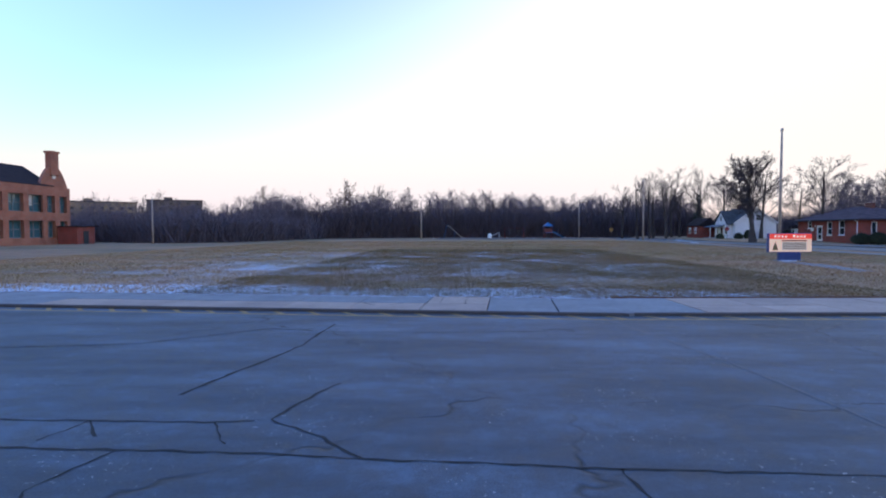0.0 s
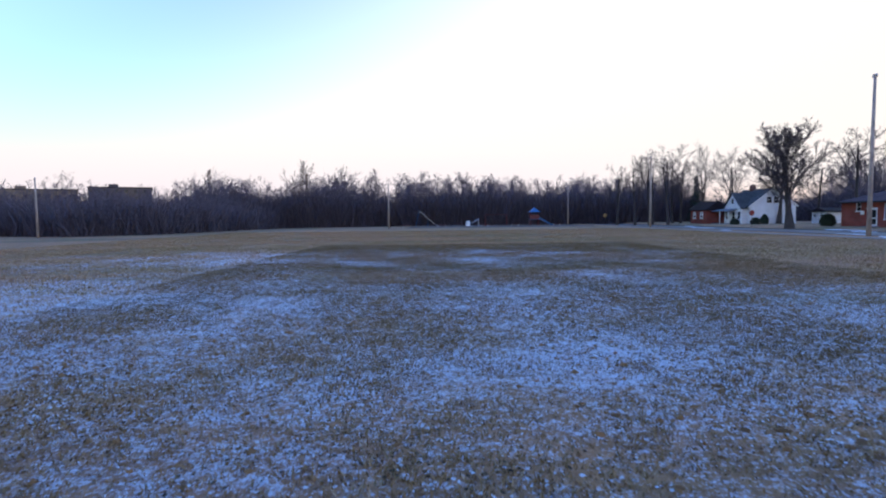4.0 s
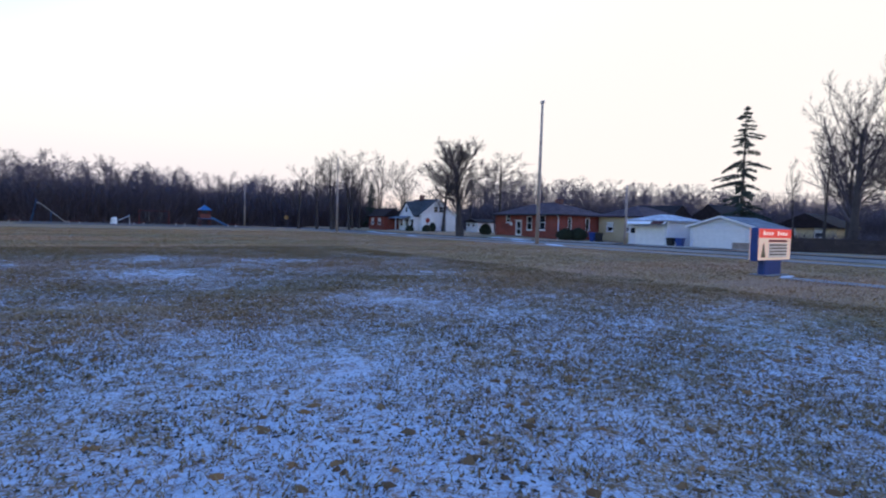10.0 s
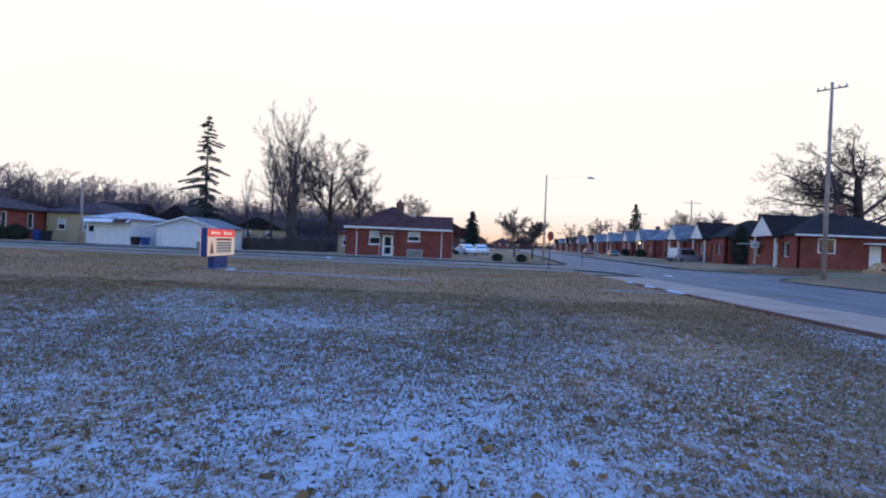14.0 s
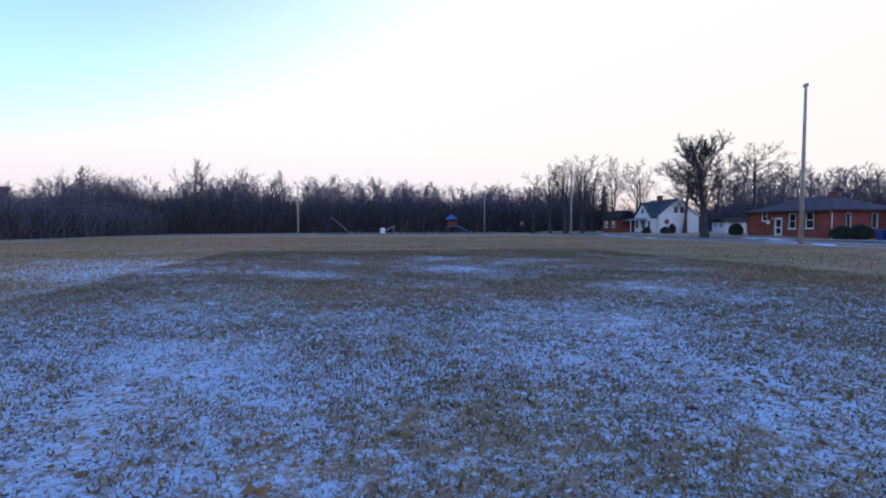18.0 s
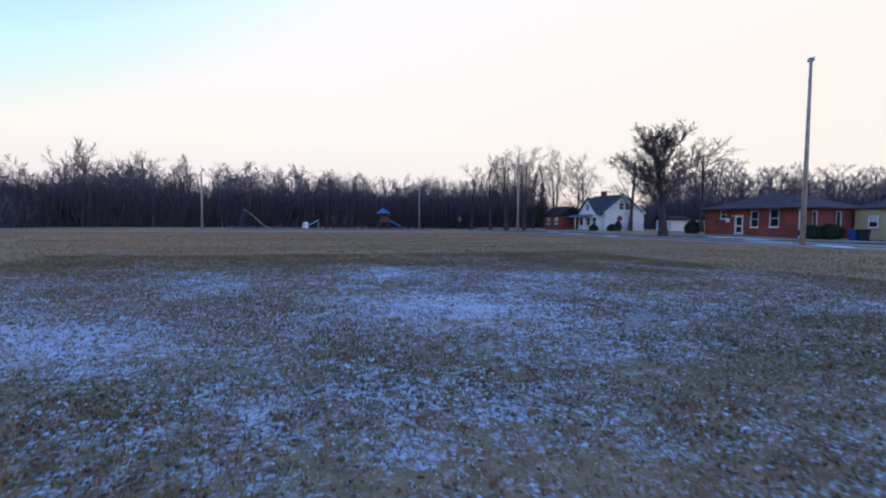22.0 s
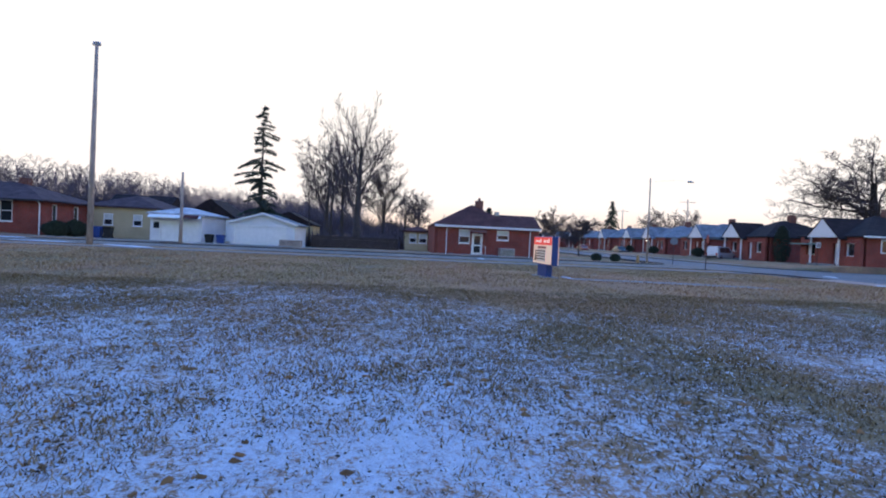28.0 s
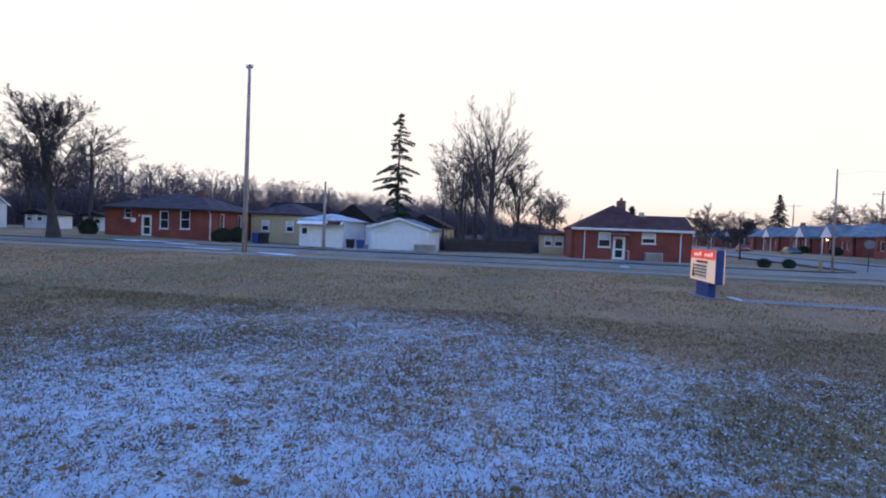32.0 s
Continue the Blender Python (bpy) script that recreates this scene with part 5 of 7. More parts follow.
FAN = dict(slim=0.6, levels=4, kids=(16, 9, 8, 6), low=0.22, bend=0.17, lift=0.08, angle=(22, 62), ratio=(0.9, 0.52, 0.5, 0.8), thin=0.022, stem=0.62, flat=True)
MAPLE = dict(slim=0.72, levels=4, kids=(20, 10, 9, 8), low=0.24, bend=0.17, lift=0.08, angle=(18, 58), ratio=(0.78, 0.52, 0.5, 0.8), thin=0.015, stem=0.62, flat=True)
TALL = dict(slim=0.75, levels=4, kids=(12, 8, 6, 5), low=0.16, bend=0.12, lift=0.08, angle=(20, 54), ratio=(1.0, 0.5, 0.48, 0.8), thin=0.016, stem=0.56, flat=True)
LACE = dict(slim=0.7, levels=4, kids=(13, 7, 6, 5), low=0.28, bend=0.16, lift=0.08, angle=(26, 60), ratio=(0.6, 0.5, 0.5, 0.8), thin=0.015, stem=0.78, flat=True)
PALE = dict(slim=0.8, levels=4, kids=(9, 7, 5, 4), low=0.3, bend=0.1, lift=0.1, angle=(16, 42), ratio=(0.75, 0.5, 0.5, 0.8), thin=0.02, stem=0.6, flat=True)
OAK = dict(slim=0.6, levels=4, kids=(18, 11, 8, 6), low=0.3, bend=0.24, lift=0.05, angle=(34, 80), ratio=(0.95, 0.55, 0.5, 0.8), thin=0.02, stem=0.55, flat=True)
WOOD = dict(levels=3, kids=(9, 6, 8), low=0.25, bend=0.18, lift=0.09, angle=(28, 66), ratio=(0.42, 0.55, 0.8), thin=0.028, stem=0.9, flat=True)


def bare_tree(name, seed, height, trunk_r, rules, m, label, bark=BARK, twig=TWIG, group="", wide=None):
    o = thing(name, m, label, "tree", group)
    (v0, f0), (v1, f1) = bare_tree_parts(seed, height, trunk_r, rules, wide)
    t = part("trunk", raw_mesh("trunk", v0, f0, bark), bark, o)
    c = part("crown", raw_mesh("crown", v1, f1, twig), twig, o)
    return o


bare_tree("maple_tree", 9, 13.6, 0.38, MAPLE, pose(42.6, 78.2, 0), "large spreading leafless tree on the verge", wide=10.6)
bare_tree("yard_tree", 61, 15.2, 0.3, LACE, pose(56.5, 101.6, 0), "broad leafless tree behind the white house", wide=10.5)
bare_tree("tall_tree", 11, 17.8, 0.42, TALL, pose(59.1, 39.5, 0), "tall leafless tree with dark trunk and upswept limbs", wide=11.5)
bare_tree("tall_tree", 12, 13.0, 0.17, OPEN, pose(61.5, 42.7, 0), "thin broken-topped leafless tree", wide=2.4)
bare_tree("tall_tree", 18, 16.0, 0.36, FAN, pose(78, 45.1, 0), "broad leafless tree behind the garages", wide=11)
bare_tree("tall_tree", 13, 18.0, 0.5, FAN, pose(84, 40.8, 0), "broad leafless tree behind the brick bungalow", wide=14)
bare_tree("tall_tree", 14, 9.5, 0.14, OPEN, pose(60, 44.8, 0), "slender leafless sapling behind the garages", wide=1.8)
bare_tree("tall_tree", 15, 8.2, 0.2, BROAD, pose(80, 33.5, 0), "low leafless tree behind the brick bungalow", wide=7)
bare_tree("tall_tree", 19, 14.5, 0.3, TALL, pose(64.5, 41.6, 0), "leafless tree with several upright limbs beside the garages", wide=6)
bare_tree("tall_tree", 16, 13.0, 0.3, VASE, pose(86, 36.8, 0), "leafless tree behind the brick bungalow", wide=8)
bare_tree("tall_tree", 17, 12.6, 0.25, BROAD, pose(118, 29.0, 0), "leafless tree showing over the bungalow roof", wide=9)
bare_tree("oak_tree", 21, 16.6, 0.75, OAK, pose(60, -26, 0.4), "large dome-crowned leafless tree behind the corner bungalow", wide=19)
# the glow on this street tree is in its pale twig colour
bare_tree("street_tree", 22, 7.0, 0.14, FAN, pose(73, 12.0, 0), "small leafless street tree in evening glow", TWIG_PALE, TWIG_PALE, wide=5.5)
bare_tree("street_tree", 23, 5.0, 0.1, FAN, pose(67.4, 10.3, 0), "small dark leafless bush at the corner", wide=5.0)
for k, (x, y, h, r, w) in enumerate(((40.4, 115.5, 14.6, LACE, 6), (43.4, 114.1, 15.6, LACE, 6), (46.5, 119.1, 16.2, LACE, 6.5), (50.8, 115.9, 16.6, LACE, 5), (55.2, 113.3, 15.2, LACE, 6), (57.4, 118.5, 14.5, LACE, 5), (60.7, 90.7, 14.4, LACE, 9), (36, 121, 12.5, LACE, 6), (66, 106, 12.5, LACE, 7), (38.4, 117.6, 13.4, LACE, 5.5), (42.2, 118.4, 14.2, LACE, 6), (44.6, 116.8, 13.6, LACE, 5), (48.9, 121.0, 14.8, LACE, 6), (53.0, 119.5, 13.8, LACE, 5.5))):
    bare_tree("yard_tree", 30 + k, h, 0.24, r, pose(x, y, 0), "leafless tree near the white house", group="trees by the white house", wide=w * 1.3)
# garden trees: evening glow painted by the warm pale twig colour
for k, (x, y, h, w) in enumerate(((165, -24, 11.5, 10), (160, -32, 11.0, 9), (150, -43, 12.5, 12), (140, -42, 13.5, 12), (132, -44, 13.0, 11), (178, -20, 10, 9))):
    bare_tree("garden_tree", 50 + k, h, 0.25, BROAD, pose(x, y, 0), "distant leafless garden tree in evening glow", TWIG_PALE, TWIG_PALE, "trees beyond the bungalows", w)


def spruce(x, y, height, seed, label, spread=0.22, gaps=0.35, needle=NEEDLE):
    """A conifer: straight stem, whorls of drooping boughs with needle sprays."""
    rng = random.Random(seed)
    o = thing("spruce_tree", pose(x, y, 0), label, "tree")
    part("trunk", M().tube([(0, 0, -0.2), (0.05, 0.03, height * 0.5), (0, 0, height)], [0.24, 0.14, 0.02], 8), BARK, o)
    V, F = [], []
    z = height * 0.12
    while z < height * 0.99:
        s = (height - z) / height
        for k in range(rng.randint(4, 6)):
            if rng.random() < gaps:
                continue
            a = rng.uniform(0, 6.283)
            ln = (0.35 + spread * height * s ** 0.75) * rng.uniform(0.6, 1.05)
            ln *= rng.choice((0.45, 0.7, 0.9, 1.1, 1.25)) if gaps > 0.2 else 1.0
            lift = rng.uniform(-0.05, 0.2) if gaps > 0.2 else 0.12
            sag = 0.22 if gaps > 0.2 else 0.42
            steps = max(3, int(ln / 0.22))
            for q in range(steps * 4):
                t = (q + rng.random()) / (steps * 4)
                t = t ** 0.6 if gaps > 0.2 else t
                c = Vector((math.cos(a) * ln * t, math.sin(a) * ln * t, z + lift * ln - sag * ln * t * t))
                w = (0.5 if gaps > 0.2 else 0.42) * (1.1 - 0.6 * t)
                for _ in range(2):
                    u = Vector((rng.uniform(-1, 1), rng.uniform(-1, 1), rng.uniform(-0.9, 0.35))).normalized() * w
                    v = u.orthogonal().normalized() * 0.1
                    i = len(V)
                    V += [c - v, c + v, c + u]
                    F.append((i, i + 1, i + 2))
        z += height * 0.028 * rng.uniform(0.7, 1.4)
    part("foliage", raw_mesh("foliage", [tuple(v) for v in V], F, needle), needle, o)
    return o


spruce(61.1, 50.6, 15.6, 3, "tall thin spruce with sparse ragged boughs", 0.25, 0.34)
spruce(95, 17.5, 7.5, 4, "dark dense spruce beside the road", 0.3, 0.0)
spruce(60, 137, 11, 5, "dark spruce among bare trees", 0.2, 0.0)
spruce(152, -31, 15, 6, "dark spruce behind the bungalows", 0.3, 0.0)


def arborvitae(x, y, z, h, r, label):
    """A clipped upright evergreen of small sprays."""
    rng = random.Random(int(x * 10))
    V, F = [], []
    for _ in range(1500):
        t = rng.random()
        rad = r * math.sin(math.pi * min(1, 0.12 + 0.88 * t)) ** 0.6 * rng.uniform(0.75, 1.05)
        a = rng.uniform(0, 6.283)
        c = Vector((rad * math.cos(a), rad * math.sin(a), t * h))
        u = Vector((math.cos(a) * 0.4, math.sin(a) * 0.4, 1)).normalized() * rng.uniform(0.15, 0.3)
        v = Vector((-math.sin(a), math.cos(a), 0)) * 0.09
        i = len(V)
        V += [c - v, c + v, c + u]
        F.append((i, i + 1, i + 2))
    o = thing("evergreen_shrub", pose(x, y, z), label, "shrub")
    part("stem", M().tube([(0, 0, -0.1), (0, 0, h * 0.8)], [0.09, 0.03], 6), BARK, o)
    part("foliage", raw_mesh("foliage", [tuple(v) for v in V], F, NEEDLE), NEEDLE, o)


arborvitae(57.5, -11.2, 0.45, 4.2, 1.0, "tall dark upright evergreen between bungalows")
for x, y, h, r in ((48.8, 65.3, 1.2, 1.1), (50.2, 64.5, 1.3, 1.2), (48.9, 80.4, 1.6, 0.9)):
    arborvitae(x, y, 0, h, r, "low dark shrub beside brick bungalow")
for x, y, h, r in ((47.6, 99.0, 1.0, 0.7), (51.0, 99.0, 1.1, 0.8), (53.8, 101.2, 1.6, 0.6)):
    arborvitae(x, y, 0, h, r, "small dark shrub before the white house")
for x, v in ((72.0, -13.6), (98.5, -13.6), (86.5, -13.2)):
    p = plot(x, v)
    arborvitae(p.x, p.y, 0.5, 1.1, 0.9, "low dark shrub before a bungalow")
for x, y in ((46.2, 16.5), (47.2, 14.2)):
    arborvitae(x, y, -0.1, 0.55, 0.45, "small rounded shrub near the corner")


# ---- woods round the field ----
def woods(name, spots, seed, label, bark, scale=(0.8, 1.06), rules=WOOD):
    """Many leafless trees joined in one mesh, from a few patterns turned and scaled."""
    rng = random.Random(seed)
    protos = []
    for k in range(7):
        (v0, f0), (v1, f1) = bare_tree_parts(seed * 50 + k, 13.5, 0.17, rules)
        protos.append((np.concatenate([v0, v1]), np.concatenate([f0, f1 + len(v0)])))
    V, F, o = [], [], 0
    for x, y, z, h in spots:
        v, f = protos[rng.randrange(7)]
        a, s = rng.uniform(0, 6.283), h / 13.5 * rng.uniform(*scale)
        w = s * rng.uniform(0.8, 1.15)
        c, d = math.cos(a), math.sin(a)
        V.append(np.stack([(v[:, 0] * c - v[:, 1] * d) * w + x, (v[:, 0] * d + v[:, 1] * c) * w + y, v[:, 2] * s + z], 1))
        F.append(f + o)
        o += len(v)
    me = raw_mesh(name, np.concatenate(V), np.concatenate(F), bark)
    tagged(new(name, me), label, "woods", "", "stuff")


def along(pts, n, deep, h, seed, z=0.0):
    """Spots along a line in plan, up to deep metres to its left."""
    rng = random.Random(seed)
    pts = [Vector(p) for p in pts]
    lens = [(b - a).length for a, b in zip(pts, pts[1:])]
    res = []
    for _ in range(n):
        t = rng.random() * sum(lens)
        i = 0
        while t > lens[i] and i < len(lens) - 1:
            t -= lens[i]
            i += 1
        d = (pts[i + 1] - pts[i]).normalized()
        p = pts[i] + d * t + Vector((-d.y, d.x)) * deep * rng.random() ** 1.2
        zz = lawn_z(p.x, p.y - kerb_y(p.x)) if z is None else z
        res.append((p.x, p.y, zz, h))
    return res


WEST = [(-34, 128), (-37, 105), (-38, 86), (-46, 80), (-70, 92), (-110, 110)]
NORTH = [(64, 142), (40, 139), (20, 138), (-10, 137), (-34, 128), (-48, 118)]
EAST = [(175, 42), (140, 62), (112, 88), (90, 112), (78, 122)]
GAP = [(92, 116), (63, 143)]
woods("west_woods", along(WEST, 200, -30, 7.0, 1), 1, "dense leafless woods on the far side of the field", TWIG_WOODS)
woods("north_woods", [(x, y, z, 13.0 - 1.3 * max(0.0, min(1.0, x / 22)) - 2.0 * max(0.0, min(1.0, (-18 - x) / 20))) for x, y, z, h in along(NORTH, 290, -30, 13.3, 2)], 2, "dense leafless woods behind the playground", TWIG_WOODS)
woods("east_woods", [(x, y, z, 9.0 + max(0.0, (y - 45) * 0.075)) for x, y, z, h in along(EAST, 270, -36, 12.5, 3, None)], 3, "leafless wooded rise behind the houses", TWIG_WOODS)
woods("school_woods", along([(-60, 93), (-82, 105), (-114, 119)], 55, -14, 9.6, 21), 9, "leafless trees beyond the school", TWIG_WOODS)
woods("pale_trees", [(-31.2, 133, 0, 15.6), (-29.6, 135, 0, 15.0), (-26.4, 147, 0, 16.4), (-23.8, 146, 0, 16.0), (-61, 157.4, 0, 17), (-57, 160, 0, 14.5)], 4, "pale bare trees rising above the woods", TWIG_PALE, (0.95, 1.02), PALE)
woods("far_trees", along([(330, -60), (300, 0), (230, 40)], 34, -30, 8.0, 7) + along([(220, -70), (300, -60)], 16, -20, 9.0, 8), 7, "low line of distant leafless trees along the road", TWIG)
# glow along the road again put into the twig colour
woods("street_trees", [(100 + 11 * k, 22 + (k * 31 % 14), 0, 7) for k in range(7)], 6, "leafless garden trees along the road", TWIG_PALE)


def brush(name, pts, n, deep, h, seed, label):
    """Undergrowth: thin upright stems and crossing twigs, joined."""
    rng = np.random.default_rng(seed)
    base = np.array([s[:3] for s in along(pts, n, deep, 1, seed, None)])
    k = 5
    c = np.repeat(base, k, 0) + rng.normal(0, 0.5, (n * k, 3)) * (1, 1, 0)
    hh = h * rng.uniform(0.35, 1.0, n * k) * (1 - 0.3 * rng.random(n * k))
    lean = rng.normal(0, 0.42, (n * k, 2)) * hh[:, None]
    a = rng.uniform(0, np.pi, n * k)
    wv = np.stack([np.cos(a), np.sin(a), np.zeros(n * k)], 1) * rng.uniform(0.03, 0.09, n * k)[:, None]
    tip = c + np.concatenate([lean, hh[:, None]], 1)
    mid = (c + tip) / 2 + rng.normal(0, 0.3, (n * k, 3))
    V = np.stack([c - wv, c + wv, mid + wv * 0.7, mid - wv * 0.7, tip, tip], 1)[:, :5]
    i = np.arange(n * k)[:, None] * 5
    F = np.concatenate([i + np.array([0, 1, 2]), i + np.array([0, 2, 3]), i + np.array([3, 2, 4])])
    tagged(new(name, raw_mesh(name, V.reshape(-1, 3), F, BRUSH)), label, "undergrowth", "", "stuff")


def thicket(name, pts, n, deep, h, seed, label):
    """Fine twig tangle through a wood: slender slivers in all directions, thinning towards the treetops."""
    rng = np.random.default_rng(seed)
    base = np.array([q[:3] for q in along(pts, n, deep, 1, seed, None)])
    top = h * (0.86 + 0.16 * np.sin(base[:, 0] * 0.31 + seed) + 0.1 * np.sin(base[:, 0] * 0.9 + base[:, 1] * 0.7))
    c = base + np.stack([np.zeros(n), np.zeros(n), top * rng.beta(1.1, 1.45, n)], 1)
    d = rng.normal(0, 1, (n, 3)) + (0, 0, 0.7)
    d /= np.linalg.norm(d, axis=1)[:, None]
    side = np.cross(d, rng.normal(0, 1, (n, 3)))
    side /= np.linalg.norm(side, axis=1)[:, None]
    long = rng.uniform(0.6, 1.9, n)[:, None]
    w = rng.uniform(0.02, 0.05, n)[:, None]
    V = np.stack([c - side * w, c + side * w, c + d * long], 1)
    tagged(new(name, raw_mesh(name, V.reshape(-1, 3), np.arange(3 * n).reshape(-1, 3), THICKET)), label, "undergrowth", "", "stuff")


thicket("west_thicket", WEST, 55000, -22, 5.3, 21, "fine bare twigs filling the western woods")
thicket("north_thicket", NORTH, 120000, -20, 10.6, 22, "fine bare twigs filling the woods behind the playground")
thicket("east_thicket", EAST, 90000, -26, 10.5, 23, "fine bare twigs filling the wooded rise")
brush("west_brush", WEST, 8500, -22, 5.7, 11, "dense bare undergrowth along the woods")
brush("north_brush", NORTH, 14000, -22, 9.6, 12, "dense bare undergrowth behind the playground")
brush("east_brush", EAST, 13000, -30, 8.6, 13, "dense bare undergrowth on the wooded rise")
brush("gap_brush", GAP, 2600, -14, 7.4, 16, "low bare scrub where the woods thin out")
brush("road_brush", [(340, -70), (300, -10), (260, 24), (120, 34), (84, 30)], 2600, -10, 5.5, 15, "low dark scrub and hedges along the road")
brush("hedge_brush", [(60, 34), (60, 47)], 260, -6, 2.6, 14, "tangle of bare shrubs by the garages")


# ---- poles, lamps and signs along the streets ----
def utility_pole(x, y, h, r, label, arms=(), lean=0.0):
    o = thing("utility_pole", pose(x, y, 0, 0, lean, 0), label, "utility pole", "utility poles")
    part("pole", M().tube([(0, 0, -0.3), (0, 0, h * 0.5), (0, 0, h)], [r * 1.15, r * 0.9, r * 0.6], 10), POLE_WOOD, o, smooth=True)
    part("cap", M().tube([(0, 0, h), (0, 0, h + 0.05)], [r * 0.8, r * 0.5], 10), STEEL, o)
    for z, half, turn in arms:
        c, s = math.cos(radians(turn)), math.sin(radians(turn))
        a = part("crossarm", M().tube([(-half * c, -half * s, z), (half * c, half * s, z)], 0.06, 4), POLE_WOOD, o)
        for k in (-0.9, -0.45, 0.45, 0.9):
            part("insulator", M().tube([(half * c * k, half * s * k, z + 0.05), (half * c * k, half * s * k, z + 0.2)], [0.05, 0.03], 8), STEEL, a)
    return o


utility_pole(32.3, 53.8, 12.1, 0.15, "tall weathered wooden utility pole on the verge", [(11.95, 0.22, 90)], 0.4)
utility_pole(-8.8, 105, 7.8, 0.14, "plain wooden pole at the edge of the playground")
utility_pole(27.5, 127, 8.2, 0.13, "grey wooden pole before the woods")
utility_pole(31.7, 93.6, 10.6, 0.15, "wooden utility pole at the field's far corner", [(10.3, 0.9, 60)])
utility_pole(42.6, 52.4, 5.6, 0.13, "short dark wooden pole by the driveway")
utility_pole(30.9, -2.15, 12.1, 0.135, "tall wooden utility pole with crossarm at the kerb", [(11.75, 0.8, 40)], 0.2)
utility_pole(-47, 76, 7.0, 0.12, "grey pole before the western woods")
pe = utility_pole(43.8, 12.75, 7.6, 0.08, "slim street-lamp pole at the corner", [], 0.8)
part("lamp_arm", M().tube([(0, 0, 7.3), (0, -2.0, 7.55), (0, -3.7, 7.5)], 0.006, 5), STEEL, pe)
part("lamp_head", M().tube([(0, -3.5, 7.5), (0, -3.75, 7.52), (0, -4.15, 7.48)], [0.05, 0.11, 0.03], 10), STEEL, pe, "flat cobra-head street lamp")
for k, x in enumerate((100, 136, 172)):
    p = plot(x, -26)
    utility_pole(p.x, p.y, 11.5, 0.16, "distant utility pole with crossarm", [(11.0, 1.6, 85)])


def post_sign(x, y, h, turn, shape, mat, label, z=0.0, r=0.38):
    o = thing("road_sign", pose(x, y, z, 0, 0, turn), label, "road sign")
    part("post", M().tube([(0, 0, -0.2), (0, 0, h)], 0.03, 6), BARK, o, "dark steel post")
    if shape == 'board':
        part("plate", M().box(-0.06, -0.62, h - 0.55, -0.035, 0.62, h + 0.05), mat, o)
        part("lettering", M().box(-0.066, -0.4, h - 0.2, -0.061, 0.4, h - 0.12).box(-0.066, -0.45, h - 0.4, -0.061, 0.45, h - 0.3), INK, o)
    else:
        n = {'octagon': 8, 'round': 20, 'diamond': 4}[shape]
        off = math.pi / 8 if n == 8 else 0
        pts = [(r * math.cos(2 * math.pi * k / n + off), r * math.sin(2 * math.pi * k / n + off)) for k in range(n)]
        v = [(-0.045, a, h - r * 0.8 + b) for a, b in pts] + [(-0.06, a, h - r * 0.8 + b) for a, b in pts]
        part("plate", M().add(v, [tuple(range(n)), tuple(range(2 * n - 1, n - 1, -1))] + [(k, (k + 1) % n, n + (k + 1) % n, n + k) for k in range(n)]), mat, o)
    return o


post_sign(33.4, 120.3, 2.4, -70, 'diamond', YELLOW, "yellow diamond warning sign on a post", r=0.55)
post_sign(42.9, 86.5, 2.3, 30, 'octagon', RED_SIGN, "red stop sign on a steel post")
post_sign(47.6, -7.2, 2.4, 30, 'board', WHITE, "white notice board on two thin posts", 0.3)
post_sign(32.7, 14.2, 2.4, 40, 'octagon', RED_SIGN, "red stop sign on a steel post", r=0.32)
post_sign(46.4, 8.8, 2.4, -20, 'round', EDGING, "plain round back of a road sign", r=0.35)
hyd = thing("fire_hydrant", pose(42.6, 14.2, 0), "small yellow fire hydrant at the corner", "hydrant")
part("barrel", M().tube([(0, 0, 0), (0, 0, 0.55), (0, 0, 0.72)], [0.13, 0.12, 0.04], 10), YELLOW, hyd)
part("outlet", M().tube([(-0.18, 0, 0.45), (0.18, 0, 0.45)], 0.05, 8), YELLOW, hyd)


def sign_text(x0, x1, z0, z1, y, mat, parent, name, rows):
    m = M()
    dz = (z1 - z0) / rows
    rng = random.Random(3)
    for k in range(rows):
        a = x0
        while a < x1 - 0.03:
            w = rng.uniform(0.05, 0.16)
            m.box(a, y, z0 + k * dz + dz * 0.25, min(a + w, x1), y + 0.004, z0 + k * dz + dz * 0.75)
            a += w + 0.03
    part(name, m, mat, parent)


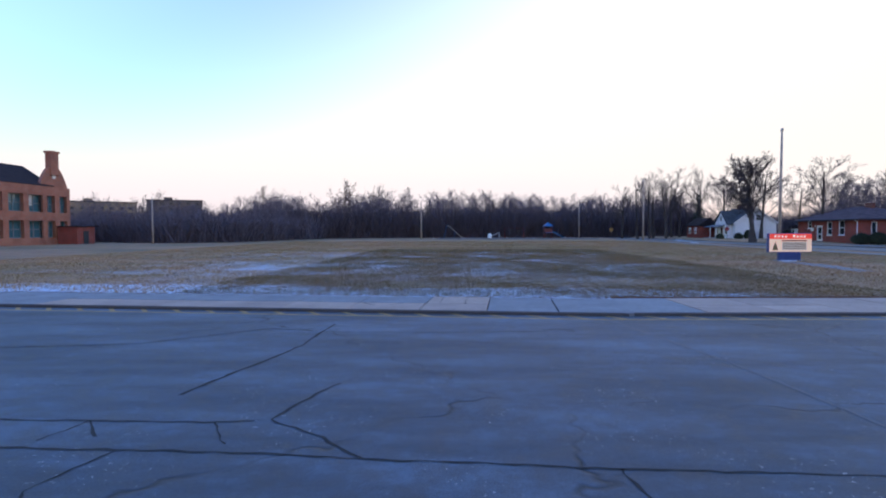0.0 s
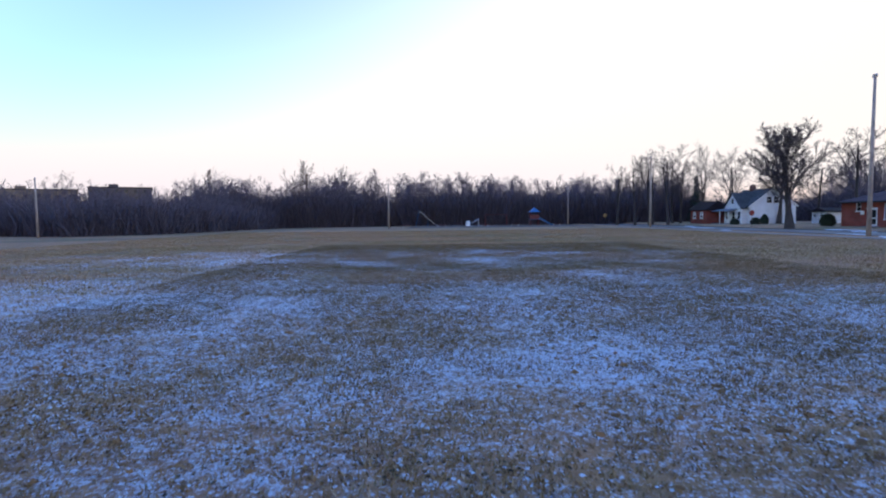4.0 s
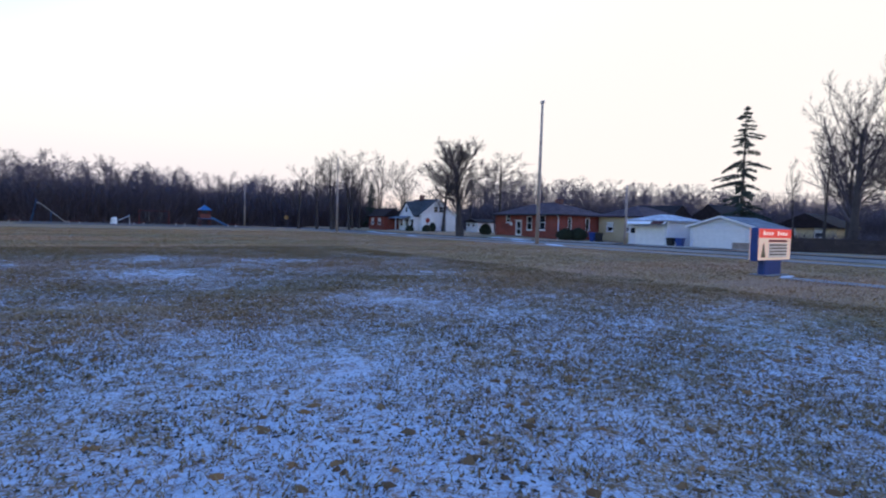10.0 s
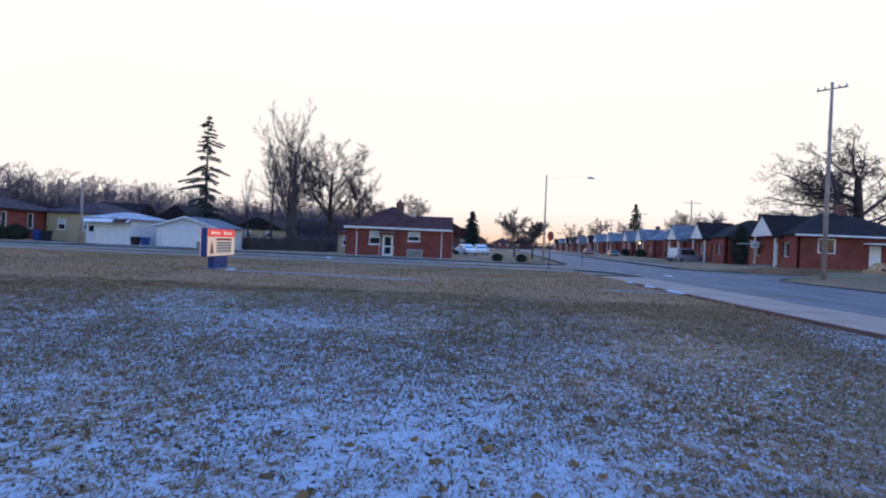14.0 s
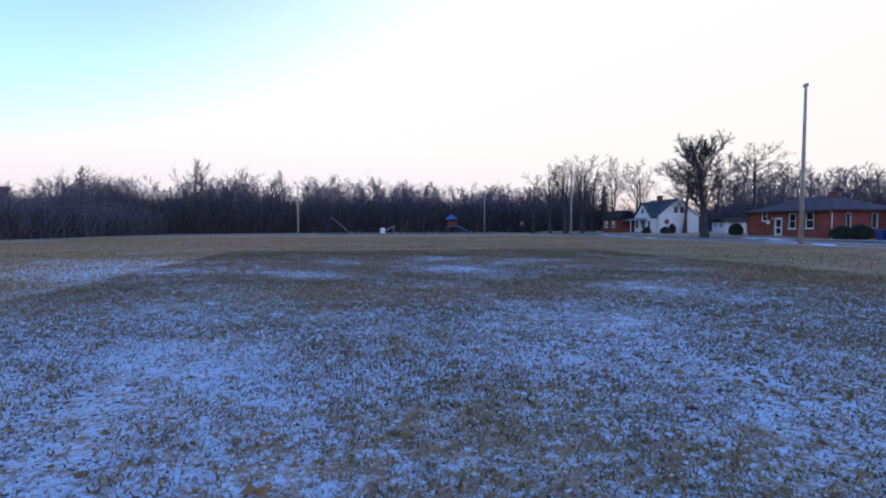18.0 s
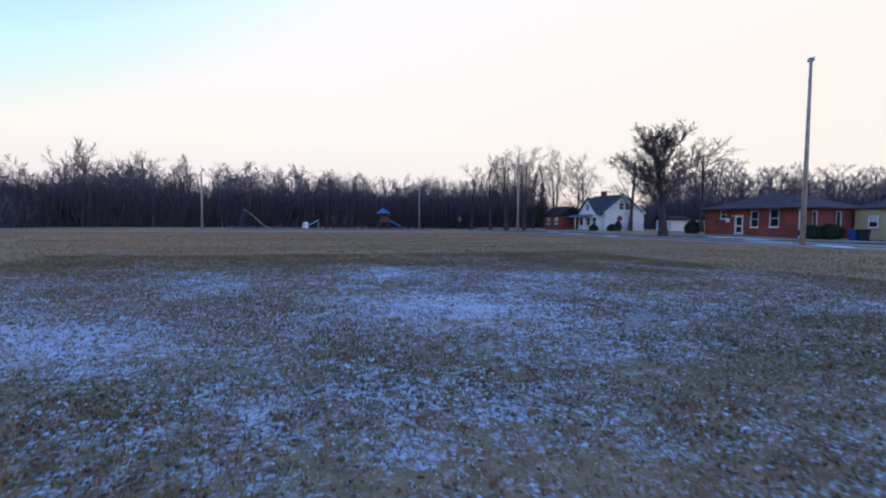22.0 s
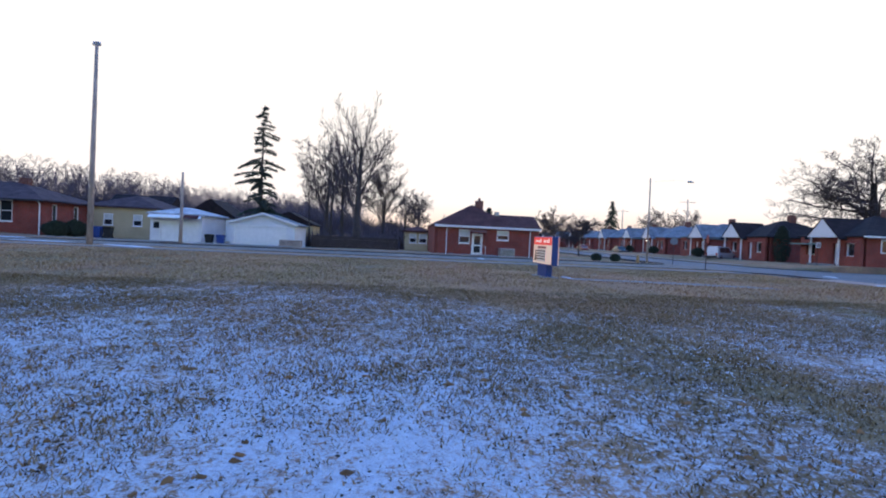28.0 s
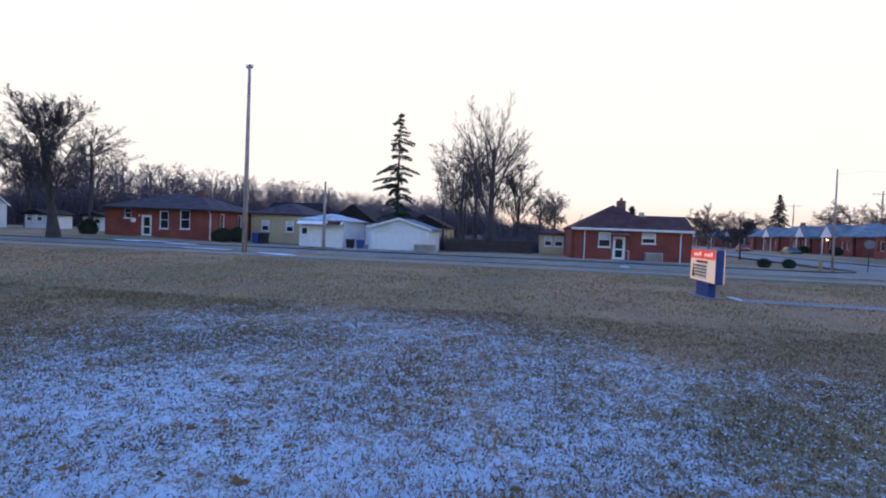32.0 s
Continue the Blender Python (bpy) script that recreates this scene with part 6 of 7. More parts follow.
def message_sign():
    """Lit two-sided school message board on a blue pedestal."""
    o = thing("message_sign", pose(18.95, 29.75, 0), "lit red and cream message board in a blue cabinet on pedestal", "sign")
    part("pedestal", M().box(-0.62, -0.11, -0.1, 0.62, 0.11, 0.5, 0.02), BLUE, o, "blue metal pedestal")
    part("base_slab", M().box(-0.8, -0.35, -0.15, 0.8, 0.35, 0.04, 0.02), CONCRETE, o)
    c = part("cabinet", M().box(-1.22, -0.12, 0.5, 1.22, 0.12, 1.6, 0.03), BLUE, o, "deep blue metal cabinet")
    for s in (-1, 1):
        y = -0.142 if s < 0 else 0.13
        f = part("face", M().box(-1.19, y, 0.53, 1.19, y + 0.012, 1.57), FACE_CREAM, c, "lit cream panel")
        yy = y - 0.008 if s < 0 else y + 0.014
        part("header", M().box(-1.19, yy, 1.27, 1.19, yy + 0.006, 1.57), FACE_RED, f, "red header panel")
        yh = yy - 0.006 if s < 0 else yy + 0.008
        for word in (-0.92, 0.14):
            for k in range(4):
                part("header_lettering", M().box(word + k * 0.2, yh, 1.36, word + k * 0.2 + 0.1, yh + 0.004, 1.5 if k == 0 else 1.46), FACE_WHITE, f)
        mx = -1 if s < 0 else 1
        part("side_panel", M().box(min(mx * 1.19, mx * 0.62), yy, 0.53, max(mx * 1.19, mx * 0.62), yy + 0.006, 1.26), FACE_CREAM, f)
        part("emblem", M().add([(mx * 0.87 - 0.17, yh, 0.62), (mx * 0.87 + 0.17, yh, 0.62), (mx * 0.87, yh, 1.15)], [(0, 1, 2)]), BLADE_GREEN, f)
        part("subheading", M().box(-0.5, yy, 1.13, 0.9, yy + 0.005, 1.21), RED_SIGN, f)
        part("message_panel", M().box(-0.5, yy, 0.6, 0.92, yy + 0.004, 1.1), FACE_GREY, f, "grey message panel")
        sign_text(-0.42, 0.85, 0.66, 1.08, yh, INK, f, "message_lettering", 4)
    return o


message_sign()

# ---- playground ----
border = M()
a = strip(-6, 28, 103, 118, 0.06, 4.0, plot)
border.add(a.v, a.f)
solid("play_surface", border, MULCH, "dark mulch bed of the playground", "ground", "structure")
edge = M()
for x0, x1, v0, v1 in ((-6.2, 28.2, 102.8, 103.0), (-6.2, 28.2, 118, 118.2)):
    a0, a1, b0, b1 = plot(x0, v0), plot(x1, v0), plot(x0, v1), plot(x1, v1)
    edge.add([(*a0.xy, 0), (*a1.xy, 0), (*b1.xy, 0), (*b0.xy, 0), (*a0.xy, 0.14), (*a1.xy, 0.14), (*b1.xy, 0.14), (*b0.xy, 0.14)], [(3, 2, 1, 0), (4, 5, 6, 7), (0, 1, 5, 4), (1, 2, 6, 5), (2, 3, 7, 6), (3, 0, 4, 7)])
solid("play_border", edge, EDGING, "weathered low edging round the playground", "edging", "structure")


def play_tower():
    o = thing("play_tower", pose(19.2, 121.4, 0), "red and blue play tower with pointed blue roof and slide", "play tower")
    for a in (-0.8, 0.8):
        for b in (-0.8, 0.8):
            part("post", M().tube([(a, b, -0.2), (a, b, 2.9)], 0.07, 8), PLAY_RED, o)
    part("deck", M().box(-0.9, -0.9, 1.3, 0.9, 0.9, 1.4), PLAY_BLUE, o)
    part("roof", M().add([(-1.1, -1.1, 2.8), (1.1, -1.1, 2.8), (1.1, 1.1, 2.8), (-1.1, 1.1, 2.8), (0, 0, 3.75)], [(0, 1, 4), (1, 2, 4), (2, 3, 4), (3, 0, 4), (3, 2, 1, 0)]), PLAY_BLUE, o)
    s = part("slide", M().prism([(0.9, 1.35), (1.4, 1.3), (3.4, 0.25), (3.9, 0.2), (3.9, 0.1), (3.4, 0.15), (1.4, 1.2), (0.9, 1.25)], -0.4, 0.4), PLAY_BLUE, o)
    part("slide_side", M().prism([(0.9, 1.35), (1.4, 1.3), (3.4, 0.25), (3.9, 0.2), (3.9, 0.4), (3.4, 0.45), (1.4, 1.6), (0.9, 1.7)], -0.46, -0.4), PLAY_BLUE, s)
    part("slide_side", M().prism([(0.9, 1.35), (1.4, 1.3), (3.4, 0.25), (3.9, 0.2), (3.9, 0.4), (3.4, 0.45), (1.4, 1.6), (0.9, 1.7)], 0.4, 0.46), PLAY_BLUE, s)
    part("panel", M().box(-0.85, -0.84, 1.4, 0.85, -0.78, 2.2), PLAY_RED, o)
    for k in range(5):
        part("rung", M().tube([(-1.2 + 0.06 * k, -0.35, 0.25 + 0.25 * k), (-1.2 + 0.06 * k, 0.35, 0.25 + 0.25 * k)], 0.025, 6), STEEL, o)


play_tower()
sl = thing("metal_slide", pose(-2.6, 121.5, 0), "old metal slide with pale chute and blue frame", "slide")
part("chute", M().prism([(-1.6, 3.1), (-1.1, 3.05), (1.8, 0.4), (2.5, 0.3), (2.5, 0.22), (1.8, 0.3), (-1.1, 2.93), (-1.6, 3.0)], -0.3, 0.3), STEEL, sl, "pale bare metal chute")
for b in (-0.3, 0.3):
    part("leg", M().tube([(-2.3, b, -0.1), (-1.5, b, 3.5)], 0.045, 6), PLAY_BLUE, sl)
    part("strut", M().tube([(0.2, b, 1.7), (0.2, b * 2, -0.1)], 0.035, 6), PLAY_BLUE, sl)
for k in range(9):
    part("rung", M().tube([(-2.25 + 0.075 * k, -0.3, 0.25 + 0.33 * k), (-2.25 + 0.075 * k, 0.3, 0.25 + 0.33 * k)], 0.025, 6), STEEL, sl)
cl = thing("play_dome", pose(6.2, 124.5, 0), "small white and steel climbing piece on the mulch", "climber")
part("shell", M().tube([(-0.3, 0, 0.1), (-0.25, 0, 0.9), (0.1, 0, 1.1)], [0.55, 0.5, 0.15], 10), WHITE, cl)
part("beam", M().tube([(0.3, 0, 0.6), (2.0, 0.1, 1.5)], 0.09, 8), STEEL, cl)
part("leg", M().tube([(1.9, 0.1, 1.45), (2.1, 0.4, 0)], 0.05, 6), STEEL, cl)
part("leg", M().tube([(1.9, 0.1, 1.45), (1.9, -0.4, 0)], 0.05, 6), STEEL, cl)
sw = thing("swing_set", pose(11.5, 122, 0), "dark steel swing set with two hanging seats", "swing")
part("top_bar", M().tube([(-2.2, 0, 2.4), (2.2, 0, 2.4)], 0.05, 8), PLAY_RED, sw)
for a in (-2.2, 2.2):
    for b in (-0.8, 0.8):
        part("leg", M().tube([(a, 0, 2.4), (a, b, -0.1)], 0.045, 6), PLAY_RED, sw)
for a in (-1, 1):
    s = part("seat", M().box(a - 0.22, -0.08, 0.5, a + 0.22, 0.08, 0.53), RUBBER, sw)
    for d in (-0.2, 0.2):
        part("chain", M().tube([(a + d, 0, 0.52), (a + d, 0, 2.4)], 0.012, 4), STEEL, s)
for k, (x, y) in enumerate(((0.5, 119.0), (9.0, 119.5), (15.0, 119.0), (23.5, 120.0), (-6.5, 118))):
    b = thing("bench", pose(x, y, 0), "low dark bench beside the playground", "bench")
    part("seat", M().box(-0.8, -0.2, 0.42, 0.8, 0.2, 0.48), PLAY_RED, b)
    for a in (-0.65, 0.65):
        part("leg", M().box(a - 0.05, -0.18, 0, a + 0.05, 0.18, 0.42), STEEL, b)

# ---- vehicles ----


def car(m, label, paint, tall=1.45, length=4.6, van=False, lit=False):
    """A parked car, its nose towards +x."""
    o = thing("car", m, label, "car")
    h, L, W = tall, length / 2, 0.88
    low = [(-L, 0.35), (-L + 0.05, 0.75), (-L + 0.15, 0.88), (L - 1.2, 0.9), (L - 0.15, 0.72), (L, 0.5), (L - 0.05, 0.28), (-L + 0.1, 0.25)]
    if van:
        cab = [(-L + 0.12, 0.86), (-L + 0.32, h - 0.06), (-L + 0.7, h), (L - 1.9, h), (L - 0.95, 0.88)]
    else:
        cab = [(-L + 0.55, 0.86), (-L + 1.25, h - 0.04), (-L + 1.6, h), (L - 2.0, h - 0.02), (L - 1.15, 0.88)]
    def shell(prof, w0, w1, inset):
        """Profile swept across the car, narrowed towards the top."""
        zs = [p[1] for p in prof]
        z0, z1 = min(zs), max(zs)
        mm = M()
        n = len(prof)
        rows = []
        for s in (-1, 1):
            rows += [(x, s * (w0 + (w1 - w0) * (z - z0) / (z1 - z0)), z) for x, z in prof]
        mm.add(rows, [tuple(range(n)), tuple(range(2 * n - 1, n - 1, -1))] + [((k + 1) % n, k, n + k, n + (k + 1) % n) for k in range(n)])
        return mm
    body = part("body", shell(low, W, W - 0.06, 0), paint, o)
    roof = part("cabin", shell(cab, W - 0.05, W - 0.24, 0), paint, o)
    for s in (-1, 1):
        y = s * (W - 0.12)
        xs = [p[0] for p in cab]
        a, b = min(xs) + (0.45 if van else 0.55), max(xs) - 0.45
        g = M()
        wz0, wz1 = 0.95, h - 0.14
        g.add([(a, s * (W - 0.055), wz0), (b, s * (W - 0.055), wz0), (b - 0.55, s * (W - 0.205), wz1), (a + 0.25, s * (W - 0.205), wz1)], [(0, 1, 2, 3)])
        win = part("side_window", g, GLASS, roof)
        part("pillar", M().add([((a + b) / 2 - 0.05, s * (W - 0.05), wz0), ((a + b) / 2 + 0.05, s * (W - 0.05), wz0), ((a + b) / 2 + 0.03, s * (W - 0.2), wz1), ((a + b) / 2 - 0.07, s * (W - 0.2), wz1)], [(0, 1, 2, 3)]), RUBBER, roof)
        part("mirror", M().box(b - 0.15, y + s * 0.12 - 0.06, 0.95, b + 0.02, y + s * 0.12 + 0.06, 1.08, 0.02), paint, o)
        part("headlamp", M().box(L - 0.2, s * 0.62 - 0.16, 0.55, L + 0.0, s * 0.62 + 0.16, 0.68), HEADLAMP if lit else CHROME, o)
        part("tail_lamp", M().box(-L + 0.0, s * 0.68 - 0.12, 0.62, -L + 0.12, s * 0.68 + 0.12, 0.84), TAIL, o)
        for x in (-L + 0.85, L - 0.85):
            wl_ = part("wheel", M().tube([(x, s * (W - 0.2), 0.31), (x, s * (W + 0.01), 0.31)], 0.31, 18), RUBBER, o)
            part("rim", M().tube([(x, s * (W + 0.005), 0.31), (x, s * (W + 0.025), 0.31)], 0.19, 12), CHROME, wl_)
    x0, x1 = cab[-1][0], cab[-2][0]
    part("windscreen", M().add([(x0 - 0.1, -0.7, 0.97), (x0 - 0.1, 0.7, 0.97), (x1 + 0.07, 0.58, h - 0.1), (x1 + 0.07, -0.58, h - 0.1)], [(0, 1, 2, 3)]), GLASS, roof)
    x0, x1 = cab[0][0], cab[1][0]
    part("rear_window", M().add([(x0 + 0.05, -0.68, 0.98), (x0 + 0.05, 0.68, 0.98), (x1 - 0.02, 0.58, h - 0.16), (x1 - 0.02, -0.58, h - 0.16)], [(0, 1, 2, 3)]), GLASS, roof)
    part("bumper", M().box(-L - 0.06, -0.78, 0.3, -L + 0.08, 0.78, 0.5, 0.03), RUBBER, o)
    return o


car(pose(64.5, -8.2, 0.25, 0, 0, -62), "silver minivan parked in a driveway", SILVER, 1.75, 4.9, True)
car(pose(33.2, -8.2, -0.13, 0, 0, 165), "dark car with lit headlamps on the road", CAR_BLACK, 1.42, 4.6, False, True)
car(pose(72.5, 18.8, -0.05, 0, 0, 200), "white car parked in a driveway beyond the brick bungalow", CAR_WHITE)
car(pose(77.5, 16.6, -0.05, 0, 0, 190), "white car parked beside the road", CAR_WHITE, 1.5)
car(pose(70.5, 21.6, -0.05, 0, 0, 200), "dark car parked in a driveway", CAR_BLACK, 1.6, 4.7, True)
car(pose(118, -9.5, 0.0, 0, 0, 175), "red car parked along the road", CAR_RED, 1.5)
car(pose(97, -9.0, 0.0, 0, 0, 175), "dark car parked along the road", CAR_BLACK, 1.5)

# ---- yard clutter ----
for k, (x, y, mat, lab) in enumerate(((51.2, 51.9, BIN_BLUE, "blue wheeled bin beside the garage"), (51.3, 53.0, RUBBER, "dark wheeled bin between the garages"), (51.0, 62.0, RUBBER, "dark wheeled bin by the tan house"), (51.0, 62.9, BIN_BLUE, "dark blue wheeled bin by the tan house"))):
    b = thing("wheeled_bin", pose(x, y, -0.4 if y < 60 else -0.12), lab, "bin")
    part("body", M().add([(-0.24, -0.26, 0.06), (0.24, -0.26, 0.06), (0.24, 0.26, 0.06), (-0.24, 0.26, 0.06), (-0.33, -0.36, 1.05), (0.33, -0.36, 1.05), (0.33, 0.36, 1.05), (-0.33, 0.36, 1.05)], [(3, 2, 1, 0), (4, 5, 6, 7), (0, 1, 5, 4), (1, 2, 6, 5), (2, 3, 7, 6), (3, 0, 4, 7)]), mat, b)
    part("lid", M().box(-0.36, -0.38, 1.05, 0.38, 0.38, 1.12, 0.02), mat, b)
    for s in (-0.3, 0.3):
        part("wheel", M().tube([(0.26, s - 0.03, 0.12), (0.26, s + 0.03, 0.12)], 0.12, 12), RUBBER, b)
fence = thing("wooden_fence", pose(57.5, 0, -0.3), "low dark board fence behind the yard", "fence")
part("rail", M().box(0.0, 34.8, 0.3, 0.05, 44.2, 0.4).box(0.0, 34.8, 1.0, 0.05, 44.2, 1.1), POLE_WOOD, fence)
for k in range(60):
    part("board", M().box(-0.03, 34.8 + k * 0.157, 0.0, -0.003, 34.94 + k * 0.157, 1.35 + 0.03 * (k % 3)), FENCE_WOOD, fence)
pile = thing("wood_crate", pose(51.0, 45.3, -0.4), "low weathered wooden crate before the garage", "crate")
part("box", M().box(-0.5, -1.0, 0, 0.5, 1.0, 0.9), POLE_WOOD, pile)
for k in range(5):
    part("slat", M().box(-0.53, -1.0, 0.05 + k * 0.18, -0.502, 1.0, 0.17 + k * 0.18), POLE_WOOD, pile)

# ---- paths and driveways ----
walkm = M()
line = [(18.1, 29.0), (17.95, 26.0), (17.3, 22.5), (16.5, 18.5), (16.2, 15.5), (16.15, 12.75)]
for x, y in line:
    walkm.v += [(x - 0.5, y, 0.02), (x + 0.5, y, 0.02)]
walkm.f += [(2 * k, 2 * k + 1, 2 * k + 3, 2 * k + 2) for k in range(len(line) - 1)]
solid("sign_path", walkm, CONCRETE, "narrow concrete path across the turf to the sign", "path", "structure")
drv = M()
for x1, y0, y1, low in ((52, 44.6, 51.4, -0.4), (52.2, 54.2, 58.6, -0.36), (49.0, 26.4, 27.7, -0.1)):
    prof = [(STREET_E + 0.15, 0.03), (46.0, 0.05), (x1, low)]
    i = len(drv.v)
    drv.v += [(x, y, z) for x, z in prof for y in (y0, y1)]
    drv.f += [(i, i + 1, i + 3, i + 2), (i + 2, i + 3, i + 5, i + 4)]
solid("driveway", drv, ASPHALT2, "grey driveways from the side street to the garages", "driveway", "structure")
a = strip(44.2, 45.6, 8, 150, 0.045)
solid("far_pavement", a, CONCRETE_OLD, "concrete pavement before the houses", "pavement", "structure")
a = strip(50, 250, -11.6, -10.2, 0.06)
solid("south_pavement", a, CONCRETE, "concrete pavement along the bungalows", "pavement", "structure")

# ---- pavement slabs ----


def slab_mesh(w, d, seed, mat=CONCRETE):
    rng = random.Random(seed)
    m = M()
    x0, x1, y0, y1, c = 0.012, w - 0.012, 0.0, d, 0.012
    ring = lambda z, i: [(x0 + i, y0 + i, z), (x1 - i, y0 + i, z), (x1 - i, y1 - i, z), (x0 + i, y1 - i, z)]
    t = [rng.uniform(-0.006, 0.006) for _ in range(4)]
    r2 = [(a, b, z + t[k]) for k, (a, b, z) in enumerate(ring(0.02, c))]
    r1 = [(a, b, z + t[k]) for k, (a, b, z) in enumerate(ring(0.008, 0))]
    m.add(ring(-0.3, 0) + r1 + r2, [(8, 9, 10, 11)] + [(r + k, r + (k + 1) % 4, r + 4 + (k + 1) % 4, r + 4 + k) for r in (0, 4) for k in range(4)])
    return m.mesh("slab", mat)


pavement = tagged(new("pavement"), "worn concrete pavement of large slabs along the kerb", "pavement", "", "structure")


def slab_frame(u):
    """A frame on the kerb's line, u metres along it."""
    slope = (kerb_y(u + 0.8) - kerb_y(u)) / 0.8
    return Matrix.Translation(spot(u, 0.065)) @ pose(0, 0, 0, 0, 0, math.degrees(math.atan(slope)))


kerb_frame = Matrix.Translation(spot(0, 0.065)) @ pose(0, 0, 0, 0, 0, TURN)
joints = [-4.3 - 1.6 * k for k in range(39, 0, -1)] + [-4.3, -2.68, -0.98, 0.56, 2.14] + [2.14 + 1.6 * k for k in range(1, 16)]
cut = {}
for k, (u0, u1) in enumerate(zip(joints, joints[1:])):
    split = u1 < 1.0 and u0 > -9 or (k * 7 + 3) % 5 in (0, 3)
    w = round(u1 - u0, 2)
    for deep, off, mat in ((1.1, 0.0, CONCRETE_WARM), (1.295, 1.125, CONCRETE_WARM if u0 == -0.98 or u0 > 5 else CONCRETE)) if split else ((2.42, 0.0, CONCRETE_WARM if u0 > 5 else CONCRETE),):
        key = (w, deep, k % 3, mat.name)
        if key not in cut:
            cut[key] = slab_mesh(w, deep, len(cut), mat)
        s = new("slab", cut[key])
        s.parent = pavement
        s.matrix_basis = (slab_frame(u0) if u0 > 1 else kerb_frame @ pose(u0, 0, 0)) @ pose(0, off, 0)


def slab_crack(pts, wide):
    """A broken line in the pavement with soil in it."""
    rng = random.Random(int(pts[0][0] * 100))
    line = []
    for (xa, va), (xb, vb) in zip(pts, pts[1:]):
        n = max(2, int(math.hypot(xb - xa, vb - va) / 0.06))
        line += [(xa + (xb - xa) * k / n + rng.uniform(-0.014, 0.014), va + (vb - va) * k / n + rng.uniform(-0.014, 0.014), wide * rng.uniform(0.2, 1.4)) for k in range(n)]
    m = M()
    for i, (x, v, w) in enumerate(line):
        a, b = line[max(0, i - 1)], line[min(len(line) - 1, i + 1)]
        d = Vector((b[0] - a[0], b[1] - a[1])).normalized()
        p, q = kerb_frame @ Vector((x - d.y * w, v + d.x * w, 0.028)), kerb_frame @ Vector((x + d.y * w, v - d.x * w, 0.028))
        m.v += [tuple(p), tuple(q)]
    m.f += [(2 * i, 2 * i + 1, 2 * i + 3, 2 * i + 2) for i in range(len(line) - 1)]
    part("soil_crack", m, CRACK, pavement)


slab_crack([(-2.53, 0.98), (-2.33, 0.76), (-2.2, 0.65), (-2.08, 0.6)], 0.02)
slab_crack([(-1.87, 0.65), (-1.75, 0.76), (-1.6, 0.95), (-1.45, 1.05)], 0.012)
slab_crack([(-0.69, 2.35), (-0.66, 1.8), (-0.63, 1.13)], 0.008)
slab_crack([(0.0, 2.35), (-0.06, 1.7), (-0.02, 1.13)], 0.01)
slab_crack([(-0.05, 1.15), (0.02, 1.1), (0.09, 1.13)], 0.02)
verge = tagged(new("field_pavement"), "narrow concrete pavement between field and side street", "pavement", "", "structure")
vs_ = [slab_mesh(1.5, 1.5, 10 + k, CONCRETE_OLD) for k in range(3)]
for k in range(60):
    s = new("slab", vs_[k % 3])
    s.parent = verge
    s.matrix_basis = Matrix.Translation((29.25, spot(29.25, 2.6 + k * 1.5).y, 0.01))

# ---- grass ----


def grass(name, n, area, size, mat, seed, label, wide=0.006, droop=(0.2, 1.3), clear=None, loose=0.025):
    """Short tufts of bent blades over part of the field."""
    rng = np.random.default_rng(seed)
    x0, x1, v0, v1 = area
    x = rng.uniform(x0, x1, n)
    v = rng.uniform(v0, v1, n)
    keep = np.array([noise.noise((a * 0.35, b * 0.35, seed)) + 0.5 * noise.noise((a * 1.3, b * 1.3, seed + 5)) for a, b in zip(x, v)]) > rng.uniform(-0.75, 0.35, n)
    if clear:
        keep &= ~((x > clear[0]) & (x < clear[1]) & (v > clear[2]) & (v < clear[3]))
    x, v = x[keep], v[keep]
    n = len(x)
    y = v + np.vectorize(kerb_y)(x)
    z = np.array([lawn_z(a, b) for a, b in zip(x, v)])
    k = 4
    h = size * rng.uniform(0.5, 1.3, (n, k))
    a = rng.uniform(0, 2 * np.pi, (n, k))
    lean = h * rng.uniform(*droop, (n, k))
    c = np.stack([x[:, None] + rng.normal(0, loose, (n, k)), y[:, None] + rng.normal(0, loose, (n, k)), np.repeat(z[:, None] - 0.005, k, 1)], -1)
    w = np.stack([-np.sin(a), np.cos(a), np.zeros_like(a)], -1) * (wide * rng.uniform(0.7, 1.6, (n, k)))[..., None]
    tip = c + np.stack([np.cos(a) * lean, np.sin(a) * lean, h], -1)
    V = np.stack([c - w, c + w, tip], 2).reshape(-1, 3)
    F = np.arange(len(V)).reshape(-1, 3)
    tagged(new(name, raw_mesh(name, V, F, mat)), label, "grass", "", "stuff")


NEAR = (-8.5, 12.5, 2.7, 40)
grass("dry_grass", 250000, NEAR, 0.04, BLADE, 1, "short dry straw-coloured grass tufts", 0.0054, (0.5, 1.7), None, 0.04)
grass("green_grass", 90000, NEAR, 0.034, BLADE_GREEN, 2, "short dull green grass tufts", 0.0054, (0.5, 1.7), None, 0.04)
grass("outer_grass", 230000, (-30, 29, 2.7, 80), 0.06, STRAW, 3, "dry grass tufts farther out on the field", 0.012, (0.3, 1.2), NEAR, 0.16)


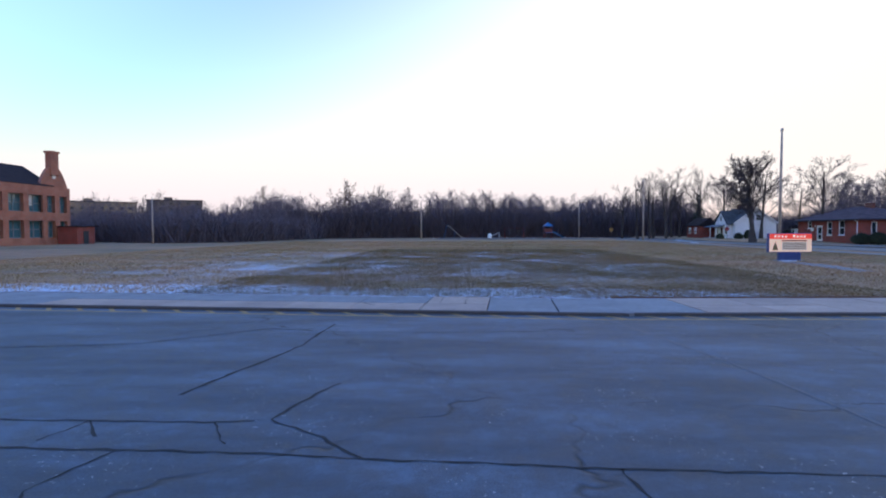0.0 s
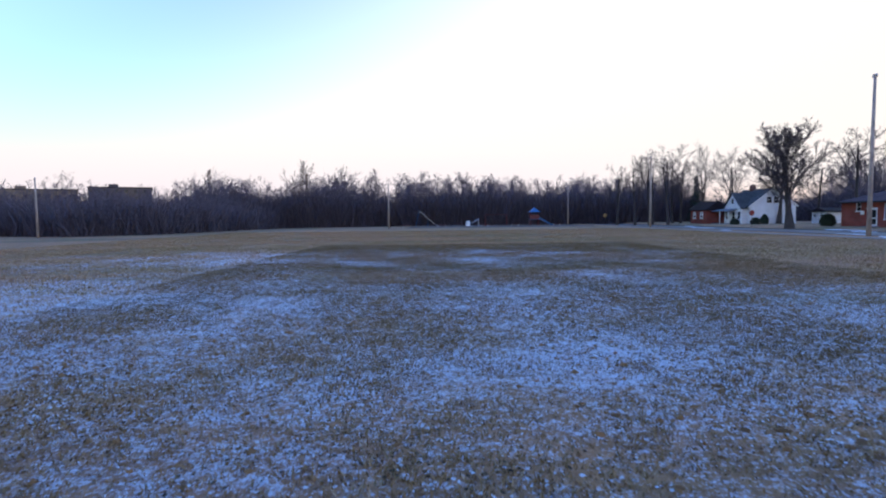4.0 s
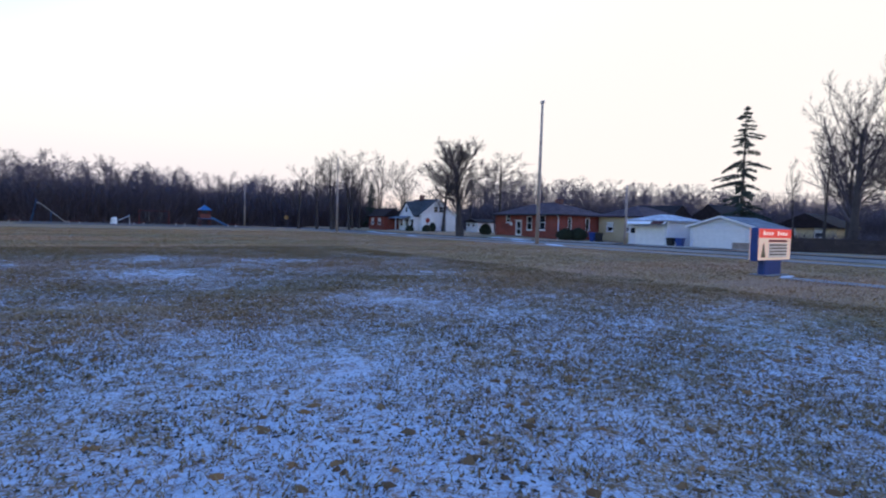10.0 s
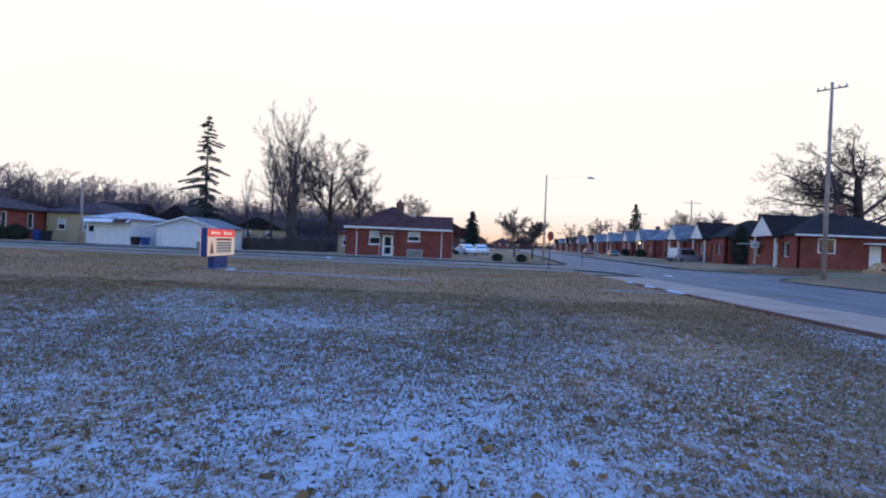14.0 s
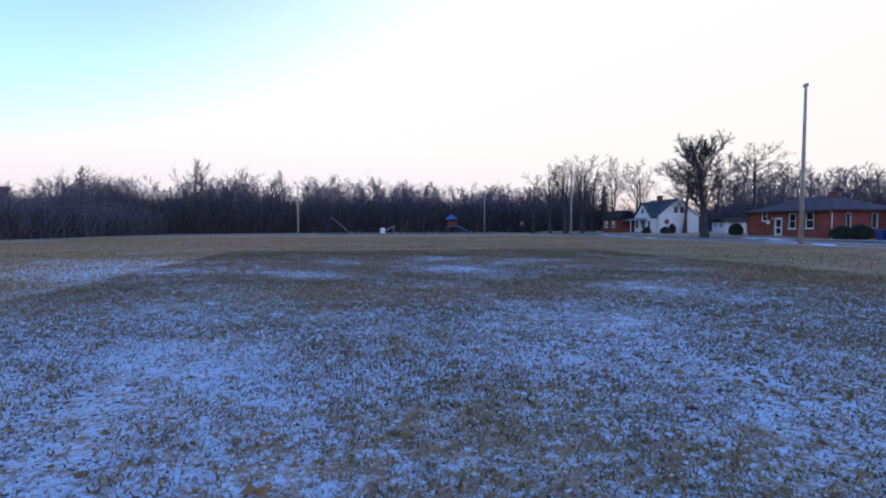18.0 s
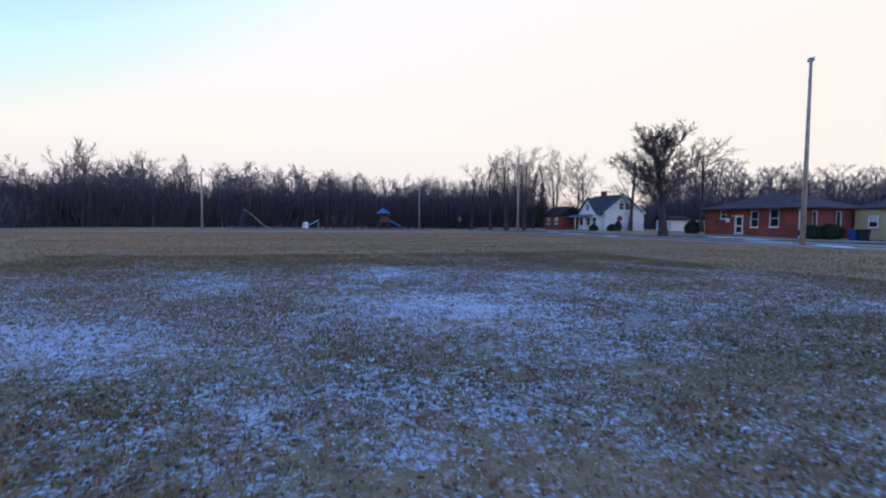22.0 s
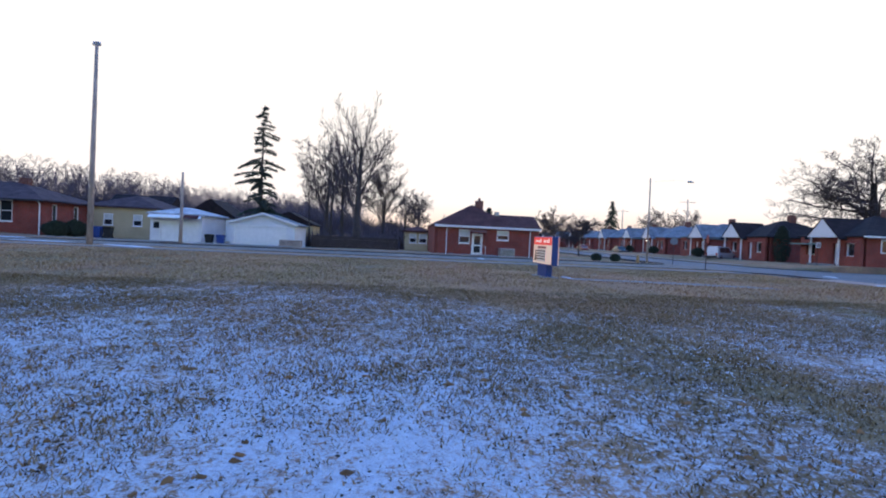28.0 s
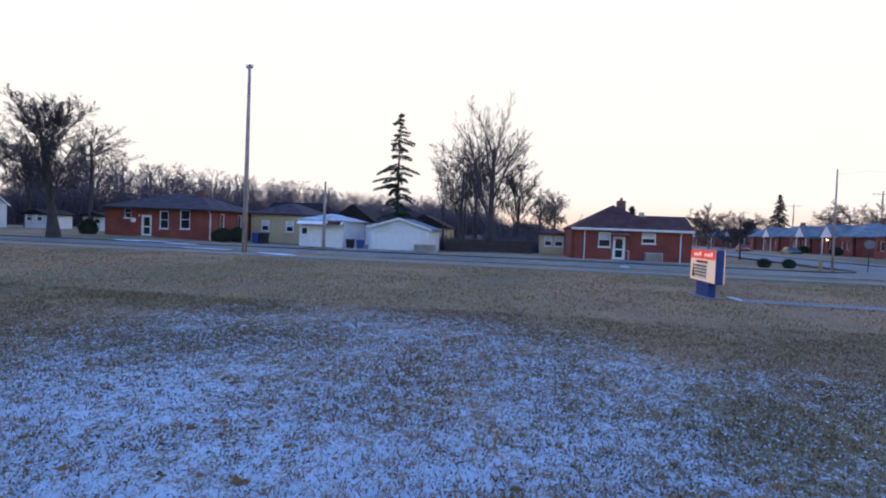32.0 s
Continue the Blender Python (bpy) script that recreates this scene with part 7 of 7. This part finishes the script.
def crumbs(name, n, area, size, mat, seed, label, bias):
    """Small low lumps strewn over the turf, thicker in patches."""
    rng = np.random.default_rng(seed)
    x0, x1, v0, v1 = area
    x, v = rng.uniform(x0, x1, n), rng.uniform(v0, v1, n)
    keep = np.array([noise.noise((a * 0.3, b * 0.3, seed)) + 0.6 * noise.noise((a * 1.7, b * 1.7, seed)) for a, b in zip(x, v)]) + bias > rng.uniform(-0.6, 0.6, n)
    x, v = x[keep], v[keep]
    n = len(x)
    z = np.array([lawn_z(a, b) for a, b in zip(x, v)])
    c = np.stack([x, v + np.vectorize(kerb_y)(x), z - 0.004], -1)
    k = 5
    a = rng.uniform(0, 2 * np.pi, (n, 1)) + np.arange(k) * 2 * np.pi / k + rng.uniform(-0.4, 0.4, (n, k))
    r = size * rng.uniform(0.35, 1.2, (n, 1)) * rng.uniform(0.6, 1.3, (n, k))
    ring = c[:, None] + np.stack([np.cos(a) * r, np.sin(a) * r, np.zeros_like(r)], -1)
    tip = c + np.stack([rng.normal(0, size * 0.3, n), rng.normal(0, size * 0.3, n), size * rng.uniform(0.25, 0.75, n)], -1)
    V = np.concatenate([ring, tip[:, None]], 1).reshape(-1, 3)
    i = np.arange(n)[:, None, None] * (k + 1)
    F = (i + np.array([[j, (j + 1) % k, k] for j in range(k)])[None]).reshape(-1, 3)
    tagged(new(name, raw_mesh(name, V, F, mat)), label, "ground cover", "", "stuff")


crumbs("snow_crumbs", 75000, (-7, 9.5, 2.9, 38), 0.022, SNOW, 7, "crumbs of thin crusted snow on the turf", 0.05)
crumbs("turf_clods", 85000, (-7, 9.5, 2.9, 38), 0.024, CLOD, 8, "small dark clods of dead turf", -0.05)
crumbs("dead_leaves", 14000, (4, 21, 2.44, 2.9), 0.045, LEAF, 10, "dead brown leaves caught along the pavement edge", 0.35)
crumbs("scattered_leaves", 3000, (-14, 4, 2.46, 2.75), 0.035, LEAF, 11, "scattered dead leaves at the edge of the snow", -0.05)
crumbs("turf_tufts", 6500, (-7, 10, 2.9, 37), 0.055, CLOD_TAN, 9, "matted tan tufts of dead grass", -0.25)


# ---- last snow in the gutters and on the verges ----
def snow_patch(x, y, z, long, wide, turn, seed):
    """A thin ragged remnant of snow, thickest in its middle."""
    rng = random.Random(seed)
    n = 18
    rim = []
    for k in range(n):
        a = 2 * math.pi * k / n
        r = rng.uniform(0.55, 1.1)
        rim.append((math.cos(a) * long / 2 * r, math.sin(a) * wide / 2 * r))
    m = M()
    m.add([(a, b, 0.0) for a, b in rim] + [(a * 0.7, b * 0.7, 0.035 * rng.uniform(0.6, 1.2)) for a, b in rim] + [(0, 0, 0.05)],
          [(k, (k + 1) % n, n + (k + 1) % n, n + k) for k in range(n)] + [(n + k, n + (k + 1) % n, 2 * n) for k in range(n)])
    o = tagged(new("snow_patch", m.mesh("snow_patch", SNOW)), "thin ragged remnant of snow on the verge", "snow patch", "snow remnants")
    o.matrix_world = pose(x, y, z, 0, 0, turn)


PATCHES = [(39.1, 96.7, 0.02, 5, 1.2, 80), (36.0, 85.2, 0.02, 4, 1.5, 85), (32.5, 74.1, 0.02, 3, 1, 85), (39.6, 63.5, 0.02, 3.5, 0.8, 88), (41.3, 69.3, 0.02, 3, 0.6, 88), (47.9, 77.5, 0.02, 9, 1.0, 88), (42.3, 68.9, 0.02, 7, 0.7, 88), (34.0, 57.3, 0.02, 5, 0.6, 88), (31.8, 51.3, 0.02, 5, 1.2, 60), (35.8, 88.0, 0.02, 4, 1, 85), (18.8, 12.75, 0.03, 1.1, 0.3, -3), (16.6, 12.65, 0.03, 1.6, 0.35, 4), (21.0, 12.8, 0.03, 0.7, 0.25, 0), (35.5, 29.3, 0.02, 1.6, 0.5, 10), (29.4, 7.8, 0.02, 1.4, 0.4, -4), (18.5, 29.0, 0.02, 1.1, 0.3, 5)]
for k, (x, y, z, long, wide, turn) in enumerate(PATCHES):
    snow_patch(x, y, z, long, wide, turn, k)
